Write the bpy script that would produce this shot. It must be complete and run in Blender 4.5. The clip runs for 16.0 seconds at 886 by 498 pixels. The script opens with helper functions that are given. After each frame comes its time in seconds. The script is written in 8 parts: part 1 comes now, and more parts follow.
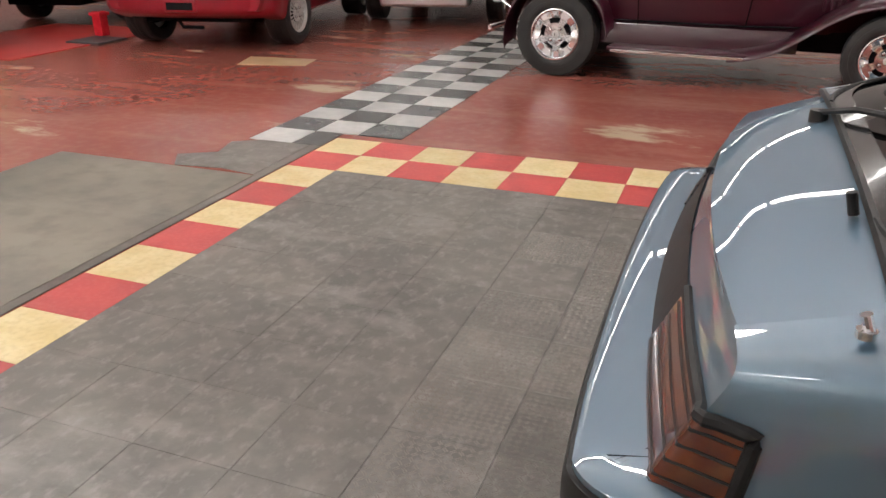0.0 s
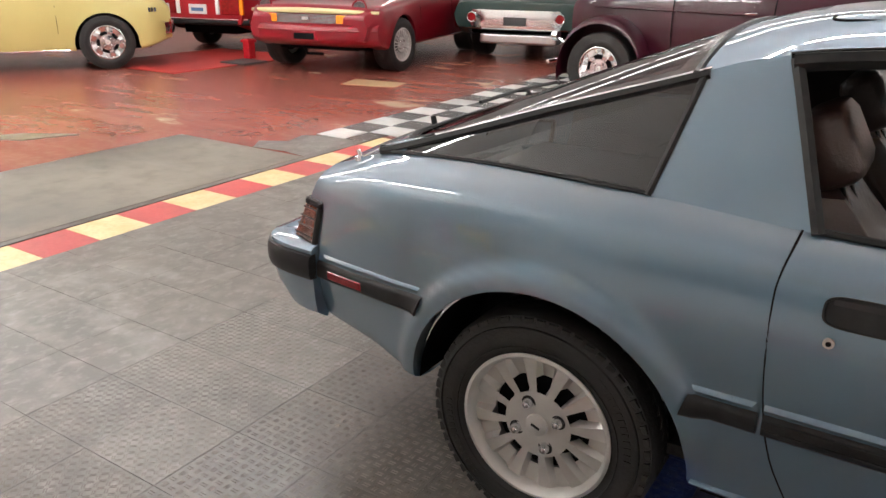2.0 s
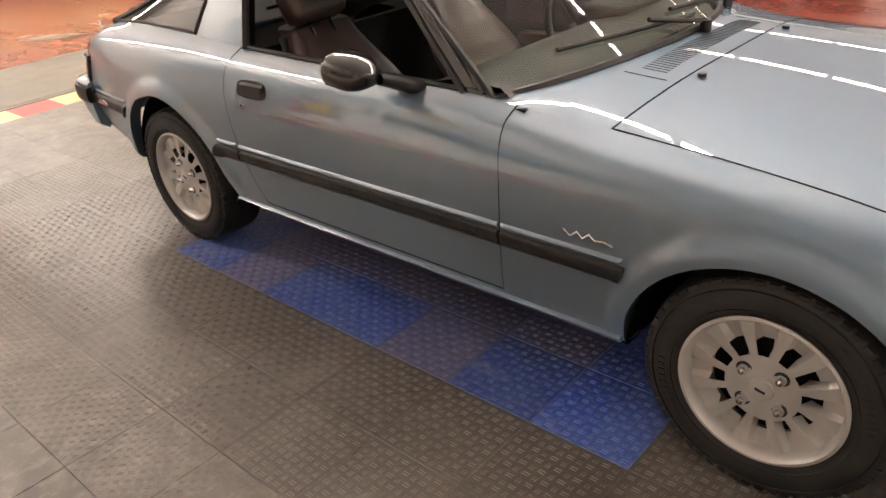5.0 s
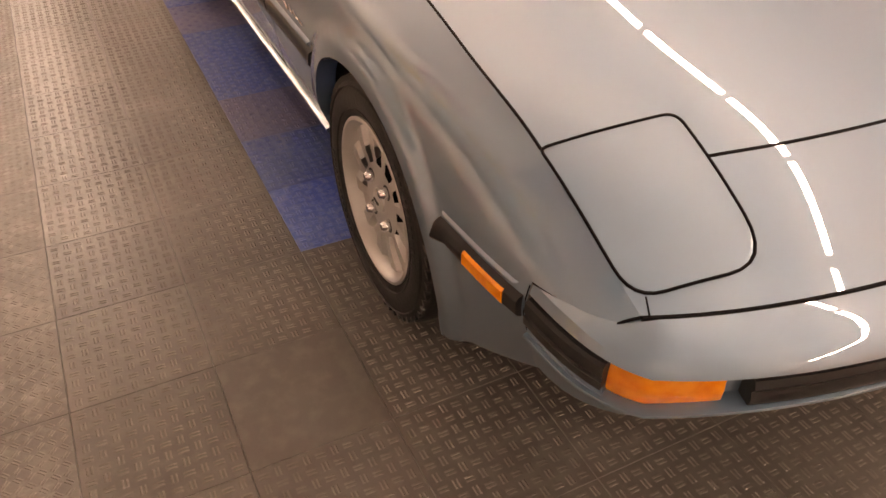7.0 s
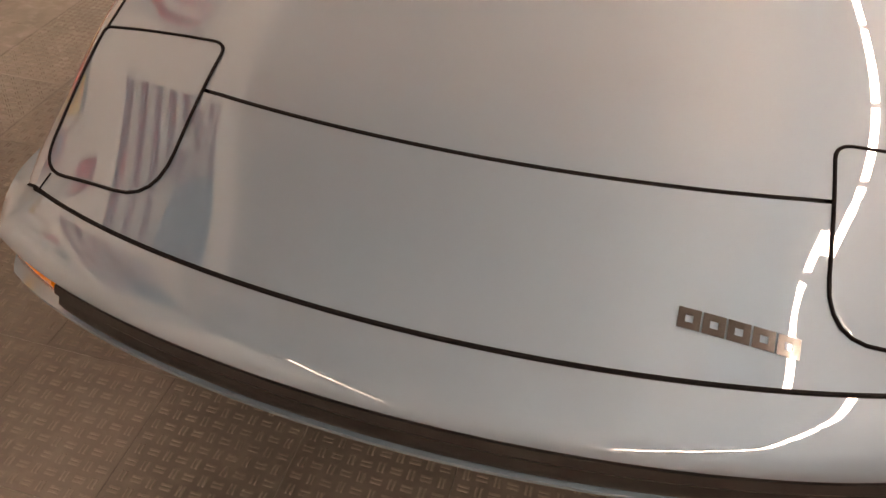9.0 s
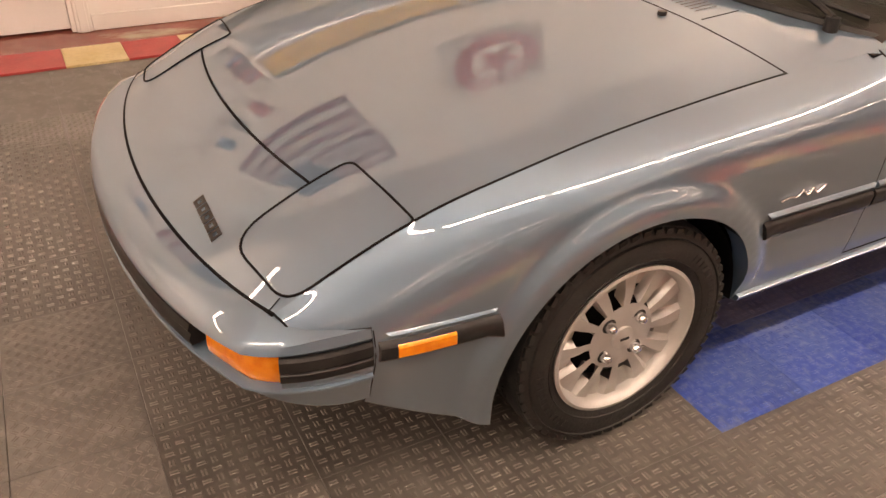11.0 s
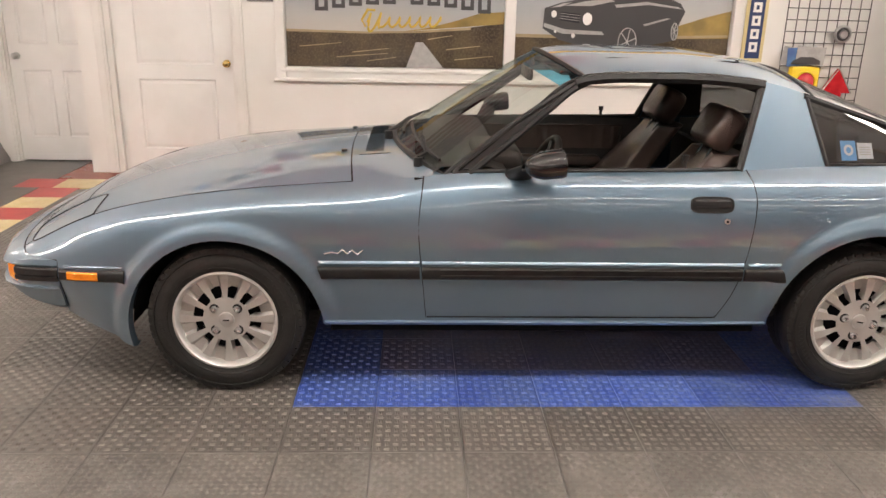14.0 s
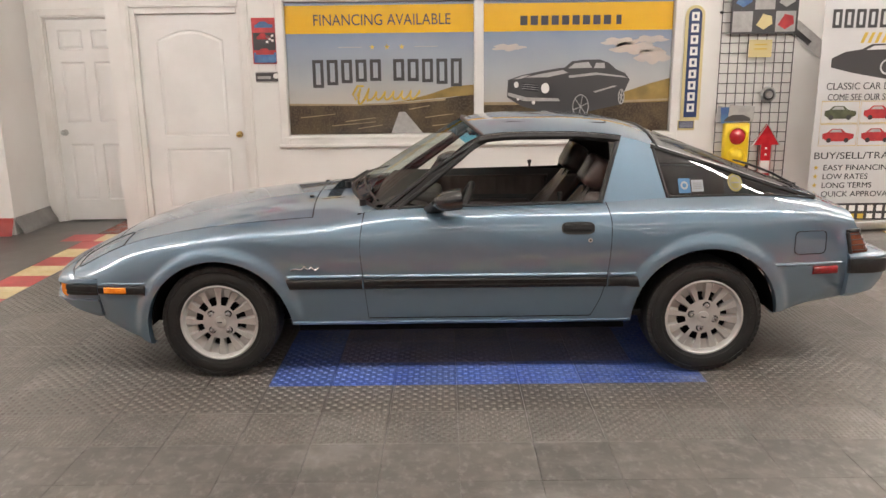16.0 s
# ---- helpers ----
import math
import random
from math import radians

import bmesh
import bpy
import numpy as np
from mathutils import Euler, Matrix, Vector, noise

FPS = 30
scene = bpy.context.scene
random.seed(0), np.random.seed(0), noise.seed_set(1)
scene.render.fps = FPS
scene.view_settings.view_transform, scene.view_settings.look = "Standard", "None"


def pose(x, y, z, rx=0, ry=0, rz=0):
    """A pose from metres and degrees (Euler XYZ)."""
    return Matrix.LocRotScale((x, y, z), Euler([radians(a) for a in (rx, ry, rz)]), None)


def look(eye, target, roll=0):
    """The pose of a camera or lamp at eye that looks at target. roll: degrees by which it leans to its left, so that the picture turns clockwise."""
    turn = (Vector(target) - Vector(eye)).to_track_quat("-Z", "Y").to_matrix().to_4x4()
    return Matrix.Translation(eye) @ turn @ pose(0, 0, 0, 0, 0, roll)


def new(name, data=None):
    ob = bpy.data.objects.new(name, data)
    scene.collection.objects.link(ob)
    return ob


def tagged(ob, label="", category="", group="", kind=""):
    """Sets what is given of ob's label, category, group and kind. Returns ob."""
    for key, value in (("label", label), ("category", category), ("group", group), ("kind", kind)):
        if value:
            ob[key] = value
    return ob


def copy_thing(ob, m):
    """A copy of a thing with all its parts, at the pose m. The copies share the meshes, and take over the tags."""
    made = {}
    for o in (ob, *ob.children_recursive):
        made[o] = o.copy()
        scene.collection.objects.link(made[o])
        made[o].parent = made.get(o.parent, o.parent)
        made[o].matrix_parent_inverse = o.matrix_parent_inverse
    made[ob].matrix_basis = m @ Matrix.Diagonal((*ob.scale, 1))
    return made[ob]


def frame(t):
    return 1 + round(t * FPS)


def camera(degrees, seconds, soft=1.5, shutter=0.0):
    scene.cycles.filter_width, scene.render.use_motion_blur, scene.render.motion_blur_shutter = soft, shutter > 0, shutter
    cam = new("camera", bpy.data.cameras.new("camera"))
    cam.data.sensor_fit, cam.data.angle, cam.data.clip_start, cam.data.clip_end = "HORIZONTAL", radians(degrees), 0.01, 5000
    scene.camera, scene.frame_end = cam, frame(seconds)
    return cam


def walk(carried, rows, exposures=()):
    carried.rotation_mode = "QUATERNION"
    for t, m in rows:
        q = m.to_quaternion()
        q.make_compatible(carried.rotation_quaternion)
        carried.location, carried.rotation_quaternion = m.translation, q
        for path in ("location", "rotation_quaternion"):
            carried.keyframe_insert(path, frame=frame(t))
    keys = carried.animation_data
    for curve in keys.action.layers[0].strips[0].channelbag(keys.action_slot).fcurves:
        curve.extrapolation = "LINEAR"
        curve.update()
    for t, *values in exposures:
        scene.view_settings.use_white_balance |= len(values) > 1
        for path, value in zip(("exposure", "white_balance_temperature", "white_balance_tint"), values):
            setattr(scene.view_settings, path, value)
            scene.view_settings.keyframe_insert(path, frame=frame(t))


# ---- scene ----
cam = camera(59.9, 16.0, soft=1.5)

PATH = [
    (0, (3.202, 1.574, 1.289), (3.851, -0.142, 0.492), -0.2),
    (0.5, (2.922, 1.839, 1.3), (3.681, 0.145, 0.558), 1.2),
    (1, (2.498, 1.996, 1.309), (3.409, 0.36, 0.605), 0.9),
    (1.5, (2.141, 2.138, 1.33), (3.103, 0.528, 0.635), 1.0),
    (2, (1.746, 2.232, 1.339), (2.766, 0.662, 0.637), 0.5),
    (2.5, (1.379, 2.285, 1.378), (2.458, 0.76, 0.663), -0.9),
    (3, (1.011, 2.391, 1.428), (2.118, 0.89, 0.707), -2.1),
    (3.2, (0.852, 2.4, 1.447), (1.977, 0.915, 0.72), -2.8),
    (5.3, (-0.635, 2.185, 1.449), (0.602, 0.97, 0.451), -5.0),
    (5.5, (-0.751, 2.132, 1.448), (0.485, 0.958, 0.403), -4.5),
    (6, (-0.983, 1.864, 1.414), (0.29, 0.822, 0.278), -3.6),
    (6.5, (-1.174, 1.568, 1.358), (0.147, 0.682, 0.146), -1.5),
    (7, (-1.329, 1.281, 1.294), (0.061, 0.582, 0.037), 0.8),
    (7.5, (-1.377, 0.922, 1.279), (0.043, 0.414, -0.035), 2.9),
    (8, (-1.495, 0.605, 1.264), (-0.041, 0.323, -0.08), 4.0),
    (8.2, (-1.517, 0.476, 1.265), (-0.057, 0.301, -0.091), 3.6),
    (10.3, (-1.316, -1.24, 1.335), (-0.223, -0.054, 0.153), 2.5),
    (10.5, (-1.264, -1.386, 1.352), (-0.242, -0.105, 0.206), 2.4),
    (11, (-1.015, -1.764, 1.376), (-0.199, -0.289, 0.299), 1.8),
    (11.5, (-0.808, -2.154, 1.405), (-0.161, -0.539, 0.418), 1.4),
    (12, (-0.505, -2.467, 1.404), (-0.044, -0.723, 0.54), 0.5),
    (12.5, (-0.135, -2.708, 1.403), (0.174, -0.891, 0.625), 0.2),
    (13, (0.127, -2.94, 1.416), (0.359, -1.088, 0.699), 1.2),
    (13.5, (0.474, -3.178, 1.42), (0.599, -1.295, 0.758), 1.2),
    (14, (0.702, -3.458, 1.441), (0.776, -1.557, 0.826), 1.1),
    (14.5, (0.881, -3.726, 1.462), (0.917, -1.81, 0.889), 0.5),
    (15, (1.05, -3.991, 1.476), (1.058, -2.062, 0.947), -0.1),
    (15.5, (1.08, -4.242, 1.482), (1.08, -2.302, 0.995), -0.4),
    (16, (1.135, -4.444, 1.516), (1.128, -2.497, 1.058), -0.7),
]
EXPOSURES = [(0.0, -0.36, 6250, 11), (1.2, -0.12, 6150, 11), (2.2, 0.10, 6150, 10), (3.2, 0.30, 6150, 11), (5.3, 0.25, 7400, 18), (6.0, 0.20, 8350, 25), (6.5, 0.18, 9500, 31), (7.1, 0.14, 9600, 32), (7.6, 0.02, 9200, 31), (8.2, -0.10, 9200, 29),
             (10.3, 0.03, 9500, 29), (11.0, 0.02, 8950, 28), (11.6, 0.0, 8300, 24), (12.5, 0.06, 7450, 16), (13.5, 0.16, 7050, 14), (14.5, 0.0, 6600, 13), (16.0, -0.12, 6500, 11)]
walk(cam, [(t, look(eye, target, roll)) for t, eye, target, roll in PATH], EXPOSURES)

# ---- world and light: a closed showroom lit by rows of ceiling tubes, two rows added ----
world = bpy.data.worlds.new("world")
world.use_nodes = True
world.node_tree.nodes["Background"].inputs[0].default_value = (0.9, 0.93, 1.0, 1)
world.node_tree.nodes["Background"].inputs[1].default_value = 0.02
scene.world = world
TUBE = 50.0


# ---- materials ----
def mat(name, base, other=None, scale=6.0, rough=0.5, metal=0.0, bump=0.0, bump_scale=60.0, coat=0.0, spread=(0.35, 0.65),
        rough_other=None, emit=0.0, vary=0.0, spec=0.5, fine=None, fine_scale=90.0, fine_mix=0.0):
    """Principled surface: two colours mixed by large noise, a finer speck, bump, and a per-object shade."""
    m = bpy.data.materials.new(name)
    m.use_nodes = True
    n, l = m.node_tree.nodes, m.node_tree.links
    p = n["Principled BSDF"]
    p.inputs["Metallic"].default_value = metal
    p.inputs["Roughness"].default_value = rough
    p.inputs["Coat Weight"].default_value = coat
    p.inputs["Coat Roughness"].default_value = 0.03
    p.inputs["Specular IOR Level"].default_value = spec
    p.inputs["Base Color"].default_value = (*base, 1)
    if emit:
        p.inputs["Emission Color"].default_value = (*base, 1)
        p.inputs["Emission Strength"].default_value = emit
    co = n.new("ShaderNodeTexCoord")
    where = n.new("ShaderNodeNewGeometry").outputs["Position"] if vary else co.outputs["Object"]
    out = None
    if other:
        t = n.new("ShaderNodeTexNoise")
        t.inputs["Scale"].default_value, t.inputs["Detail"].default_value = scale, 6
        l.new(where, t.inputs["Vector"])
        r = n.new("ShaderNodeMapRange")
        r.inputs[1].default_value, r.inputs[2].default_value = spread
        l.new(t.outputs["Fac"], r.inputs[0])
        mx = n.new("ShaderNodeMix")
        mx.data_type = "RGBA"
        mx.inputs[6].default_value, mx.inputs[7].default_value = (*base, 1), (*other, 1)
        l.new(r.outputs[0], mx.inputs[0])
        out = mx.outputs[2]
        if rough_other is not None:
            rr = n.new("ShaderNodeMapRange")
            rr.inputs[3].default_value, rr.inputs[4].default_value = rough, rough_other
            l.new(r.outputs[0], rr.inputs[0])
            l.new(rr.outputs[0], p.inputs["Roughness"])
    if fine:
        t2 = n.new("ShaderNodeTexNoise")
        t2.inputs["Scale"].default_value, t2.inputs["Detail"].default_value = fine_scale, 3
        l.new(where, t2.inputs["Vector"])
        r2 = n.new("ShaderNodeMapRange")
        r2.inputs[1].default_value, r2.inputs[2].default_value, r2.inputs[4].default_value = 0.45, 0.7, fine_mix
        l.new(t2.outputs["Fac"], r2.inputs[0])
        m2 = n.new("ShaderNodeMix")
        m2.data_type = "RGBA"
        m2.inputs[6].default_value, m2.inputs[7].default_value = (*base, 1), (*fine, 1)
        if out:
            l.new(out, m2.inputs[6])
        l.new(r2.outputs[0], m2.inputs[0])
        out = m2.outputs[2]
    if vary:
        oi = n.new("ShaderNodeObjectInfo")
        vr = n.new("ShaderNodeMapRange")
        vr.inputs[3].default_value, vr.inputs[4].default_value = 1 - vary, 1 + vary
        l.new(oi.outputs["Random"], vr.inputs[0])
        hs = n.new("ShaderNodeHueSaturation")
        hs.inputs["Color"].default_value = (*base, 1)
        l.new(vr.outputs[0], hs.inputs["Value"])
        if out:
            l.new(out, hs.inputs["Color"])
        out = hs.outputs[0]
    if out:
        l.new(out, p.inputs["Base Color"])
    if bump:
        tb = n.new("ShaderNodeTexNoise")
        tb.inputs["Scale"].default_value, tb.inputs["Detail"].default_value = bump_scale, 4
        l.new(where, tb.inputs["Vector"])
        b = n.new("ShaderNodeBump")
        b.inputs["Strength"].default_value, b.inputs["Distance"].default_value = bump, 0.01
        l.new(tb.outputs["Fac"], b.inputs["Height"])
        l.new(b.outputs[0], p.inputs["Normal"])
    return m


def glass(name, tint, edge=0.5, base=0.05):
    """Thin automotive glass: a clear film whose gloss rises towards grazing view."""
    m = bpy.data.materials.new(name)
    m.use_nodes = True
    n, l = m.node_tree.nodes, m.node_tree.links
    n.remove(n["Principled BSDF"])
    tr, gl, mx = n.new("ShaderNodeBsdfTransparent"), n.new("ShaderNodeBsdfGlossy"), n.new("ShaderNodeMixShader")
    tr.inputs[0].default_value = (*tint, 1)
    gl.inputs["Roughness"].default_value = 0.0
    lw, pw, ma = n.new("ShaderNodeLayerWeight"), n.new("ShaderNodeMath"), n.new("ShaderNodeMath")
    lw.inputs[0].default_value = 0.5
    pw.operation, ma.operation = "POWER", "MULTIPLY_ADD"
    pw.inputs[1].default_value = 4.0
    ma.inputs[1].default_value, ma.inputs[2].default_value = edge, base
    l.new(lw.outputs["Facing"], pw.inputs[0])
    l.new(pw.outputs[0], ma.inputs[0])
    l.new(ma.outputs[0], mx.inputs[0])
    l.new(tr.outputs[0], mx.inputs[1])
    l.new(gl.outputs[0], mx.inputs[2])
    l.new(mx.outputs[0], n["Material Output"].inputs[0])
    return m


PAINT = mat("blue_grey_metallic_paint", (0.140, 0.227, 0.307), (0.133, 0.216, 0.292), scale=1.5, rough=0.55, metal=0.72, coat=1.0)
PAINT.node_tree.nodes["Principled BSDF"].inputs["Coat IOR"].default_value = 2.6
PAINT.node_tree.nodes["Principled BSDF"].inputs["Coat Roughness"].default_value = 0.0


def slanting_gloss(m, low):
    """Let the lacquer shine fully only where it is seen aslant."""
    n, l = m.node_tree.nodes, m.node_tree.links
    lw, rg = n.new("ShaderNodeLayerWeight"), n.new("ShaderNodeMapRange")
    lw.inputs[0].default_value = 0.5
    rg.inputs[1].default_value, rg.inputs[2].default_value, rg.inputs[3].default_value, rg.inputs[4].default_value = 0.08, 0.32, low, 1.0
    l.new(lw.outputs["Facing"], rg.inputs[0])
    l.new(rg.outputs[0], n["Principled BSDF"].inputs["Coat Weight"])


slanting_gloss(PAINT, 0.38)
GLOSS_BLACK = mat("gloss_black_plastic", (0.012, 0.012, 0.013), (0.018, 0.018, 0.019), scale=20, rough=0.14, coat=0.4)
STICKER_BLUE = mat("blue_sticker", (0.03, 0.13, 0.27), rough=0.4)
STICKER_WHITE = mat("white_sticker", (0.24, 0.26, 0.28), rough=0.5)
STICKER_YELLOW = mat("yellow_sticker", (0.21, 0.18, 0.03), rough=0.4)
STICKER_INK = mat("printed_ink", (0.16, 0.16, 0.15), rough=0.5)
BLACK_TRIM = mat("black_trim", (0.013, 0.013, 0.014), (0.022, 0.022, 0.022), scale=20, rough=0.45, bump=0.05, spec=0.3)
GAP = mat("panel_gap", (0.006, 0.006, 0.007), rough=0.9, spec=0.1)
RUBBER = mat("tyre_rubber", (0.010, 0.0097, 0.0095), (0.020, 0.0188, 0.0175), scale=9, rough=0.6, bump=0.15, bump_scale=120)
ALLOY = mat("cast_alloy", (0.56, 0.55, 0.53), (0.49, 0.48, 0.46), scale=14, rough=0.42, metal=0.45, bump=0.05, bump_scale=200)
CHROME = mat("chrome", (0.75, 0.76, 0.78), rough=0.12, metal=1.0)
AMBER = mat("amber_lens", (0.85, 0.22, 0.01), (0.95, 0.32, 0.02), scale=40, rough=0.18, coat=0.6)
RED_LENS = mat("red_lens", (0.30, 0.010, 0.014), (0.20, 0.007, 0.010), scale=30, rough=0.18, coat=0.6)
SMOKED_LENS = mat("smoked_amber_lens", (0.17, 0.045, 0.015), (0.07, 0.016, 0.010), scale=14, rough=0.12, coat=0.8)
LEATHER = mat("brown_black_leather", (0.060, 0.038, 0.032), (0.086, 0.056, 0.048), scale=7, rough=0.30, coat=0.35, bump=0.25, bump_scale=160)
VINYL = mat("dark_vinyl", (0.017, 0.0125, 0.011), (0.027, 0.020, 0.0175), scale=9, rough=0.5, bump=0.12, bump_scale=200)
CARPET = mat("dark_carpet", (0.02, 0.017, 0.016), (0.035, 0.03, 0.027), scale=80, rough=0.95, bump=0.4, bump_scale=300)
CLEAR_GLASS = glass("windscreen_glass", (0.76, 0.82, 0.78), 0.45, 0.05)
TINT_GLASS = glass("tinted_glass", (0.15, 0.155, 0.155), 0.7, 0.085)
BLUE_BAND = glass("blue_tint_band", (0.10, 0.45, 0.62), 0.35, 0.05)

WALL_WHITE = mat("white_wall_paint", (0.80, 0.785, 0.76), (0.74, 0.72, 0.69), scale=1.3, rough=0.6, bump=0.05, bump_scale=25)
TRIM_WHITE = mat("white_gloss_trim", (0.80, 0.785, 0.76), (0.72, 0.70, 0.67), scale=2.5, rough=0.35, bump=0.02)
DOOR_WHITE = mat("white_door_paint", (0.80, 0.79, 0.775), (0.74, 0.73, 0.71), scale=3.0, rough=0.38, bump=0.03, bump_scale=80)
CEILING = mat("ceiling_paint", (0.82, 0.81, 0.79), (0.76, 0.75, 0.73), scale=0.8, rough=0.8)
GREY_WALL = mat("grey_showroom_wall", (0.62, 0.60, 0.58), (0.54, 0.52, 0.50), scale=0.7, rough=0.7)
RED_BASE = mat("red_base_paint", (0.34, 0.045, 0.035), (0.25, 0.03, 0.03), scale=6, rough=0.5)
COVE_GREY = mat("grey_base_paint", (0.21, 0.20, 0.195), (0.27, 0.26, 0.25), scale=8, rough=0.4)
DARK_BASE = mat("dark_base_vinyl", (0.05, 0.05, 0.052), rough=0.5)
TILE_DARK = mat("dark_grey_tile", (0.088, 0.079, 0.070), (0.125, 0.112, 0.099), scale=2.6, rough=0.30, vary=0.10,
                fine=(0.19, 0.17, 0.15), fine_scale=24, fine_mix=0.35, bump=0.05, bump_scale=140)
TILE_WORN = mat("worn_grey_tile", (0.100, 0.091, 0.082), (0.142, 0.129, 0.115), scale=1.7, rough=0.36, vary=0.10,
                fine=(0.24, 0.22, 0.195), fine_scale=11, fine_mix=0.45, bump=0.05, bump_scale=140)
# raised bars in a paler tone than the tile they stand on
TREAD_DARK = mat("lighter_tread", (0.165, 0.150, 0.134), (0.225, 0.205, 0.184), scale=3.0, rough=0.26, vary=0.12, fine=(0.26, 0.24, 0.22), fine_scale=40, fine_mix=0.4)
TREAD_BLUE = mat("lighter_blue_tread", (0.048, 0.098, 0.39), (0.090, 0.145, 0.41), scale=5, rough=0.32, vary=0.2, fine=(0.20, 0.25, 0.45), fine_scale=45, fine_mix=0.25)
TILE_RED = mat("red_tile", (0.50, 0.065, 0.06), (0.42, 0.05, 0.05), scale=7, rough=0.4, vary=0.1, fine=(0.56, 0.14, 0.12), fine_scale=50, fine_mix=0.3)
TILE_YELLOW = mat("cream_yellow_tile", (0.60, 0.47, 0.22), (0.68, 0.57, 0.33), scale=7, rough=0.42, vary=0.08, fine=(0.42, 0.31, 0.14), fine_scale=40, fine_mix=0.35)
TILE_BLUE = mat("blue_tile", (0.030, 0.075, 0.36), (0.065, 0.125, 0.38), scale=5, rough=0.4, vary=0.25, fine=(0.24, 0.28, 0.42), fine_scale=45, fine_mix=0.5)
TILE_FADED = mat("faded_blue_tile", (0.10, 0.11, 0.25), (0.14, 0.14, 0.24), scale=5, rough=0.45, vary=0.2, fine=(0.22, 0.20, 0.25), fine_scale=60, fine_mix=0.4)
TILE_WHITE = mat("white_tile", (0.58, 0.575, 0.56), (0.44, 0.44, 0.43), scale=5, rough=0.3, vary=0.1, fine=(0.40, 0.39, 0.38), fine_scale=20, fine_mix=0.3)
TILE_BLACK = mat("black_tile", (0.040, 0.044, 0.046), (0.12, 0.125, 0.125), scale=2.5, rough=0.25, vary=0.35, fine=(0.16, 0.155, 0.15), fine_scale=18, fine_mix=0.25)
MAT_GREY = mat("worn_grey_mat", (0.122, 0.110, 0.092), (0.245, 0.218, 0.178), scale=1.1, rough=0.42, rough_other=0.6, fine=(0.075, 0.068, 0.06), fine_scale=7, fine_mix=0.4, bump=0.1, bump_scale=120)


def overlay(m, colour, scale, stretch, lo, hi, amount, detail=8, turn=0.0):
    """Lay stains or worn streaks of one colour over a material, by stretched noise."""
    n, l = m.node_tree.nodes, m.node_tree.links
    p = n["Principled BSDF"]
    src = p.inputs["Base Color"].links[0].from_socket
    co = [x for x in n if x.type == "TEX_COORD"][0]
    geo, mp, tx, rg, mx = n.new("ShaderNodeNewGeometry"), n.new("ShaderNodeMapping"), n.new("ShaderNodeTexNoise"), n.new("ShaderNodeMapRange"), n.new("ShaderNodeMix")
    mp.inputs["Scale"].default_value = stretch
    mp.inputs["Rotation"].default_value = (0, 0, radians(turn))
    tx.inputs["Scale"].default_value, tx.inputs["Detail"].default_value, tx.inputs["Roughness"].default_value = scale, detail, 0.62
    rg.inputs[1].default_value, rg.inputs[2].default_value, rg.inputs[4].default_value = lo, hi, amount
    mx.data_type = "RGBA"
    mx.inputs[7].default_value = (*colour, 1)
    l.new(geo.outputs["Position"], mp.inputs["Vector"])
    l.new(mp.outputs[0], tx.inputs["Vector"])
    l.new(tx.outputs["Fac"], rg.inputs[0])
    l.new(src, mx.inputs[6])
    l.new(rg.outputs[0], mx.inputs[0])
    l.new(mx.outputs[2], p.inputs["Base Color"])
    return m


def red_floor_material():
    """Worn red floor paint: broad tone changes, rubbed streaks, bare patches with torn edges, dark stains."""
    m = mat("worn_red_floor_paint", (0.235, 0.056, 0.041), (0.285, 0.080, 0.058), scale=0.8, rough=0.27, bump=0.03, bump_scale=40,
            fine=(0.36, 0.17, 0.13), fine_scale=14, fine_mix=0.25)
    overlay(m, (0.40, 0.20, 0.15), 1.6, (0.35, 1.6, 1), 0.50, 0.75, 0.55, 9, 12)
    return overlay(m, (0.50, 0.41, 0.28), 1.25, (0.5, 1.1, 1), 0.61, 0.67, 0.8, 12, 20)


# dirt trodden into the tiles, running on from one to the next
overlay(TILE_WORN, (0.28, 0.263, 0.243), 3.2, (0.5, 1, 1), 0.54, 0.70, 0.6, 12, 35)
overlay(TILE_WORN, (0.33, 0.315, 0.295), 26.0, (1, 0.6, 1), 0.52, 0.72, 0.45, 12, 25)
overlay(TILE_WORN, (0.06, 0.055, 0.05), 1.9, (1, 1, 1), 0.60, 0.74, 0.35, 10, 5)
overlay(TILE_DARK, (0.23, 0.215, 0.195), 3.6, (1, 0.45, 1), 0.56, 0.70, 0.55, 12, 20)
overlay(TILE_BLUE, (0.30, 0.34, 0.46), 4.0, (0.4, 1, 1), 0.58, 0.70, 0.5, 12)
overlay(MAT_GREY, (0.28, 0.25, 0.21), 2.0, (0.4, 1.2, 1), 0.56, 0.75, 0.5, 9, 80)
RED_FLOOR = red_floor_material()


# ---- mesh tools ----
def link(name, bm, material, parent=None, label="", smooth=False, kind=""):
    me = bpy.data.meshes.new(name)
    bm.to_mesh(me)
    bm.free()
    me.materials.append(material)
    if smooth:
        me.polygons.foreach_set("use_smooth", [True] * len(me.polygons))
        me.set_sharp_from_angle(angle=radians(smooth if smooth > 1 else 40))
    ob = new(name, me)
    ob.parent = parent
    if label or kind:
        tagged(ob, label, kind=kind)
    return ob


def part(name, bm, material, parent, label="", smooth=False):
    return link(name, bm, material, parent, label, smooth)


def thing(name, label, category, group="", at=(0, 0, 0), rz=0.0, kind=""):
    ob = new(name)
    ob.matrix_basis = pose(*at, 0, 0, rz)
    return tagged(ob, label, category, group, kind)


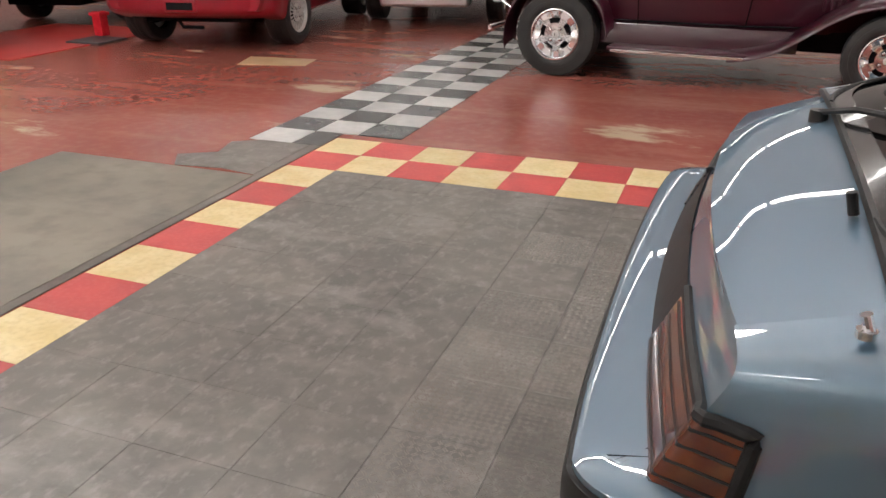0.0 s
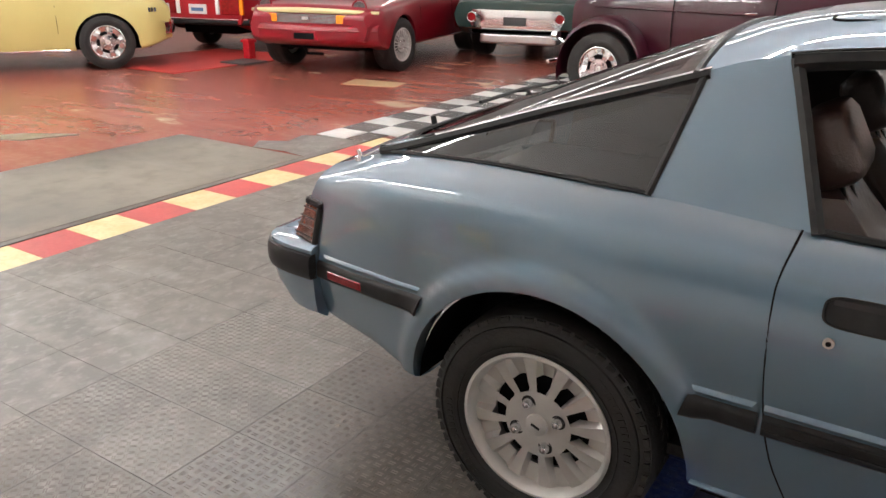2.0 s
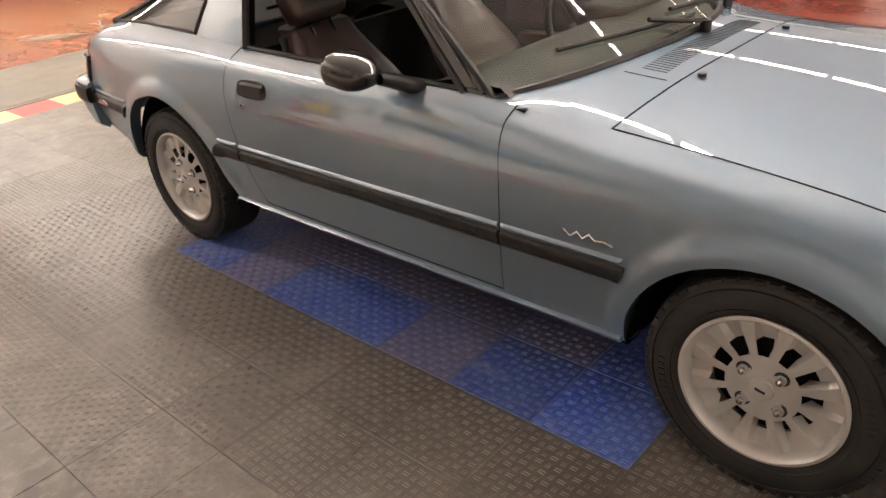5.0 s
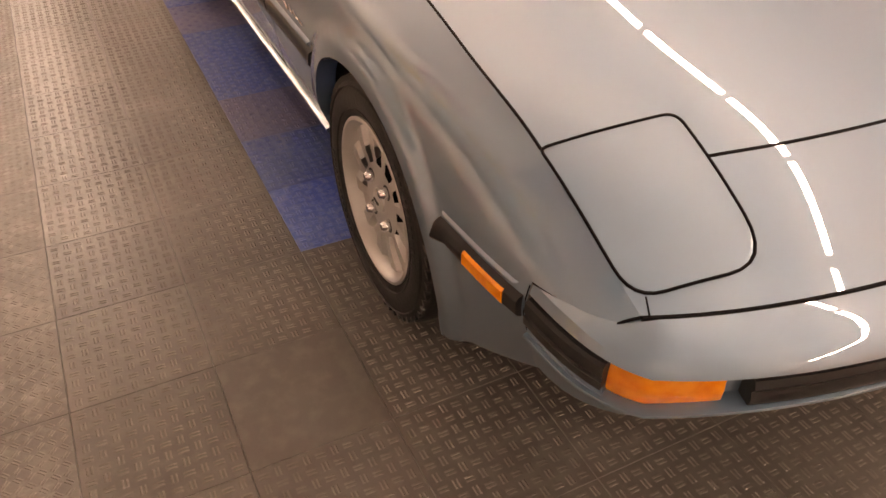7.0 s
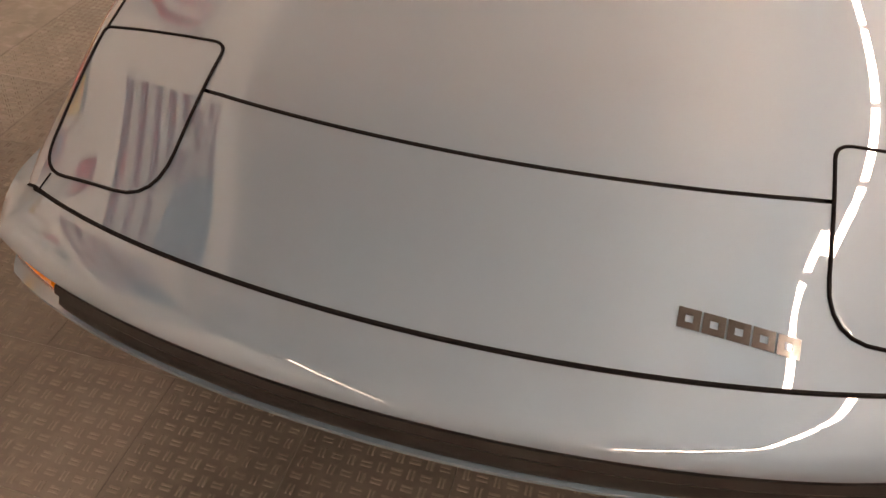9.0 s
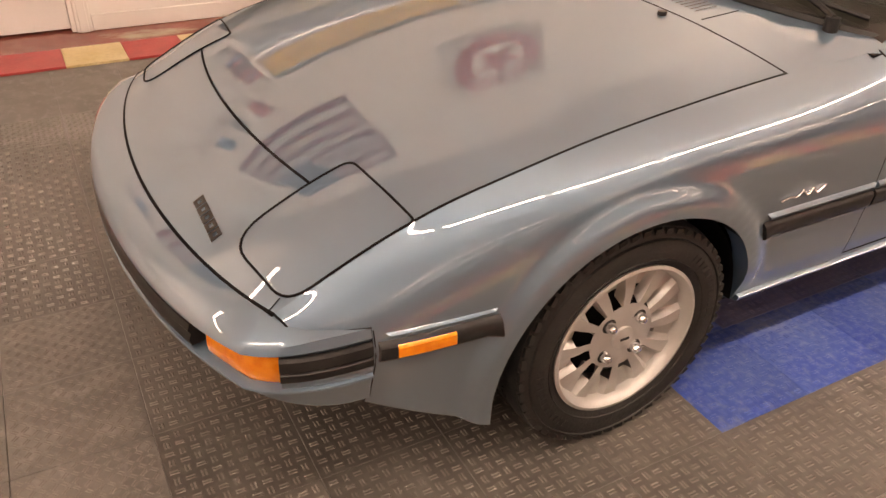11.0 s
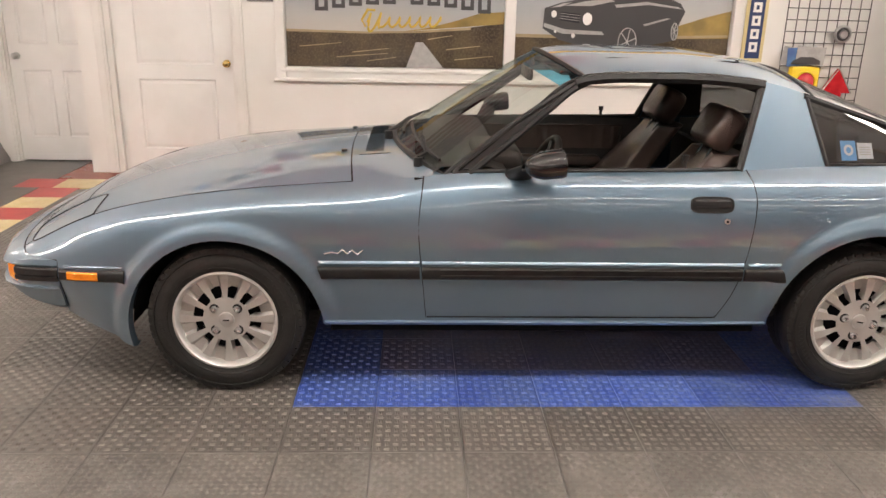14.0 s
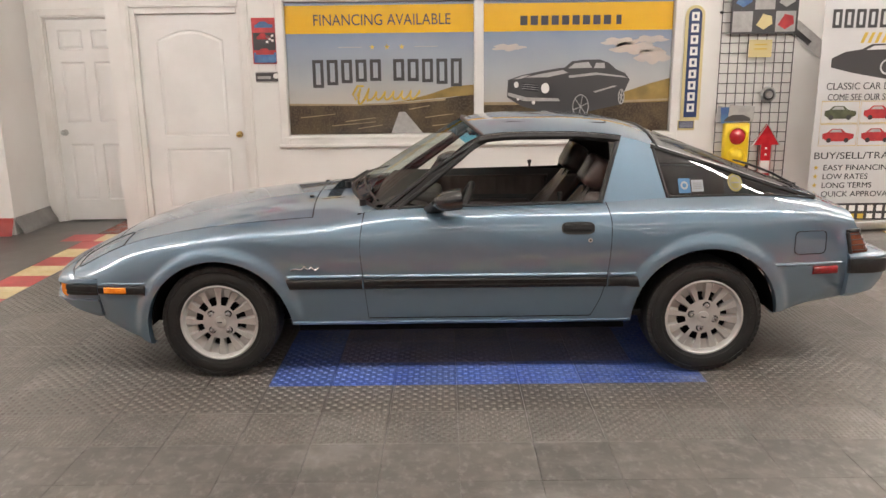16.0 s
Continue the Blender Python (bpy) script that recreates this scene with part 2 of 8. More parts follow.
def add_box(bm, x0, x1, y0, y1, z0, z1, bevel=0.0, m=None):
    r = bmesh.ops.create_cube(bm, size=1.0, matrix=Matrix.Translation(((x0 + x1) / 2, (y0 + y1) / 2, (z0 + z1) / 2))
                              @ Matrix.Diagonal((abs(x1 - x0), abs(y1 - y0), abs(z1 - z0), 1)))
    vs = r["verts"]
    if bevel:
        es = list({e for v in vs for e in v.link_edges})
        out = bmesh.ops.bevel(bm, geom=es, offset=bevel, segments=2, profile=0.5, affect="EDGES")
        vs = list({v for f in out["faces"] for v in f.verts} | {v for v in vs if v.is_valid})
    if m:
        bmesh.ops.transform(bm, matrix=m, verts=vs)
    return bm


def box(x0, x1, y0, y1, z0, z1, bevel=0.0, m=None):
    return add_box(bmesh.new(), x0, x1, y0, y1, z0, z1, bevel, m)


def add_cyl(bm, r, h, m, segs=24, r2=None, caps=True):
    bmesh.ops.create_cone(bm, cap_ends=caps, segments=segs, radius1=r, radius2=r if r2 is None else r2, depth=h, matrix=m)
    return bm


def cyl(r, h, m, segs=24, r2=None):
    return add_cyl(bmesh.new(), r, h, m, segs, r2)


def add_tube(bm, pts, r, sides=6, closed=False):
    """A round bar along a line of points."""
    pts = [Vector(p) for p in pts]
    n = len(pts)
    rings = []
    for i, p in enumerate(pts):
        a = pts[(i - 1) % n] if closed or i else p
        b = pts[(i + 1) % n] if closed or i < n - 1 else p
        d = (b - a).normalized() if (b - a).length else Vector((1, 0, 0))
        s = d.cross(Vector((0, 0, 1)))
        s = s.normalized() if s.length > 1e-3 else Vector((1, 0, 0))
        u = s.cross(d)
        rings.append([bm.verts.new(p + r * (math.cos(2 * math.pi * k / sides) * s + math.sin(2 * math.pi * k / sides) * u)) for k in range(sides)])
    for i in range(n if closed else n - 1):
        a, b = rings[i], rings[(i + 1) % n]
        for k in range(sides):
            bm.faces.new((a[k], a[(k + 1) % sides], b[(k + 1) % sides], b[k]))
    if not closed:
        bm.faces.new(rings[0][::-1])
        bm.faces.new(rings[-1])
    return bm


def tube(pts, r, sides=6, closed=False):
    return add_tube(bmesh.new(), pts, r, sides, closed)


def add_grid(bm, rows, close_u=False):
    """Quads over rows of points."""
    vs = [[bm.verts.new(p) for p in row] for row in rows]
    for a, b in zip(vs, vs[1:] + (vs[:1] if close_u else [])):
        for i in range(len(a) - 1):
            try:
                bm.faces.new((a[i], a[i + 1], b[i + 1], b[i]))
            except ValueError:
                pass
    return vs


def grid(rows, close_u=False):
    bm = bmesh.new()
    add_grid(bm, rows, close_u)
    return bm


def lathe(profile, segs=48, axis="y"):
    """A turned body: profile of (radius, along)."""
    bm = bmesh.new()
    rows = []
    for k in range(segs):
        a = 2 * math.pi * k / segs
        rows.append([(r * math.cos(a), h, r * math.sin(a)) if axis == "y" else (r * math.cos(a), r * math.sin(a), h) for r, h in profile])
    add_grid(bm, rows, True)
    bmesh.ops.recalc_face_normals(bm, faces=bm.faces)
    return bm


def curve(table):
    """A smooth function through (x, value) pairs, which never overshoots."""
    xs, ys = [np.array(c, float) for c in zip(*table)]
    d = np.diff(ys) / np.diff(xs)
    m = np.concatenate([[d[0]], np.where(d[:-1] * d[1:] > 0, 2 * d[:-1] * d[1:] / (d[:-1] + d[1:] + 1e-12), 0), [d[-1]]])

    def f(x):
        x = min(max(x, xs[0]), xs[-1])
        i = min(max(int(np.searchsorted(xs, x)) - 1, 0), len(xs) - 2)
        h = xs[i + 1] - xs[i]
        t = (x - xs[i]) / h
        return float((2 * t**3 - 3 * t**2 + 1) * ys[i] + (t**3 - 2 * t**2 + t) * h * m[i] + (3 * t**2 - 2 * t**3) * ys[i + 1] + (t**3 - t**2) * h * m[i + 1])

    return f


def spline(pts, per):
    """Catmull-Rom through points, per samples to each stretch."""
    pts = [Vector(p) for p in pts]
    out = []
    for i in range(len(pts) - 1):
        a, b, c, d = pts[max(i - 1, 0)], pts[i], pts[i + 1], pts[min(i + 2, len(pts) - 1)]
        for k in range(per):
            t = k / per
            out.append(0.5 * ((2 * b) + (c - a) * t + (2 * a - 5 * b + 4 * c - d) * t * t + (3 * b - a - 3 * c + d) * t**3))
    return out + [pts[-1]]


def smooth01(t):
    t = min(max(t, 0.0), 1.0)
    return t * t * (3 - 2 * t)


def mirrored(rows):
    return [[(p[0], -p[1], p[2]) for p in row] for row in rows]


def flat_poly(pts, thick, axis="y"):
    """A plate of an outline in x and z (or x and y), with thickness."""
    bm = bmesh.new()
    front = [bm.verts.new((x, 0, z) if axis == "y" else (x, z, 0)) for x, z in pts]
    f = bm.faces.new(front)
    r = bmesh.ops.extrude_face_region(bm, geom=[f])
    off = Vector((0, thick, 0)) if axis == "y" else Vector((0, 0, thick))
    bmesh.ops.translate(bm, vec=off, verts=[v for v in r["geom"] if isinstance(v, bmesh.types.BMVert)])
    bmesh.ops.recalc_face_normals(bm, faces=bm.faces)
    return bm


def words(name, text, size, m, material, parent, width=None, depth=0.001):
    """Lettering as a mesh under its sign. m: the pose of its lower left corner; width: squeezed or stretched to it."""
    cu = bpy.data.curves.new(name, "FONT")
    cu.body, cu.size, cu.extrude = text, size, depth
    tmp = bpy.data.objects.new(name, cu)
    scene.collection.objects.link(tmp)
    me = bpy.data.meshes.new_from_object(tmp.evaluated_get(bpy.context.evaluated_depsgraph_get()))
    bpy.data.objects.remove(tmp)
    bpy.data.curves.remove(cu)
    xs = [v.co.x for v in me.vertices]
    k = width / (max(xs) - min(xs)) if width else 1.0
    me.transform(m @ Matrix.Diagonal((k, 1, 1, 1)) @ Matrix.Translation((-min(xs), 0, 0)))
    me.materials.clear()
    me.materials.append(material)
    me.name = name
    ob = new(name, me)
    ob.parent = parent
    return ob


def lin(a, b, n):
    return [a + (b - a) * i / (n - 1) for i in range(n)]


# ---- the showroom's shell ----
WY, WT = 3.06, 0.16          # face of the white wall, thickness
ROOM_Z = 4.6
X0, X1, Y0, Y1R = -7.5, 17.5, -15.5, 4.9


def solid(name, x0, x1, y0, y1, z0, z1, material, label="", bevel=0.0):
    return link(name, box(x0, x1, y0, y1, z0, z1, bevel), material, None, label, kind="structure")


def wall_with_holes(name, x0, x1, y0, y1, z0, z1, holes, material, label):
    """A wall along x with openings (a, b, low, high) cut through it."""
    bm = bmesh.new()
    xs = sorted({x0, x1, *[h[0] for h in holes], *[h[1] for h in holes]})
    for a, b in zip(xs, xs[1:]):
        spans = sorted((h[2], h[3]) for h in holes if h[0] <= a and b <= h[1])
        z = z0
        for lo, hi in spans:
            if lo > z:
                add_box(bm, a, b, y0, y1, z, lo)
            z = hi
        if z < z1:
            add_box(bm, a, b, y0, y1, z, z1)
    return link(name, bm, material, None, label, kind="structure")


wall_with_holes("wall_north", -1.93, X1, WY, WY + WT, -0.02, ROOM_Z, [(-1.80, -0.78, -0.02, 2.10), (-0.36, 3.30, 0.90, 2.13)], WALL_WHITE, "white painted office wall with a door and a poster window")
solid("wall_return", -2.03, -1.93, WY, 3.64, -0.02, ROOM_Z, WALL_WHITE, "short white wall end beside a door")
wall_with_holes("wall_recess", -3.0, -2.03, 3.48, 3.64, -0.02, ROOM_Z, [(-2.83, -2.031, -0.02, 2.045)], WALL_WHITE, "white recessed wall with a panelled door")
solid("wall_west", -3.15, -3.0, 2.95, 3.64, -0.02, ROOM_Z, WALL_WHITE, "white painted side wall")
# Out of view; made white so that it throws light onto the nose.
solid("wall_west_far", X0 - 0.2, X0, Y0, 2.95, -0.02, ROOM_Z, WALL_WHITE, "unseen showroom wall, white to bounce light")
solid("wall_west_return", X0, -3.0, 2.80, 2.95, -0.02, ROOM_Z, WALL_WHITE, "white painted wall beside the recess")
solid("wall_south", X0, X1, Y0 - 0.2, Y0, -0.02, ROOM_Z, GREY_WALL, "plain showroom wall behind the parked cars")
solid("wall_east", X1, X1 + 0.2, Y0, WY + WT, -0.02, ROOM_Z, GREY_WALL, "plain showroom wall")
solid("wall_office_back", -3.6, X1, 4.9, 5.0, -0.02, ROOM_Z, GREY_WALL, "plain wall behind the office")
solid("ceiling", X0 - 0.2, X1 + 0.2, Y0 - 0.2, 5.0, ROOM_Z, ROOM_Z + 0.1, CEILING, "plain high ceiling")
solid("ground", X0 - 0.3, X1 + 0.3, Y0 - 0.3, 5.1, -0.2, -0.020, RED_FLOOR, "concrete slab")


def cove(name, path, material, label):
    """A flared skirting: upright at the wall, its toe spreading over the floor, along a plan path with its wall on the left."""
    rows = []
    for k, p in enumerate(path):
        d = [(Vector(q) - Vector(r)).normalized() for q, r in ((path[min(k + 1, len(path) - 1)], p), (p, path[max(k - 1, 0)])) if q != r]
        n = sum((Vector((v.y, -v.x)) for v in d), Vector((0, 0)))
        n = n / max(n.dot(Vector((d[0].y, -d[0].x))), 0.3)
        rows.append([(p[0] + n.x * o, p[1] + n.y * o, z) for o, z in ((-0.002, 0.165), (0.012, 0.160), (0.022, 0.125), (0.070, 0.035), (0.078, 0.0))])
    bm = grid(rows)
    bmesh.ops.recalc_face_normals(bm, faces=bm.faces)
    return link(name, bm, material, None, label, kind="structure")


cove("baseboard", [(X0, 2.80), (-3.0, 2.80)], RED_BASE, "red painted flared skirting")
cove("baseboard", [(-3.0, 2.80), (-3.0, 3.478)], COVE_GREY, "grey painted flared skirting")


def casing(name, x0, x1, top, y, w=0.085, d=0.028):
    """Moulded door casing: two legs and a head, stepped."""
    bm = bmesh.new()
    for a, b in ((x0 - w, x0), (x1, x1 + w)):
        add_box(bm, a, b, y - d, y + 0.002, 0.0, top + w, 0.006)
        add_box(bm, (a + b) / 2 - w * 0.28, (a + b) / 2 + w * 0.28, y - d - 0.008, y - d + 0.002, 0.0, top + w * 0.6, 0.004)
    add_box(bm, x0 + 0.001, x1 - 0.001, y - d, y + 0.002, top, top + w, 0.006)
    add_box(bm, x0 + 0.001, x1 - 0.001, y - d - 0.008, y - d + 0.002, top + w * 0.22, top + w * 0.78, 0.004)
    return link(name, bm, TRIM_WHITE, None, "white moulded door casing", kind="structure")


def raised_panel(bm, outline, y, inset=0.022, depth=0.010):
    """A moulded field: a sunk groove with a raised middle."""
    c = sum((Vector(p) for p in outline), Vector((0, 0))) / len(outline)
    def ring(k):
        out = []
        n = len(outline)
        for i in range(n):
            a, p, b = Vector(outline[i - 1]), Vector(outline[i]), Vector(outline[(i + 1) % n])
            d1, d2 = (p - a).normalized(), (b - p).normalized()
            nrm = (Vector((-d1.y, d1.x)) + Vector((-d2.y, d2.x)))
            nrm = nrm / max(nrm.dot(Vector((-d1.y, d1.x))), 0.3) if nrm.length else Vector((0, 0))
            out.append(p + nrm * k)
        return out
    rings = [(0, 0.001), (0.004, -0.003), (inset * 0.5, depth * -0.9), (inset * 0.8, -depth * 0.9), (inset * 1.6, -0.002)]
    area = sum(outline[i - 1][0] * outline[i][1] - outline[i][0] * outline[i - 1][1] for i in range(len(outline)))
    sg = 1 if area > 0 else -1
    rows = [[(p.x, y - o, p.y) for p in ring(sg * k)] for k, o in rings]
    add_grid(bm, [r + r[:1] for r in rows])
    bm.faces.new([bm.verts.new(p) for p in rows[-1]])


def panel_door(name, x0, x1, z1, y, panels, label, knob_x, knob_z, metal, arch=False):
    door = tagged(new(name), label, kind="structure")
    # slab with openings where the panels sit
    holes = [(min(p[0] for p in o), max(p[0] for p in o), min(p[1] for p in o), max(p[1] for p in o)) for o in panels]
    bm = bmesh.new()
    add_box(bm, x0, x1, y + 0.012, y + 0.045, 0.012, z1)
    xs = sorted({x0, x1, *[h[0] for h in holes], *[h[1] for h in holes]})
    for a, b in zip(xs, xs[1:]):
        z = 0.012
        for lo, hi in sorted((h[2], h[3]) for h in holes if h[0] <= a + 1e-6 and b <= h[1] + 1e-6):
            add_box(bm, a, b, y, y + 0.0125, z, lo)
            z = hi
        add_box(bm, a, b, y, y + 0.0125, z, z1)
    part("door_leaf", bm, DOOR_WHITE, door)
    for o in panels:
        pm = bmesh.new()
        raised_panel(pm, o, y + 0.0)
        bmesh.ops.recalc_face_normals(pm, faces=pm.faces)
        part("panel", pm, DOOR_WHITE, door, smooth=30)
    kn = lathe([(0.001, -0.062), (0.018, -0.060), (0.027, -0.048), (0.026, -0.034), (0.012, -0.022), (0.011, -0.008), (0.030, -0.006), (0.032, 0.0)], 24)
    k = part("door_knob", kn, metal, door, "round polished knob", smooth=50)
    k.location = (knob_x, y, knob_z)
    return door


BRASS = mat("polished_brass", (0.72, 0.52, 0.20), rough=0.18, metal=1.0)
STEEL = mat("satin_steel", (0.55, 0.55, 0.54), rough=0.28, metal=1.0)


def rect(x0, x1, z0, z1):
    return [(x0, z0), (x1, z0), (x1, z1), (x0, z1)]


BX0, BX1 = -1.755, -0.805
PX0, PX1 = BX0 + 0.17, BX1 - 0.15
crown = [(PX1 + (PX0 - PX1) * t, 1.80 + 0.10 * math.sin(math.pi * t)) for t in lin(0, 1, 15)]
ARCHED = [(PX0, 0.90), (PX1, 0.90)] + crown
DOOR_1 = panel_door("door_1", BX0, BX1, 2.04, WY + 0.04, [rect(BX0 + 0.17, BX1 - 0.15, 0.20, 0.78), ARCHED],
           "closed white two-panel office door with an arched upper panel", -0.855, 0.912, BRASS)
for half in (crown[:8] + [(PX1, 1.90)], crown[7:] + [(PX0, 1.90)]):
    part("door_spandrel", flat_poly(half, 0.0125), DOOR_WHITE, DOOR_1).location = (0, WY + 0.04, 0)
casing("door_frame_1", -1.80, -0.78, 2.10, WY)
solid("door_jamb_1", -1.80, BX0 - 0.003, WY, WY + WT, 0, 2.10, TRIM_WHITE, "white door jamb")
solid("door_jamb_1b", BX1 + 0.003, -0.78, WY, WY + WT, 0, 2.10, TRIM_WHITE, "white door jamb")
solid("door_head_1", BX0, BX1, WY, WY + WT, 2.045, 2.10, TRIM_WHITE, "white door head")
AX0, AX1 = -2.81, -2.035
six = [rect(AX0 + a, AX0 + b, c, d) for a, b in ((0.10, 0.345), (0.435, 0.68)) for c, d in ((0.22, 0.80), (1.02, 1.62), (1.74, 1.93))]
panel_door("door_2", AX0, AX1, 2.030, 3.492, six, "closed white six-panel door in the recess", AX0 + 0.065, 0.92, STEEL)
casing("door_frame_2", -2.83, -2.035, 2.045, 3.48)
solid("door_jamb_2", -2.83, AX0 - 0.003, 3.482, 3.62, 0, 2.045, TRIM_WHITE, "white door jamb")
solid("door_head_2", AX0, AX1, 3.482, 3.62, 2.033, 2.045, TRIM_WHITE, "white door head")

# window casing with sill
bm = bmesh.new()
for a, b, c, d in ((-0.44, -0.362, 0.80, 2.21), (3.302, 3.38, 0.80, 2.21)):
    add_box(bm, a, b, WY - 0.03, WY + 0.002, c, d, 0.008)
add_box(bm, -0.361, 3.301, WY - 0.03, WY + 0.002, 2.132, 2.21, 0.008)
add_box(bm, -0.361, 3.301, WY - 0.03, WY + 0.002, 0.80, 0.898, 0.008)
add_box(bm, -0.46, 3.40, WY - 0.05, WY - 0.028, 0.785, 0.815, 0.008)
add_box(bm, -0.40, 3.34, WY - 0.04, WY - 0.028, 0.86, 0.885, 0.005)
link("window_casing", bm, TRIM_WHITE, None, "white moulded window casing with sill", kind="structure")
solid("window_mullion", 1.425, 1.515, WY - 0.012, WY + 0.07, 0.90, 2.13, TRIM_WHITE, "white window mullion", 0.006)
# wainscot line on the wall beside and below the window
bm = bmesh.new()
add_box(bm, 3.42, 6.0, WY - 0.012, WY + 0.001, 0.0, 0.09, 0.003)
add_box(bm, -0.69, 3.42, WY - 0.012, WY + 0.001, 0.0, 0.09, 0.003)
link("baseboard", bm, TRIM_WHITE, None, "white skirting", kind="structure")


# ---- ceiling tubes ----
def tube_light(radius, ys, strength, label):
    lamp = thing("ceiling_light", label, "lamp", "ceiling lights")
    glow = mat("lit_tube", (1.0, 0.965, 0.90), rough=0.4, emit=strength)
    part("housing", box(-0.62, 0.62, -0.022, 0.022, 0.0, 0.05, 0.006), TRIM_WHITE, lamp)
    for x in (-0.45, 0.45):
        part("hanger", cyl(0.006, 0.85, pose(x, 0, 0.475), 6), STEEL, lamp)
    for y in ys:
        part("tube", cyl(radius, 1.2, pose(0, y, -radius - 0.003, 0, 90, 0), 10), glow, lamp)
    return lamp


def light_row(y, x0, x1, n, radius, ys, strength, label):
    one = tube_light(radius, ys, strength, label)
    xs = lin(x0, x1, n)
    one.matrix_basis = pose(xs[0], y, 3.70)
    for x in xs[1:]:
        copy_thing(one, pose(x, y, 3.70))


BATTEN = "white fluorescent ceiling batten, lit; two rows are added fill"
light_row(-2.05, -6.8, 15.6, 18, 0.030, (0.0,), TUBE * 2.0, BATTEN)
light_row(-7.6, -4.2, 15.6, 16, 0.030, (0.0,), TUBE * 0.40, BATTEN)
light_row(-12.6, -4.2, 15.6, 16, 0.030, (0.0,), TUBE * 0.34, BATTEN)
# Two unseen rows, added to brighten the wall side of the car.
light_row(1.85, -7.0, -3.4, 4, 0.030, (0.0,), TUBE * 0.40, BATTEN)
light_row(1.85, 5.3, 13.2, 7, 0.030, (0.0,), TUBE * 1.5, BATTEN)


# ---- the blue-grey coupe: x runs from its front axle to its tail, y across, z up ----
WB = 2.42


def fair(table, win=0.15):
    """A curve through a table, evened out so that light runs along it without waves."""
    f = curve(table)
    lo, hi = table[0][0], table[-1][0]
    xs = np.arange(lo - 0.4, hi + 0.4, 0.01)
    sl, sh = (f(lo + 0.02) - f(lo)) / 0.02, (f(hi) - f(hi - 0.02)) / 0.02
    ys = np.array([f(x) + (sl * (x - lo) if x < lo else sh * (x - hi) if x > hi else 0) for x in xs])
    k = np.hanning(int(2 * win / 0.01) | 1)
    sm = np.convolve(ys, k / k.sum(), "same")
    return lambda x: float(np.interp(x, xs, sm))


BOTTOM = curve([(-0.90, 0.40), (-0.76, 0.308), (-0.66, 0.250), (-0.575, 0.208), (-0.51, 0.180), (-0.39, 0.180), (-0.15, 0.21), (0.30, 0.258), (0.5, 0.262), (2.05, 0.266), (2.4, 0.285), (2.78, 0.300), (3.0, 0.342), (3.2, 0.385)])
Y1 = fair([(-0.90, 0.64), (-0.6, 0.752), (-0.35, 0.758), (0.36, 0.738), (2.05, 0.745), (2.78, 0.735), (3.2, 0.67)])
Y2 = fair([(-0.90, 0.66), (-0.6, 0.772), (-0.35, 0.780), (0.36, 0.762), (2.05, 0.764), (2.78, 0.765), (3.0, 0.745), (3.2, 0.70)])
Y3 = fair([(-0.90, 0.70), (-0.83, 0.752), (-0.75, 0.775), (-0.6, 0.790), (-0.43, 0.797), (0.0, 0.80), (0.36, 0.792), (1.2, 0.792), (2.05, 0.793), (2.42, 0.80), (2.8, 0.787), (2.95, 0.775), (3.08, 0.756), (3.2, 0.72)])
Y4 = fair([(-0.90, 0.705), (-0.83, 0.748), (-0.75, 0.764), (-0.55, 0.785), (-0.2, 0.80), (0.3, 0.803), (0.73, 0.80), (1.84, 0.804), (2.4, 0.806), (2.8, 0.793), (3.0, 0.772), (3.12, 0.745), (3.2, 0.71)])
Z4 = fair([(-0.90, 0.49), (-0.75, 0.525), (-0.55, 0.575), (-0.2, 0.64), (0.1, 0.67), (0.5, 0.685), (3.2, 0.69)])
Y5 = fair([(-0.90, 0.69), (-0.83, 0.718), (-0.75, 0.732), (-0.55, 0.755), (-0.2, 0.772), (0.1, 0.775), (0.49, 0.762), (0.73, 0.760), (1.0, 0.768), (1.36, 0.772), (2.3, 0.772), (2.7, 0.766), (3.0, 0.748), (3.12, 0.728), (3.2, 0.70)])
Z5 = fair([(-0.90, 0.515), (-0.75, 0.567), (-0.55, 0.645), (-0.2, 0.708), (0.1, 0.738), (0.49, 0.765), (0.73, 0.785), (1.0, 0.80), (1.36, 0.806), (2.0, 0.812), (2.6, 0.82), (3.0, 0.815), (3.12, 0.80), (3.2, 0.775)])
Y6 = fair([(-0.90, 0.672), (-0.8, 0.680), (-0.7, 0.690), (-0.6, 0.688), (-0.42, 0.695), (-0.15, 0.685), (0.1, 0.675), (0.49, 0.656), (0.62, 0.668), (0.72, 0.69), (0.87, 0.702), (1.36, 0.706), (1.9, 0.702), (2.23, 0.692), (2.6, 0.668), (2.87, 0.645), (3.03, 0.635), (3.2, 0.62)])
Z6 = fair([(-0.90, 0.522), (-0.8, 0.575), (-0.7, 0.628), (-0.6, 0.672), (-0.42, 0.716), (-0.15, 0.751), (0.1, 0.772), (0.49, 0.797), (0.62, 0.808), (0.72, 0.822), (0.87, 0.843), (1.36, 0.852), (1.9, 0.862), (2.23, 0.880), (2.6, 0.884), (2.87, 0.872), (3.03, 0.856), (3.12, 0.832), (3.2, 0.80)])
Z8 = fair([(-0.90, 0.528), (-0.80, 0.585), (-0.652, 0.662), (-0.5, 0.712), (-0.3, 0.757), (-0.1, 0.793), (0.1, 0.822), (0.45, 0.855), (0.62, 0.866)])
HOOD_CUT, COWL_CUT = -0.642, 0.47


def bow(u, y):
    """How far the nose and the tail curve back towards the sides."""
    y = abs(y)
    front = (0.22 * y**2 + 0.2 * y**6) * (1 - smooth01((u + 0.60) / 0.9))
    rear = -(0.10 * y**2 + 0.12 * y**6) * smooth01((u - 2.75) / 0.45)
    return u + front + rear


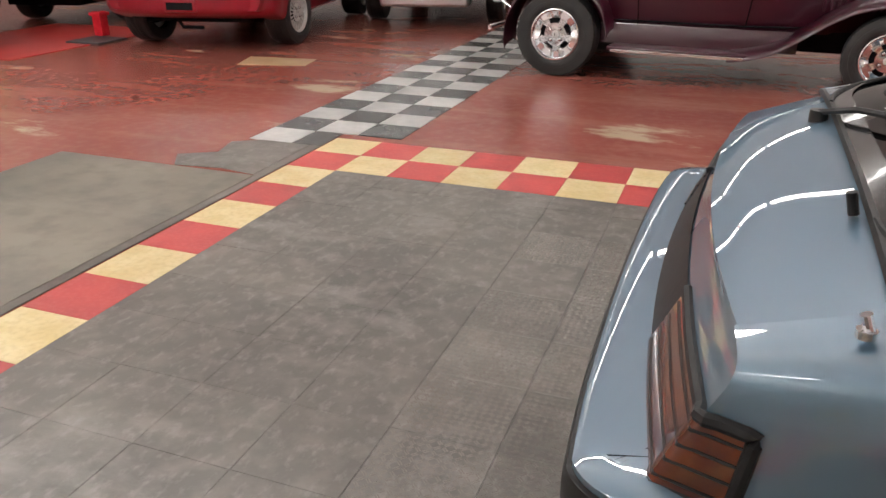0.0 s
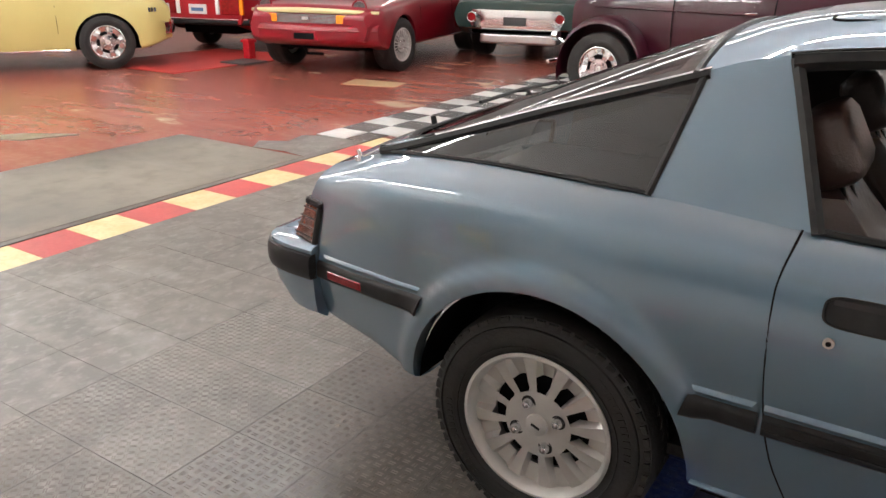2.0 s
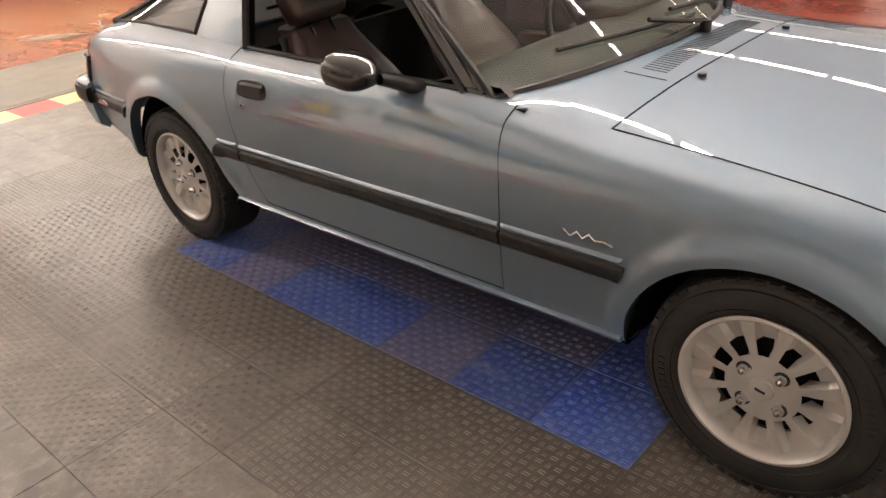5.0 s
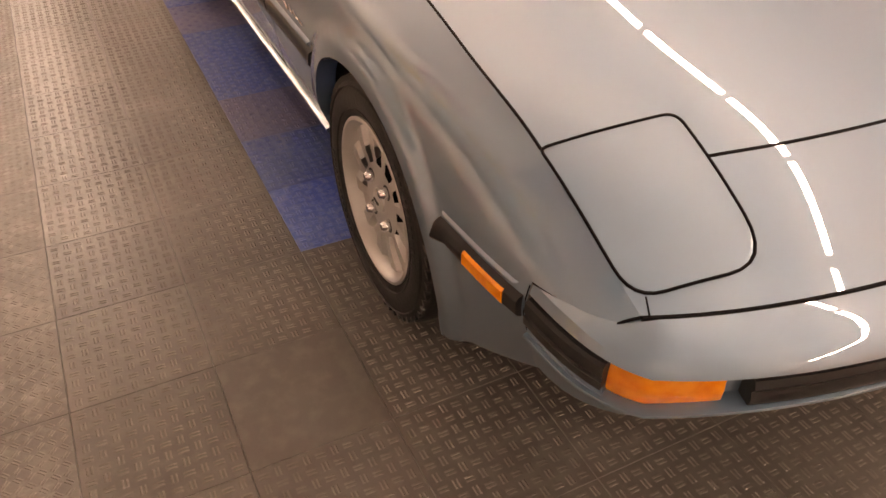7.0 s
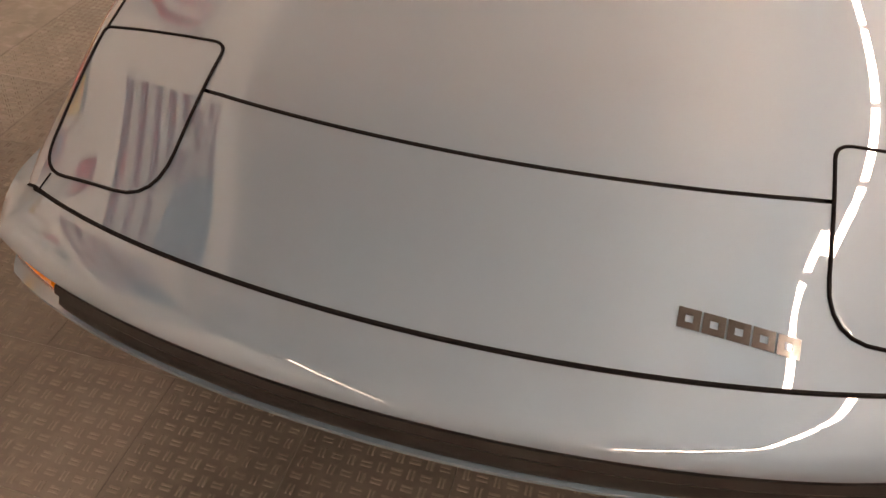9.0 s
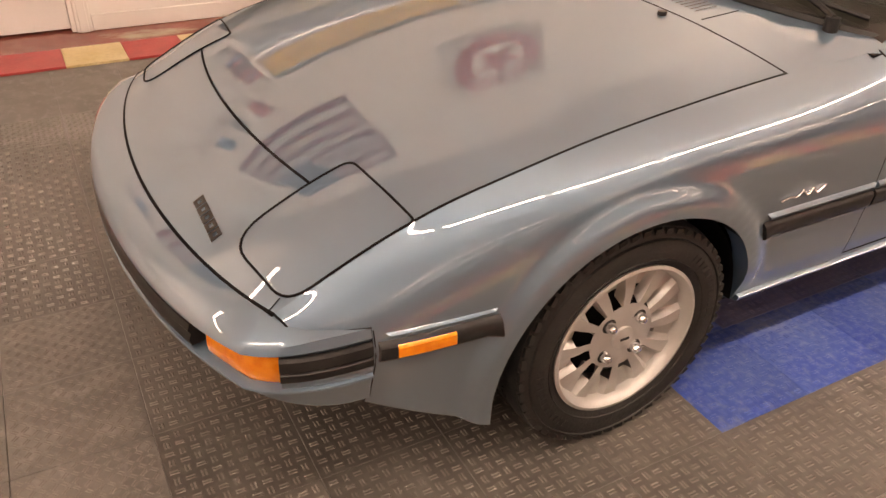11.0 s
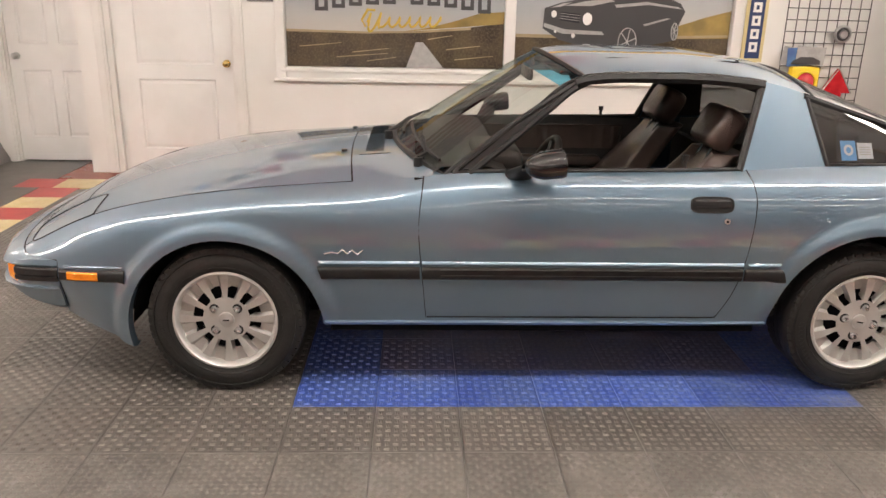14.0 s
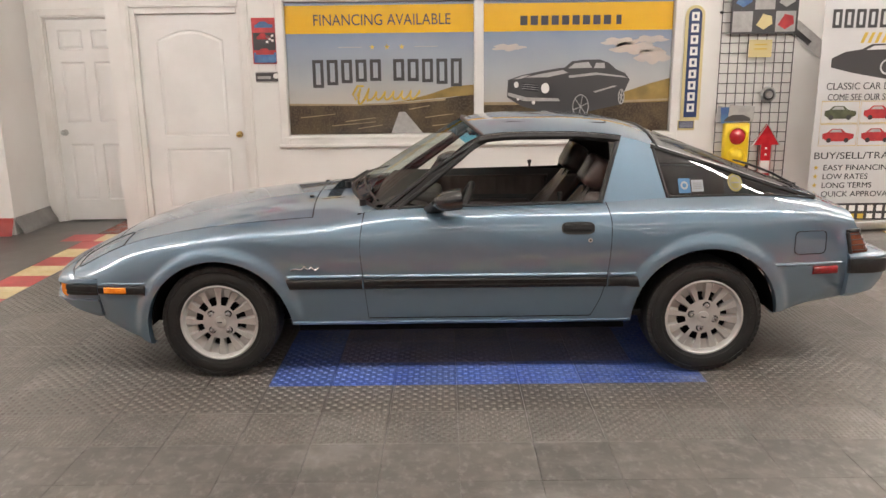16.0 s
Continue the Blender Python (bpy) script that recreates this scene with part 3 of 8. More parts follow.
def slant(u, z):
    """The tail leans: its foot stands further back than its top."""
    return 0.5 * (0.80 - max(z, 0.56)) * smooth01((u - 2.93) / 0.27)


def shut_line(u, z):
    """The door's front and rear edges lean and curve: shift the stations near them."""
    f = curve([(0.24, 0.752), (0.35, 0.742), (0.46, 0.732), (0.66, 0.716), (0.80, 0.73), (0.86, 0.74)])(z) - 0.73
    r = curve([(0.28, 1.842), (0.33, 1.868), (0.40, 1.90), (0.50, 1.925), (0.62, 1.938), (0.76, 1.944), (0.87, 1.925)])(z) - 1.93
    return u + f * max(0, 1 - abs(u - 0.73) / 0.22) + r * max(0, 1 - abs(u - 1.93) / 0.16)


ARCHES = ((0.003, 0.255, 0.357), (2.42, 0.29, 0.36))


def flare(x, z):
    """The raised lips round the wheels."""
    out = 0.0
    for cx, cz, r in ARCHES:
        d = (math.hypot(x - cx, z - cz) - r) / 0.07
        if -0.4 < d < 1:
            low = smooth01((z - 0.27) / 0.12) if 0.2 < x < 2.2 else 1.0
            out = max(out, 0.019 * low * (1 - smooth01((d - 0.42) / 0.58)))
    return out


PER = 9


def side_row(u):
    b = BOTTOM(u)
    z3 = min(0.50, b + 0.62 * (Z4(u) - b))
    pts = [(Y1(u) - 0.05, b - 0.012), (Y1(u), b), (Y2(u), b + 0.034), (Y3(u), z3), (Y4(u), Z4(u)), (Y5(u), Z5(u)), (Y6(u), Z6(u))]
    out = []
    for q in spline([(0, y, z) for y, z in pts], PER):
        x = shut_line(bow(u, q.y) + slant(u, q.z), q.z)
        hide = 0.03 * smooth01((x - 3.135) / 0.02) if q.z < 0.575 else 0.0
        fade = smooth01((Z6(u) - q.z) / 0.08)
        out.append((x, q.y + flare(x, q.z) * fade - hide, q.z))
    return out


def stations():
    us = [-0.868] + [-0.86 + 0.0125 * i for i in range(326)]
    us = [u for u in us if abs(u - 0.73) > 0.012 and abs(u - 1.93) > 0.012] + [0.727, 0.733, 1.927, 1.933]
    return sorted(us)


def hood_point(u, s):
    """Top of the nose and bonnet: s runs from the wing (0) to the middle (1)."""
    y6, z6, z8 = Y6(u), Z6(u), Z8(u)
    y = y6 * (1 - s)
    crown = 1 - (y / y6) ** 2.6
    ridge = 0.0008 * smooth01((0.436 - y) / 0.012)
    return (bow(u, y), y, z6 + (z8 - 0.004 - z6) * crown + ridge * smooth01((u + 0.86) / 0.1))


def bonnet_point(u, s):
    """The same skin with its rows bent forward in the middle near the bonnet's rear edge."""
    return hood_point(u - 0.036 * s * (2 - s) * smooth01((u - 0.1) / 0.35) * (1 - smooth01((u - 0.48) / 0.13)), s)


def hood_z(x, y):
    u = x
    for _ in range(6):
        u -= bow(u, y) - x
    return hood_point(u, 1 - abs(y) / Y6(u))[2]


def cut_arches(bm, sign):
    """Open the wheel houses, round the cut, and turn its lip inwards."""
    for cx, cz, r in ARCHES:
        gone = [f for f in bm.faces if math.hypot(f.calc_center_median().x - cx, f.calc_center_median().z - cz) < r]
        bmesh.ops.delete(bm, geom=gone, context="FACES")
        edges = [e for e in bm.edges if e.is_boundary and all(math.hypot(v.co.x - cx, v.co.z - cz) < r + 0.045 for v in e.verts) and e.verts[0].co.z < 0.68
                 and min(v.co.z for v in e.verts) > 0.175]
        for v in {v for e in edges for v in e.verts}:
            d = math.hypot(v.co.x - cx, v.co.z - cz)
            v.co.x, v.co.z = cx + (v.co.x - cx) * r / d, cz + (v.co.z - cz) * r / d
        out = bmesh.ops.extrude_edge_only(bm, edges=edges)["geom"]
        for v in out:
            if isinstance(v, bmesh.types.BMVert):
                v.co.y -= sign * 0.05


def coupe():
    car = thing("sports_coupe", "blue-grey metallic hatchback sports coupe parked on dark floor tiles", "car")
    us = stations()
    rows = [side_row(u) for u in us]
    first, last = us.index(0.733), us.index(1.927)
    low = 2 * PER
    body = bmesh.new()
    for sign in (1, -1):
        side = bmesh.new()
        rr = rows if sign > 0 else mirrored(rows)
        vs = add_grid(side, rr)
        door_verts = {v for i in range(first, last + 1) for v in vs[i][low:]}
        bmesh.ops.delete(side, geom=[f for f in side.faces if all(v in door_verts for v in f.verts)], context="FACES")
        cut_arches(side, sign)
        # the wing ends above the bumper
        bmesh.ops.bisect_plane(side, geom=side.faces[:] + side.edges[:] + side.verts[:], plane_co=(-0.601, 0, 0), plane_no=(1, 0, 0))
        ahead = [f for f in side.faces if f.calc_center_median().x < -0.601]
        bmesh.ops.bisect_plane(side, geom=list({g for f in ahead for g in (f, *f.edges, *f.verts)}), plane_co=(0, 0, 0.5165), plane_no=(0, 0, 1))
        bmesh.ops.delete(side, geom=[f for f in side.faces if f.calc_center_median().x < -0.601 and f.calc_center_median().z < 0.5165], context="FACES")
        # the narrow columns at the shut lines are left open as gaps
        side.verts.ensure_lookup_table()
        me = bpy.data.meshes.new("tmp")
        side.to_mesh(me)
        side.free()
        body.from_mesh(me)
        bpy.data.meshes.remove(me)
        # door skin, stood off by its gap
        dm = bmesh.new()
        cols = []
        for i in range(first, last + 1):
            col = [Vector(p) for p in rr[i][low:]]
            col[0].z += 0.004
            cols.append(col)
        add_grid(dm, cols)
        bmesh.ops.recalc_face_normals(dm, faces=dm.faces)
        door = part("door", dm, PAINT, car, "blue-grey metallic car door with its window wound down", smooth=50)
        door_parts(door, sign, rows, first, last, low)
        for i, nm in ((us.index(0.727), "f"), (us.index(1.933), "r")):
            j = first if nm == "f" else last
            line = [((rows[i][k][0] + rows[j][k][0]) / 2, sign * ((rows[i][k][1] + rows[j][k][1]) / 2 - 0.0025), rows[i][k][2]) for k in range(low, len(rows[0]))]
            part("door_gap", tube(line, 0.0032), GAP, car)
        line = [(rows[i][low][0], sign * (rows[i][low][1] - 0.003), rows[i][low][2] + 0.001) for i in range(first, last + 1)]
        part("door_gap", tube(line, 0.004), GAP, car)
    # nose panel between bumper gap and bonnet
    n = 36
    nose = [u for u in [-0.868 + 0.0155 * i for i in range(16)] if u < HOOD_CUT - 0.006] + [HOOD_CUT - 0.003]
    for sign in (1, -1):
        add_grid(body, [[(x, sign * y, z) for x, y, z in (hood_point(u, k / n) for k in range(n + 1))] for u in nose])
        cowl = [COWL_CUT + 0.003 + 0.0187 * i for i in range(9)]
        add_grid(body, [[(x, sign * y, z) for x, y, z in (bonnet_point(u, k / n) for k in range(n + 1))] for u in cowl])
    bmesh.ops.remove_doubles(body, verts=body.verts, dist=0.0008)
    bmesh.ops.recalc_face_normals(body, faces=body.faces)
    part("body", body, PAINT, car, smooth=50)
    # bonnet
    bm = bmesh.new()
    hu = [HOOD_CUT + 0.003] + [HOOD_CUT + 0.02 + 0.0275 * i for i in range(40)] + [COWL_CUT - 0.003]
    for sign in (1, -1):
        add_grid(bm, [[(x, sign * y, z) for x, y, z in (bonnet_point(u, k / n + (0.006 if k == 0 else 0)) for k in range(n + 1))] for u in hu])
    bmesh.ops.remove_doubles(bm, verts=bm.verts, dist=0.0008)
    bmesh.ops.recalc_face_normals(bm, faces=bm.faces)
    part("bonnet", bm, PAINT, car, "smooth blue-grey bonnet", smooth=50)
    for u0, k0 in ((HOOD_CUT, 13), (COWL_CUT, 0)):
        part("bonnet_gap", tube([(p[0], p[1] * s, p[2] - 0.002) for s, ks in ((1, range(k0, n + 1)), (-1, range(n, k0 - 1, -1))) for p in (bonnet_point(u0, k / n) for k in ks)], 0.0031), GAP, car)
    for sign in (1, -1):
        part("bonnet_gap", tube([(p[0], sign * (p[1] - 0.001), p[2] - 0.002) for p in (hood_point(-0.605 + 0.0268 * i, 0.002) for i in range(41))], 0.0038), GAP, car)
        headlight_lid(car, sign)
    nose_details(car, n)
    bumpers(car)
    greenhouse(car)
    tail(car)
    side_trim(car, rows, us)
    cabin(car)
    underside(car)
    return car


def on_side(x, z, sign, out=0.0):
    """A point of the side skin at x and z."""
    u = x
    for _ in range(10):
        b = BOTTOM(u)
        z3 = min(0.50, b + 0.62 * (Z4(u) - b))
        pts = spline([(0, y, zz) for y, zz in ((Y1(u) - 0.05, b - 0.012), (Y1(u), b), (Y2(u), b + 0.034), (Y3(u), z3), (Y4(u), Z4(u)), (Y5(u), Z5(u)), (Y6(u), Z6(u)))], PER)
        y = float(np.interp(z, [p.z for p in pts], [p.y for p in pts]))
        u -= 0.8 * (bow(u, y) + slant(u, z) - x)
    return (x, sign * (y + flare(x, z) * smooth01((Z6(u) - z) / 0.08) + out), z)


def side_strip(x0, x1, z0, z1, sign, depth, name, material, parent, slope0=0.0, slope1=0.0, label="", rounded=0.25):
    """A moulding laid on the side skin: a band with rounded edges."""
    n = max(int((x1 - x0) / 0.025), 3)
    prof = [(0, 0), (rounded * 0.5, 0.75), (rounded, 1), (1 - rounded, 1), (1 - rounded * 0.5, 0.75), (1, 0)]
    rows = []
    for i in range(n + 1):
        row = []
        for t, d in prof:
            z = z0 + (z1 - z0) * t
            x = x0 + (x1 - x0) * i / n + (slope0 * (1 - t) * (1 - i / n)) + (slope1 * (1 - t) * (i / n))
            row.append(on_side(x, z, sign, -0.004 + (depth + 0.004) * d))
        rows.append(row)
    rows = [[on_side(p[0], p[2], sign, -0.01) for p in rows[0]]] + rows + [[on_side(p[0], p[2], sign, -0.01) for p in rows[-1]]]
    bm = grid(rows)
    bmesh.ops.recalc_face_normals(bm, faces=bm.faces)
    return part(name, bm, material, parent, label, smooth=35)


def door_parts(door, sign, rows, first, last, low):
    # pocket handle with a dark recess and a grip, and the key lock
    bm = bmesh.new()
    loop = [(1.779 + 0.080 * math.copysign(abs(math.cos(a)) ** 0.45, math.cos(a)), 0.754 + 0.0295 * math.copysign(abs(math.sin(a)) ** 0.6, math.sin(a))) for a in lin(0, 2 * math.pi, 29)[:-1]]
    rings = [[on_side(1.779 + (x - 1.779) * k, 0.754 + (z - 0.754) * k, sign, o) for x, z in loop] for k, o in ((1.0, 0.0005), (1.0, 0.0035), (0.95, 0.0035), (0.93, 0.001), (0.5, 0.001), (0.02, 0.001))]
    rings = [r + [r[0]] for r in rings]
    add_grid(bm, rings)
    bmesh.ops.recalc_face_normals(bm, faces=bm.faces)
    part("door_handle", bm, BLACK_TRIM, door, "black pocket door handle", smooth=40)
    part("handle_grip", grid([[on_side(1.715 + 0.128 * i / 8, z, sign, o) for z, o in ((0.746, 0.0), (0.749, 0.008), (0.768, 0.009), (0.776, 0.003))] for i in range(9)]), BLACK_TRIM, door)
    p = on_side(1.838, 0.695, sign, 0.0)
    part("key_lock", cyl(0.0100, 0.010, Matrix.Translation(p) @ pose(0, 0, 0, 90), 20), ALLOY, door)
    p = on_side(1.838, 0.695, sign, 0.005)
    part("key_slot", cyl(0.005, 0.0035, Matrix.Translation(p) @ pose(0, 0, 0, 90), 12), GAP, door)
    # moulding, pressed line's bright edge
    side_strip(0.731, 1.925, 0.455, 0.511, sign, 0.012, "moulding", BLACK_TRIM, door, 0.0, 0.0, "black rubber side moulding")
    side_strip(0.80, 1.922, 0.492, 0.504, sign, 0.015, "moulding_rib", BLACK_TRIM, door)
    side_strip(0.80, 1.922, 0.470, 0.482, sign, 0.015, "moulding_rib", BLACK_TRIM, door)
    side_strip(0.731, 1.925, 0.510, 0.534, sign, 0.009, "swage_line", PAINT, door, 0, 0, "", 0.5)
    # window sill rubber and inner card
    part("window_seal", tube([(x, sign * (Y6(x) - 0.004), Z6(x) + 0.004) for x in lin(0.90, 1.90, 30)], 0.009), BLACK_TRIM, door)
    card = bmesh.new()
    xs = lin(0.86, 1.92, 16)
    add_grid(card, [[(x, sign * y, z) for y, z in ((0.69, 0.30), (0.672, 0.34), (0.668, 0.55), (0.655, 0.58), (0.668, 0.62), (0.672, 0.80), (0.69, 0.855), (0.70, 0.858))] for x in xs])
    part("door_card", card, VINYL, door, "dark brown vinyl door card", smooth=40)
    part("card_panel", grid([[(x, sign * (0.662 + 0.0035 * abs(math.sin((x - 1.05) * 52))), z) for z in (0.69, 0.70, 0.80, 0.81)] for x in lin(1.05, 1.80, 120)]), LEATHER, door, "pleated leather panel", smooth=60)
    part("card_bead", tube([(x, sign * 0.664, z) for x, z in ((1.04, 0.68), (1.04, 0.815), (1.82, 0.815), (1.80, 0.68))], 0.006), LEATHER, door)
    part("armrest", box(1.12, 1.70, sign * 0.60, sign * 0.675, 0.60, 0.66, 0.02), LEATHER, door, smooth=40)
    part("lock_button", cyl(0.008, 0.045, pose(1.70, sign * 0.685, 0.885), 10), BLACK_TRIM, door)
    part("lock_button_cap", cyl(0.013, 0.02, pose(1.70, sign * 0.685, 0.905), 12), BLACK_TRIM, door)
    # mirror: stalk, shell, glass
    bm = bmesh.new()
    prof = [(1.082, 0.020, 0.014), (1.092, 0.042, 0.027), (1.112, 0.060, 0.038), (1.14, 0.070, 0.046), (1.20, 0.072, 0.049), (1.214, 0.068, 0.045)]
    rings = []
    for x, hw, hh in prof:
        rings.append([(x - 0.004 * math.sin(a), sign * (0.865 + hw * math.copysign(abs(math.cos(a)) ** 0.75, math.cos(a))),
                       0.894 + (x - 1.055) * 0.14 + hh * math.copysign(abs(math.sin(a)) ** 0.8, math.sin(a))) for a in lin(0, 2 * math.pi, 29)])
    add_grid(bm, rings)
    bm.faces.new([bm.verts.new(p) for p in rings[0][:-1]])
    bmesh.ops.remove_doubles(bm, verts=bm.verts, dist=0.0005)
    bmesh.ops.recalc_face_normals(bm, faces=bm.faces)
    mirror = part("wing_mirror", bm, GLOSS_BLACK, door, "glossy black wing mirror shell", smooth=45)
    part("mirror_glass", grid([[(1.211, sign * (0.865 + a), 0.916 + b) for a in (-0.06, 0, 0.06)] for b in (-0.038, 0, 0.038)]), CHROME, mirror, "silvered mirror glass")
    foot = []
    for t in lin(0, 1, 7):
        c = Vector((1.075 + 0.035 * t, sign * (0.715 + 0.12 * t), 0.838 + 0.052 * t))
        hx, hz = 0.046 - 0.008 * t, 0.026 - 0.008 * t
        foot.append([c + Vector((hx * math.copysign(abs(math.cos(a)) ** 0.7, math.cos(a)), 0, hz * math.copysign(abs(math.sin(a)) ** 0.7, math.sin(a)))) for a in lin(0, 2 * math.pi, 17)])
    part("mirror_foot", grid(foot), BLACK_TRIM, mirror, smooth=45)


def rounded_quad(corners, radii, per=6):
    """An outline through four corners with rounded turns."""
    out = []
    c = [Vector(p) for p in corners]
    for i, r in enumerate(radii):
        a, b, d = c[i - 1], c[i], c[(i + 1) % 4]
        p, q = b + (a - b).normalized() * r, b + (d - b).normalized() * r
        for k in range(per + 1):
            t = k / per
            out.append((1 - t) ** 2 * p + 2 * t * (1 - t) * b + t * t * q)
    return out


def headlight_lid(car, sign):
    line = rounded_quad([(-0.480, 0.689), (-0.507, 0.452), (-0.769, 0.455), (-0.729, 0.676)], [0.012, 0.025, 0.075, 0.05])
    c = sum(line, Vector((0, 0))) / len(line)
    line = [a.lerp(b, i / n) for a, b in zip(line, line[1:] + line[:1]) for n in (max(1, round((b - a).length / 0.012)),) for i in range(n)]
    bm = bmesh.new()
    rings = []
    for k, o in ((0.985, -0.005), (0.985, 0.0008), (0.979, 0.0012), *((0.96 - 0.047 * i, 0.0012) for i in range(20))):
        r = [c + (p - c) * k for p in line]
        rings.append([(p.x, sign * p.y, hood_z(p.x, p.y) + o) for p in r + r[:1]])
    add_grid(bm, rings)
    bmesh.ops.recalc_face_normals(bm, faces=bm.faces)
    lid = part("headlight_lid", bm, PAINT, car, "closed pop-up headlight lid", smooth=25)
    part("lid_gap", tube([(p.x, sign * p.y, hood_z(p.x, p.y) + 0.0010) for p in line], 0.0028, closed=True), GAP, lid)


def nose_details(car, n):
    # dark maker's badge plate on the nose, drawn as plain bars; washer jet pair
    for i in range(5):
        y0 = -0.278 - 0.0305 * i
        bm = bmesh.new()
        for a, b, c, d in ((-0.797, -0.774, 0.0, 0.009), (-0.797, -0.774, 0.019, 0.028), (-0.7815, -0.774, 0.009, 0.019), (-0.797, -0.7895, 0.009, 0.019)):
            add_grid(bm, [[(x, y0 - yy, hood_z(x, y0 - yy) + 0.0025) for x in lin(a, b, 3)] for yy in (c, d)])
        part("nose_badge", bm, GLOSS_BLACK, car, "dark badge block")
    # shut between nose panel and bumper
    part("nose_gap", tube([(p[0] - 0.001, p[1] * s, p[2] - 0.0045) for s, ks in ((1, range(0, n + 1)), (-1, range(n, -1, -1))) for p in (hood_point(-0.869, k / n) for k in ks)], 0.005), GAP, car)
    for sign in (1, -1):
        edge = [p for p in side_row(-0.868) if p[2] > 0.516]
        part("nose_gap", tube([(x - 0.001, sign * (y + 0.001), z - 0.003) for x, y, z in edge[::-1]] + [on_side(x, 0.5150, sign, -0.002) for x in lin(edge[0][0] + 0.02, -0.60, 16)], 0.0026), GAP, car)
        part("nose_joint", tube([(x, sign * y, hood_z(x, y) + 0.0002) for x, y in zip(lin(-0.732, -0.757, 5), lin(0.655, 0.664, 5))], 0.0014), GAP, car)
    for sign in (1, -1):
        part("washer_jet", cyl(0.012, 0.012, pose(0.41, sign * 0.297, hood_z(0.41, 0.297) + 0.003), 14), BLACK_TRIM, car)
    # cowl louvres
    for i in range(38):
        y = 0.325 - 0.0175 * i
        part("cowl_louvre", grid([[(x, yy, hood_z(x, yy) + o) for x in (0.497, 0.52, 0.55, 0.573)] for yy, o in ((y + 0.0035, 0.0008), (y, -0.001), (y - 0.0035, 0.0014))]), BLACK_TRIM, car)
    for sign in (1, -1):
        part("cowl_seam", tube([(x, sign * 0.37, hood_z(x, 0.37) - 0.0005) for x in lin(0.475, 0.60, 6)], 0.002), GAP, car)


def sweep_round(path, section, closed_ends=True):
    """A section of (outward, z) carried along a plan path of (x, y); it may depend on the place."""
    rows = []
    n = len(path)
    for i in range(n):
        a, b = Vector(path[max(i - 1, 0)]), Vector(path[min(i + 1, n - 1)])
        d = (b - a).normalized()
        out = Vector((-d.y, d.x))
        sec = section(*path[i]) if callable(section) else section
        rows.append([(path[i][0] + out.x * o, path[i][1] + out.y * o, z) for o, z in sec])
    bm = bmesh.new()
    vs = add_grid(bm, [r + r[:1] for r in rows])
    if closed_ends:
        for r in (rows[0], rows[-1]):
            bm.faces.new([bm.verts.new(p) for p in r])
    bmesh.ops.remove_doubles(bm, verts=bm.verts, dist=0.0005)
    bmesh.ops.recalc_face_normals(bm, faces=bm.faces)
    return bm


def front_path(back=-0.6015):
    half = [(-0.965 + 0.23 * y * y + 0.25 * y**6, y) for y in lin(0, 0.70, 22)]
    end = half[-1]
    corner = [Vector(end), Vector((-0.765, 0.750)), Vector((-0.70, 0.761)), Vector((back, 0.7640))]
    t3 = [(1 - t) ** 3 * corner[0] + 3 * t * (1 - t) ** 2 * corner[1] + 3 * t * t * (1 - t) * corner[2] + t**3 * corner[3] for t in lin(0, 1, 14)[1:]]
    half += [(p.x, p.y) for p in t3]
    return [(x, -y) for x, y in half[::-1]] + half[1:]


def rear_path(fwd=3.122):
    half = [(3.372 - 0.04 * y * y - 0.06 * y**6, y) for y in lin(0, 0.70, 18)]
    corner = [Vector(half[-1]), Vector((3.318, 0.760)), Vector((3.262, 0.778)), Vector((fwd, 0.782))]
    t3 = [(1 - t) ** 3 * corner[0] + 3 * t * (1 - t) ** 2 * corner[1] + 3 * t * t * (1 - t) * corner[2] + t**3 * corner[3] for t in lin(0, 1, 10)[1:]]
    half += [(p.x, p.y) for p in t3]
    return half[::-1] + [(x, -y) for x, y in half[1:]]


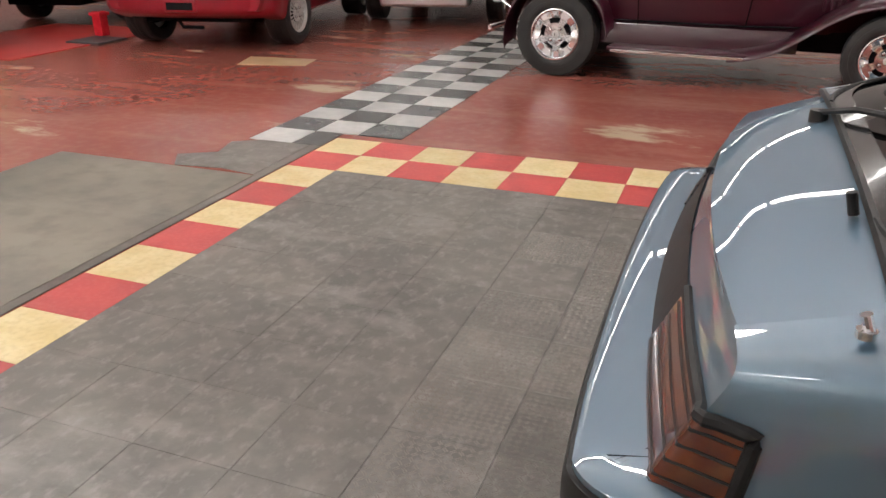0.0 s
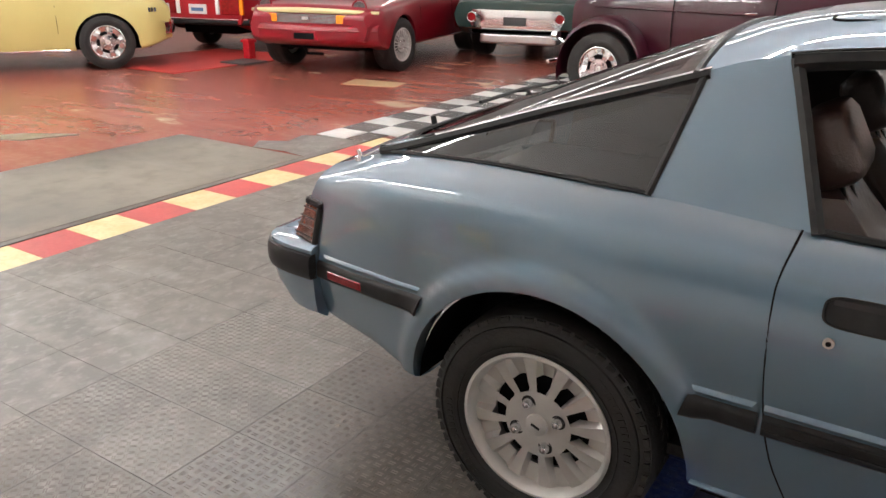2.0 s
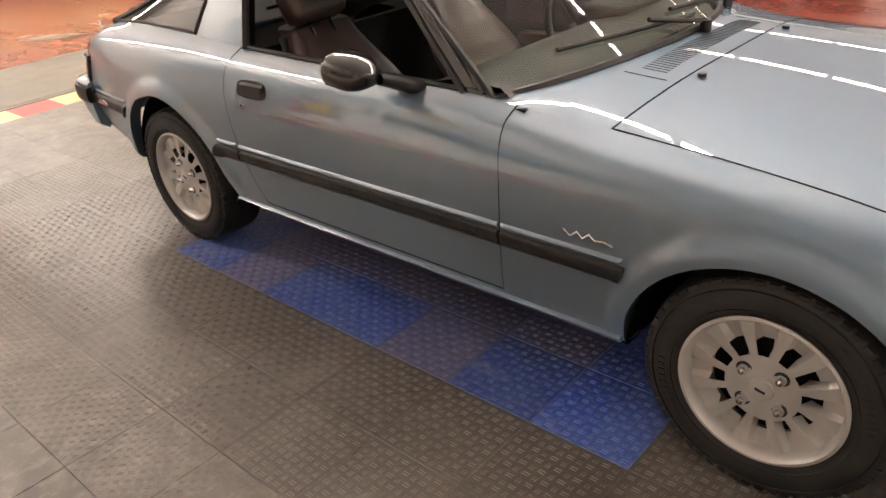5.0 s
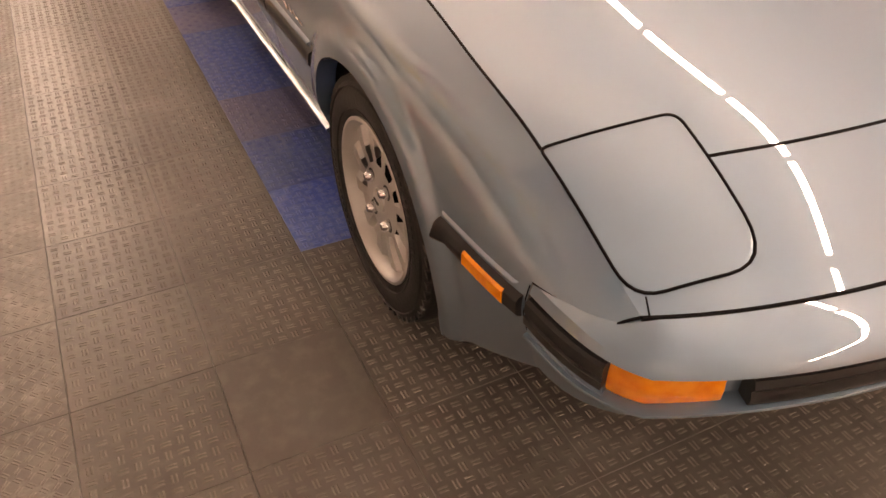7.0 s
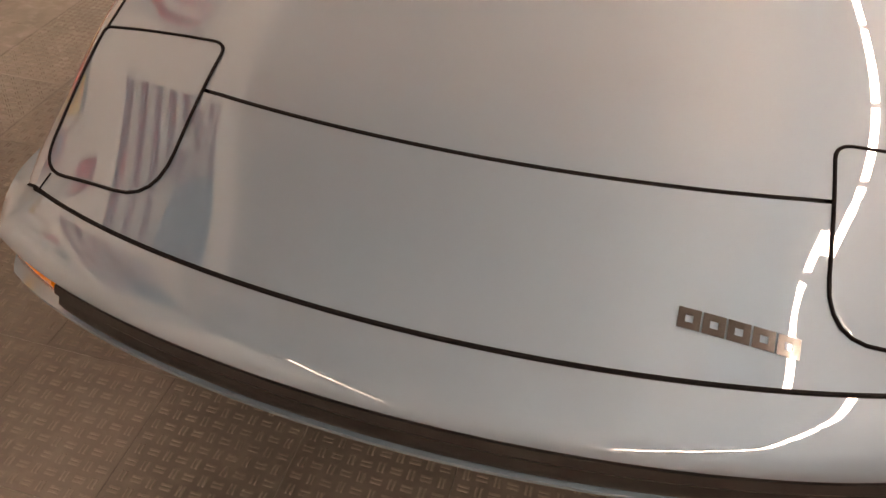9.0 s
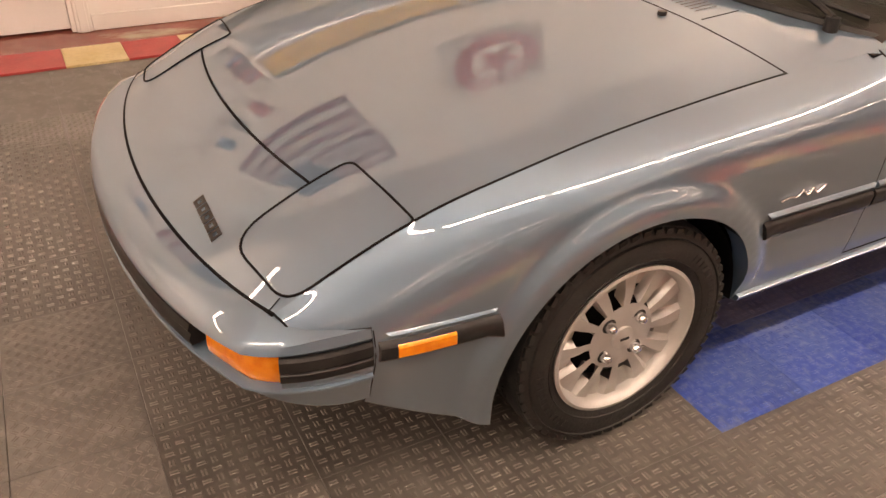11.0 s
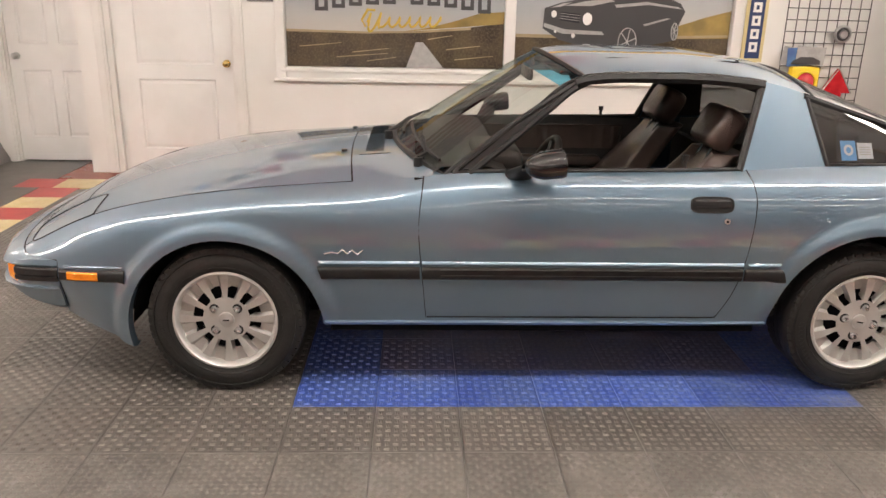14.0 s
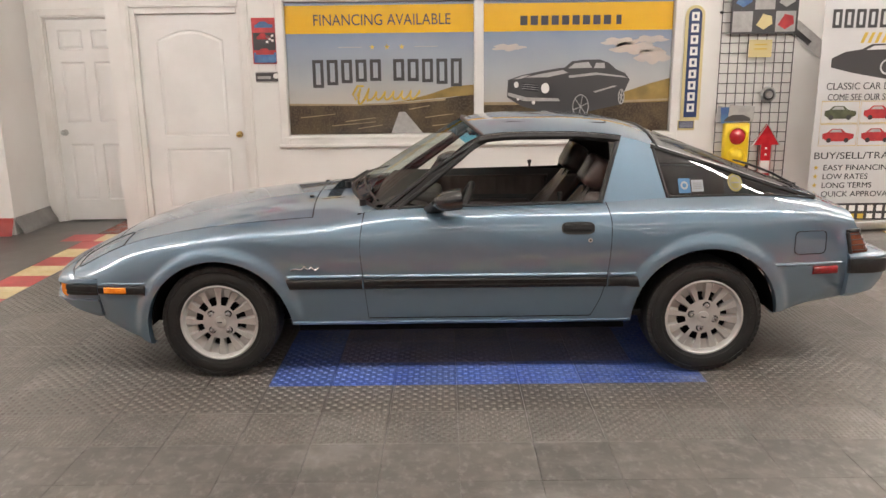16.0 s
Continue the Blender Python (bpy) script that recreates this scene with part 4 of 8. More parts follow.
def bumpers(car):
    path = front_path()
    def sec(x, y):
        k = smooth01((x + 0.92) / 0.30)
        c = smooth01((x + 0.80) / 0.12)
        e = smooth01((x + 0.90) / 0.12)
        low = [(-0.010, 0.430 - 0.006 * k - 0.010 * e), (0.004, 0.426 - 0.008 * k - 0.010 * e), (0.0045, 0.421 - 0.01 * k - 0.008 * e), (-0.003, 0.415 - 0.011 * k), (-0.012 - 0.004 * k, 0.402 - 0.035 * k), (-0.028 + 0.004 * k, 0.392 - 0.062 * k), (-0.06 + 0.008 * k, 0.388 - 0.080 * k)]
        top = [(-0.112 + 0.05 * c, 0.520 - 0.01 * c), (-0.104 + 0.05 * c, 0.5405 - 0.021 * c), (-0.06 + 0.02 * c, 0.534 - 0.015 * c), (-0.022, 0.517 + 0.002 * c), (-0.005, 0.504 + 0.011 * c), (0.001, 0.491 + 0.004 * c), (-0.004, 0.486), (-0.028, 0.485), (-0.028, 0.434 - 0.010 * k - 0.010 * e)]
        return top + low + [(-0.20 + 0.13 * c, 0.374 - 0.074 * k), (-0.20 + 0.13 * c, 0.45)]

    # the lower edge falls towards the wheels
    bump = part("front_bumper", sweep_round(path, sec), PAINT, car, "body-coloured bumper with black rubber band", smooth=35)
    for sign in (1, -1):
        mid = [p for p in path if abs(p[1]) < 0.585]
        seg = [p for p in path if sign * p[1] > 0 and abs(p[1]) >= 0.594 and p[0] < -0.766]
        part("turn_signal", sweep_round(seg, lambda x, y: [(-0.034, 0.484), (-0.016, 0.483), (-0.012, 0.474), (-0.010, 0.456), (-0.011, 0.438 - 0.010 * smooth01((x + 0.90) / 0.12)), (-0.016, 0.430 - 0.012 * smooth01((x + 0.90) / 0.12)), (-0.034, 0.428 - 0.012 * smooth01((x + 0.90) / 0.12))]), AMBER, bump, "amber corner turn signal", smooth=40)
        side = [p for p in path if sign * p[1] > 0 and p[0] > -0.768]
        part("bumper_rubber", sweep_round(side, [(-0.035, 0.486), (0.002, 0.485), (0.007, 0.480), (0.008, 0.460), (0.003, 0.459), (0.003, 0.454), (0.008, 0.451), (0.007, 0.435), (-0.035, 0.432)]), BLACK_TRIM, bump, smooth=40)
        part("bumper_end", sweep_round(side, [(-0.02, 0.440), (-0.005, 0.437), (-0.002, 0.432), (-0.003, 0.408), (-0.008, 0.400), (-0.02, 0.397)]), PAINT, bump, smooth=40)
    part("bumper_rubber", sweep_round(mid, [(-0.035, 0.485), (0.000, 0.483), (0.005, 0.470), (0.000, 0.460), (0.005, 0.448), (0.001, 0.434), (-0.035, 0.430)]), BLACK_TRIM, bump, "black rubber band", smooth=40)
    path = rear_path()
    def rear_sec(x, y):
        k = smooth01((3.36 - x) / 0.2)
        return [(-0.13, 0.606), (-0.05, 0.604), (-0.014, 0.598), (-0.004, 0.590), (-0.004, 0.580), (-0.012, 0.575), (-0.012, 0.512), (-0.006, 0.506),
                (-0.016 + 0.006 * k, 0.465 - 0.02 * k), (-0.05 + 0.032 * k, 0.412 - 0.012 * k), (-0.12 + 0.065 * k, 0.385 - 0.010 * k), (-0.16, 0.55)]

    bump = part("rear_bumper", sweep_round(path, rear_sec), PAINT, car, "body-coloured bumper with black rubber band", smooth=35)
    part("bumper_rubber", sweep_round(path, [(-0.02, 0.580), (0.004, 0.577), (0.009, 0.56), (0.009, 0.525), (0.004, 0.508), (-0.02, 0.505)]), BLACK_TRIM, bump, "black rubber band", smooth=40)


RAIL_Y = curve([(0.84, 0.70), (1.0, 0.645), (1.15, 0.59), (1.30, 0.545), (1.5, 0.535), (1.75, 0.535), (2.0, 0.545), (2.2, 0.558), (2.5, 0.585), (2.8, 0.612), (3.03, 0.63)])
RAIL_Z = curve([(0.84, 0.838), (1.0, 0.955), (1.15, 1.070), (1.27, 1.158), (1.36, 1.186), (1.5, 1.195), (1.75, 1.194), (1.95, 1.180), (2.1, 1.153), (2.2, 1.120), (2.5, 1.025), (2.8, 0.925), (2.95, 0.878), (3.03, 0.858)])
ROOF_Z = curve([(1.18, 1.212), (1.24, 1.238), (1.34, 1.254), (1.5, 1.261), (1.75, 1.261), (1.95, 1.249), (2.1, 1.226), (2.22, 1.19), (2.5, 1.085), (2.8, 0.965), (2.95, 0.903), (3.03, 0.868)])


def cabin_side(x, t, sign, out=0.0):
    """The side of the cabin between belt (t 0) and roof rail (t 1)."""
    yb, zb, yr, zr = Y6(x), Z6(x), RAIL_Y(x), RAIL_Z(x)
    return (x, sign * (yb + (yr - yb) * t + 0.05 * t * (1 - t) * max(zr - zb, 0) + out), zb + (zr - zb) * t)


def side_patch(bl, br, tl, tr, t0, t1, sign, out=0.0, nu=14, nv=8):
    rows = []
    for i in range(nu + 1):
        s = i / nu
        rows.append([cabin_side(bl + (br - bl) * s + ((tl + (tr - tl) * s) - (bl + (br - bl) * s)) * (t0 + (t1 - t0) * j / nv), t0 + (t1 - t0) * j / nv, sign, out) for j in range(nv + 1)])
    return grid(rows)


def roof_row(x, n=16, x_mid=None, drop=0.0):
    """Across the roof from one rail to the other; the middle may stand at another x."""
    out = []
    flat = 2.6 + 1.6 * smooth01((x - 1.34) / 0.15) * smooth01((2.2 - x) / 0.3)
    for k in range(-n, n + 1):
        s = k / n
        xx = x if x_mid is None else x_mid + (x - x_mid) * s * s
        yr, zr = RAIL_Y(x), RAIL_Z(x)
        zm = ROOF_Z(x if x_mid is None else x_mid)
        out.append((xx, yr * s, zr + (zm - zr) * (1 - abs(s) ** flat) - drop))
    return out


def greenhouse(car):
    # roof skin
    xs = lin(1.34, 2.19, 30)
    rows = [roof_row(x, 16, x - 0.10 * (1 - smooth01((x - 1.34) / 0.3))) for x in xs]
    roof = part("roof", grid(rows), PAINT, car, "blue-grey roof with a removable sunroof panel", smooth=60)
    loop = rounded_quad([(1.42, 0.40), (1.42, -0.40), (1.98, -0.40), (1.98, 0.40)], [0.05] * 4)

    def roof_z(x, y):
        r = roof_row(x, 16, x - 0.10 * (1 - smooth01((x - 1.34) / 0.3)))
        return float(np.interp(y, [p[1] for p in r], [p[2] for p in r]))

    part("sunroof_gap", tube([(p.x, p.y, roof_z(p.x, p.y) - 0.001) for p in loop], 0.005, closed=True), GAP, roof)
    # headliner
    part("headliner", grid([[(x, y * 0.97, z - 0.035) for x, y, z in roof_row(x, 10)] for x in lin(1.30, 2.18, 12)]), VINYL, car, smooth=60)
    # windscreen
    def screen(s, t, drop=0.0):
        y0, y1 = 0.685 * s, 0.545 * s
        base = Vector((0.612 + 0.42 * y0 * y0, y0, 0.868 - 0.085 * y0 * y0))
        top = Vector((1.235 + 0.335 * y1 * y1, y1, 1.241 - 0.245 * abs(y1) ** 2.2))
        p = base.lerp(top, t)
        p.z += 0.05 * t * (1 - t) - drop
        return p

    rows = []
    for j in range(7):
        t, row = j / 6, []
        for k in range(-20, 21):
            f = k / 20
            a, b = Vector(hood_point(0.618, 1 - abs(f))), screen(f, 0.0, 0.004)
            a.y = math.copysign(a.y, f)
            p = a.lerp(b, t)
            xo = 0.618 + (0.85 - 0.618) * t
            o = Vector((xo, Y6(xo), Z6(xo))) - Vector(hood_point(0.618, 0)).lerp(screen(1, 0.0, 0.004), t)
            w = abs(f) ** 6
            row.append((p.x + o.x * w, p.y + math.copysign(o.y, f) * w, p.z + o.z * w))
        rows.append(row)
    bm = grid(rows)
    bmesh.ops.recalc_face_normals(bm, faces=bm.faces)
    part("cowl_panel", bm, PAINT, car, smooth=60)
    n = 20
    part("windscreen", grid([[screen(k / n, t) for k in range(-n, n + 1)] for t in lin(0.0, 0.86, 14)]), CLEAR_GLASS, car, "clear windscreen", smooth=60)
    part("windscreen_band", grid([[screen(k / n, t) for k in range(-n, n + 1)] for t in lin(0.86, 1.0, 5)]), BLUE_BAND, car, "blue tint band", smooth=60)
    edge = [screen(1, t) for t in lin(0, 1, 16)] + [screen(k / n, 1) for k in range(n - 1, -n, -1)] + [screen(-1, t) for t in lin(1, 0, 16)]
    part("windscreen_seal", tube(edge, 0.011), BLACK_TRIM, car)
    part("windscreen_seal", tube([screen(k / n, 0) for k in range(-n, n + 1)], 0.013), BLACK_TRIM, car)
    for sign in (1, -1):
        # screen pillar
        rows = []
        for i in range(19):
            x = 0.84 + (1.36 - 0.84) * i / 18
            t = i / 18
            a = screen(sign, max(0.0, min(1.0, (x - 0.81) / 0.53)))
            b = Vector((x, sign * RAIL_Y(x), RAIL_Z(x)))
            q = Vector((x + 0.035, sign * (RAIL_Y(x) + 0.008), RAIL_Z(x) - 0.010))
            r = Vector((x + 0.040, sign * (RAIL_Y(x) - 0.03), RAIL_Z(x) - 0.012))
            rows.append([a, (a + b) / 2 + Vector((0, sign * 0.004, 0.004)), b, q, r])
        bm = grid(rows)
        bmesh.ops.recalc_face_normals(bm, faces=bm.faces)
        part("screen_pillar", bm, GLOSS_BLACK, car, "dark glossy screen pillar", smooth=50)
        part("pillar_trim", tube([(x + 0.04, sign * (RAIL_Y(x) + 0.006), RAIL_Z(x) - 0.014) for x in lin(0.86, 1.30, 20)], 0.013), BLACK_TRIM, car, "black window frame")
        part("roof_trim", tube([cabin_side(x, 0.95, sign, 0.004) for x in lin(1.30, 2.01, 30)], 0.020), BLACK_TRIM, car, "black window frame")
        part("drip_rail", tube([(x, sign * (RAIL_Y(x) + 0.004), RAIL_Z(x) - 0.002) for x in lin(1.30, 2.02, 30)], 0.006), BLACK_TRIM, car)
        part("bright_strip", tube([(x, sign * (RAIL_Y(x) + 0.007), RAIL_Z(x) + 0.003) for x in lin(0.86, 2.02, 48)], 0.0040), GLOSS_BLACK, car, "thin glossy strip")
        part("pillar_trim", tube([cabin_side(1.898 + 0.110 * t, t * 0.97, sign, 0.002) for t in lin(0, 1, 12)], 0.014), BLACK_TRIM, car, "black window frame")
        bm = side_patch(1.908, 2.228, 2.013, 2.172, 0, 1, sign)
        bmesh.ops.recalc_face_normals(bm, faces=bm.faces)
        part("rear_pillar", bm, PAINT, car, "broad blue-grey rear pillar", smooth=60)
        part("pillar_lining", side_patch(1.908, 2.228, 2.013, 2.172, 0, 1, sign, -0.045), VINYL, car)
        part("quarter_window", side_patch(2.236, 2.93, 2.180, 3.0, 0.02, 0.98, sign, -0.0005), TINT_GLASS, car, "dark tinted triangular quarter window", smooth=60)
        line = [cabin_side(2.234 + (2.178 - 2.234) * t, t, sign, 0.0) for t in lin(0.0, 1, 12)]
        part("quarter_seal", tube(line, 0.0085), BLACK_TRIM, car)
        part("quarter_seal", tube([cabin_side(x, 0.02, sign, 0.0) for x in lin(2.234, 2.94, 24)], 0.006), BLACK_TRIM, car)
        part("hatch_rail", tube([(x, sign * (RAIL_Y(x) - 0.006), RAIL_Z(x) + 0.004) for x in lin(2.17, 2.985, 34)], 0.0035), CHROME, car, "bright hatch edge")
        part("hatch_seal", tube([(x, sign * (RAIL_Y(x) + 0.003), RAIL_Z(x) - 0.008) for x in lin(2.17, 2.985, 34)], 0.013), BLACK_TRIM, car)
        # top of the rear wing between quarter window and deck
    # hatch glass with its black border
    rows = [roof_row(x, 14, None, 0.0) for x in lin(2.20, 2.985, 26)]
    part("hatch_glass", grid(rows), TINT_GLASS, car, "dark tinted glass hatch", smooth=60)
    for x in (2.20, 2.985):
        part("hatch_seal", tube(roof_row(x, 14), 0.009), BLACK_TRIM, car)
    bm = bmesh.new()
    for k0, k1 in ((0, 1), (27, 28)):
        add_grid(bm, [[Vector(r[k]) + Vector((0, 0, 0.003)) for k in (k0, k1)] for r in rows])
    add_grid(bm, [[Vector(p) + Vector((0, 0, 0.003)) for p in roof_row(x, 14)[1:-1]] for x in (2.20, 2.215, 2.23, 2.245)])
    add_grid(bm, [[Vector(p) + Vector((-0.05 * min(1, abs(p[1]) / 0.58) ** 8 * (1 - i / 3), 0, 0.003 + 0.02 * min(1, abs(p[1]) / 0.58) ** 8 * (1 - i / 3))) for p in roof_row(x, 14)[1:-1]] for i, x in enumerate((2.945, 2.958, 2.972, 2.985))])
    part("glass_border", bm, GLOSS_BLACK, car, "black border of the hatch glass")

    for sign in (1, -1):
        def hatch_z(x, y):
            r = roof_row(min(x, 2.985), 14)
            return float(np.interp(abs(y), [p[1] for p in r[14:]], [p[2] for p in r[14:]]))

        arc = [((1 - t) ** 2 * 2.985 + 2 * t * (1 - t) * 2.975 + t * t * 2.83, (1 - t) ** 2 * 0.40 + 2 * t * (1 - t) * (RAIL_Y(2.97) - 0.02) + t * t * (RAIL_Y(2.83) - 0.002)) for t in lin(0, 1, 13)]
        rows = []
        for x, y in arc:
            row = []
            for k in lin(0, 1, 5):
                xx = x + (2.992 - x) * k
                yy = y + (RAIL_Y(2.985) + 0.004 - y) * k
                row.append((xx, sign * yy, hatch_z(xx, yy) + 0.006))
            rows.append(row)
        bm = grid(rows)
        bmesh.ops.recalc_face_normals(bm, faces=bm.faces)
        part("hatch_corner", bm, PAINT, car, smooth=60)
        part("hatch_seal", tube([(x, sign * y, hatch_z(x, y) + 0.006) for x, y in arc], 0.0055), BLACK_TRIM, car)

    def sticker(x, z, hw, hh, material, label, round_=False, out=0.001):
        def spot(dx, dz):
            xx = x + dx
            return cabin_side(xx, (z + dz - Z6(xx)) / (RAIL_Z(xx) - Z6(xx)), -1, out)

        if round_:
            rows = [[spot(hw * r * math.cos(a), hh * r * math.sin(a)) for r in (0.01, 0.5, 1)] for a in lin(0, 2 * math.pi, 25)]
        else:
            rows = [[spot(hw * a, hh * b) for b in (-1, 0, 1)] for a in (-1, 0, 1)]
        return part("window_sticker", grid(rows), material, car, label)

    sticker(2.322, 0.934, 0.030, 0.034, STICKER_BLUE, "blue window sticker with pale emblem")
    sticker(2.322, 0.936, 0.019, 0.019, STICKER_WHITE, "pale emblem", True, 0.002)
    sticker(2.322, 0.936, 0.010, 0.010, STICKER_BLUE, "blue dot", True, 0.003)
    sticker(2.388, 0.933, 0.030, 0.027, STICKER_WHITE, "white paper window sticker")
    for dz in (0.012, 0.004, -0.004, -0.012):
        sticker(2.388, 0.933 + dz, 0.022, 0.0015, STICKER_INK, "grey printed line", False, 0.002)
    sticker(2.582, 0.944, 0.038, 0.042, STICKER_YELLOW, "round yellow window sticker", True)
    sticker(2.582, 0.944, 0.029, 0.032, STICKER_INK, "dark ring", True, 0.002)
    sticker(2.582, 0.944, 0.025, 0.028, STICKER_YELLOW, "yellow disc", True, 0.003)
    sticker(2.582, 0.944, 0.020, 0.003, STICKER_INK, "dark printed bar", False, 0.004)
    # hatch wiper and a washer jet
    w = bmesh.new()
    add_tube(w, [(3.015, -0.30, 0.885), (2.96, -0.16, 0.925), (2.90, 0.02, 0.952)], 0.007)
    add_tube(w, [(2.90, -0.26, 0.945), (2.895, 0.0, 0.955), (2.90, 0.26, 0.948)], 0.006)
    add_cyl(w, 0.02, 0.03, pose(3.015, -0.30, 0.875))
    part("hatch_wiper", w, BLACK_TRIM, car, "black wiper")
    part("hatch_jet", cyl(0.0085, 0.036, pose(3.01, 0.34, 0.890, 0, 14, 0), 14), BLACK_TRIM, car)
    # windscreen wipers
    for y0, y1, xo in ((-0.10, 0.47, 0.0), (-0.56, -0.06, 0.0)):
        w = bmesh.new()
        a = screen(y0 / 0.685, 0.0)
        b = screen((y0 + 0.35 * (y1 - y0)) / 0.685, 0.10)
        add_cyl(w, 0.018, 0.035, pose(a.x - 0.03, a.y, a.z + 0.012))
        add_tube(w, [(a.x - 0.03, a.y, a.z + 0.028), (a.x + 0.0, a.y + 0.06, a.z + 0.035), (b.x, b.y, b.z + 0.02)], 0.008)
        add_tube(w, [screen((y0 - 0.06 + (y1 + 0.06 - y0) * t) / 0.70, 0.05 + 0.07 * t) + Vector((0, 0, 0.012)) for t in lin(0, 1, 9)], 0.007)
        part("wiper", w, BLACK_TRIM, car, "black wiper")
    # aerial stub on the rear wing
    part("aerial", cyl(0.007, 0.026, pose(3.02, 0.68, 0.858, 0, 20, 0), 12), CHROME, car)
    part("aerial_base", cyl(0.012, 0.010, pose(3.02, 0.68, 0.846), 14), CHROME, car)


def tail_x(y, z):
    """The rear face behind the side's end, bulged towards the middle."""
    last = side_row(3.2)[PER:]
    ye = float(np.interp(z, [p[2] for p in last], [p[1] for p in last]))
    xe = float(np.interp(z, [p[2] for p in last], [p[0] for p in last]))
    return xe + 0.06 * max(0.0, 1 - (abs(y) / ye) ** 2)


def tail(car):
    # deck behind the glass, joined to the wing tops
    rows = []
    z_mid = curve([(2.985, 0.884), (3.03, 0.872), (3.10, 0.853), (3.16, 0.828), (3.20, 0.802)])
    for i in range(14):
        u = 2.985 + (3.2 - 2.985) * i / 13
        row = []
        for k in range(-16, 17):
            s = k / 16
            y = Y6(u) * s
            row.append((bow(u, Y6(u)) + slant(u, Z6(u)) + (0.06 * smooth01((u - 2.985) / 0.2)) * (1 - s * s), y, Z6(u) + (z_mid(u) - Z6(u)) * (1 - abs(s) ** 4)))
        rows.append(row)
    bm = grid(rows)
    bmesh.ops.recalc_face_normals(bm, faces=bm.faces)
    part("hatch_lip", bm, PAINT, car, smooth=60)
    for sign in (1, -1):
        rows = [[(x, sign * (Y6(x) + (RAIL_Y(x) - Y6(x)) * t), Z6(x) + (RAIL_Z(x) - Z6(x)) * t + 0.0) for t in lin(0, 1, 5)] for x in lin(2.90, 2.99, 8)]
        part("wing_top", grid(rows), PAINT, car, smooth=60)
    rows = [[(x + 0.06 * (1 - (k / 12) ** 2), y * k / 12, z) for k in range(-12, 13)] for x, y, z in side_row(3.2)[PER:]]
    bm = grid(rows)
    bmesh.ops.recalc_face_normals(bm, faces=bm.faces)
    part("tail_panel", bm, PAINT, car, smooth=60)
    part("tail_band", grid([[(tail_x(y, z) + 0.003, y, z) for z in lin(0.61, 0.712, 4)] for y in lin(-0.36, 0.36, 15)]), BLACK_TRIM, car, "dark panel between the tail lamps", smooth=60)
    for sign in (1, -1):
        def wrap(t, z, out):
            """Along the lamp: t 0 on the side, rounding the corner, to t 1 on the rear face."""
            front, corner = 3.118 + 0.16 * (0.709 - z), tail_x(0.9, z) - 0.012
            if t < 0.22:
                return Vector(on_side(front + (corner - front) * t / 0.22, z, sign, out))
            y = 0.70 - 0.35 * (t - 0.30) / 0.70
            p = Vector((tail_x(y, z) + out, sign * y, z))
            if t < 0.30:
                k = (t - 0.22) / 0.08
                a = Vector(on_side(corner, z, sign, out))
                b = Vector((tail_x(0.70, z) + out, sign * 0.70, z))
                return a.lerp(b, k) + Vector((0.010, sign * 0.006, 0)) * math.sin(math.pi * k)
            return p

        ts = lin(0, 1, 26)
        bm = grid([[wrap(t, z, 0.005) for z in lin(0.598, 0.706, 7)] for t in ts])
        lamp = part("tail_lamp", bm, SMOKED_LENS, car, "smoked amber and red ribbed tail lamp", smooth=50)
        for z in lin(0.615, 0.692, 4):
            part("lens_rib", tube([wrap(t, z, 0.0055) for t in lin(0.03, 0.98, 22)], 0.0024), BLACK_TRIM, lamp)
        part("lamp_surround", tube([wrap(t, 0.594, 0.002) for t in ts[::-1]] + [wrap(0, z, 0.002) for z in lin(0.60, 0.70, 5)] + [wrap(t, 0.711, 0.002) for t in ts], 0.0105, 8), BLACK_TRIM, lamp)


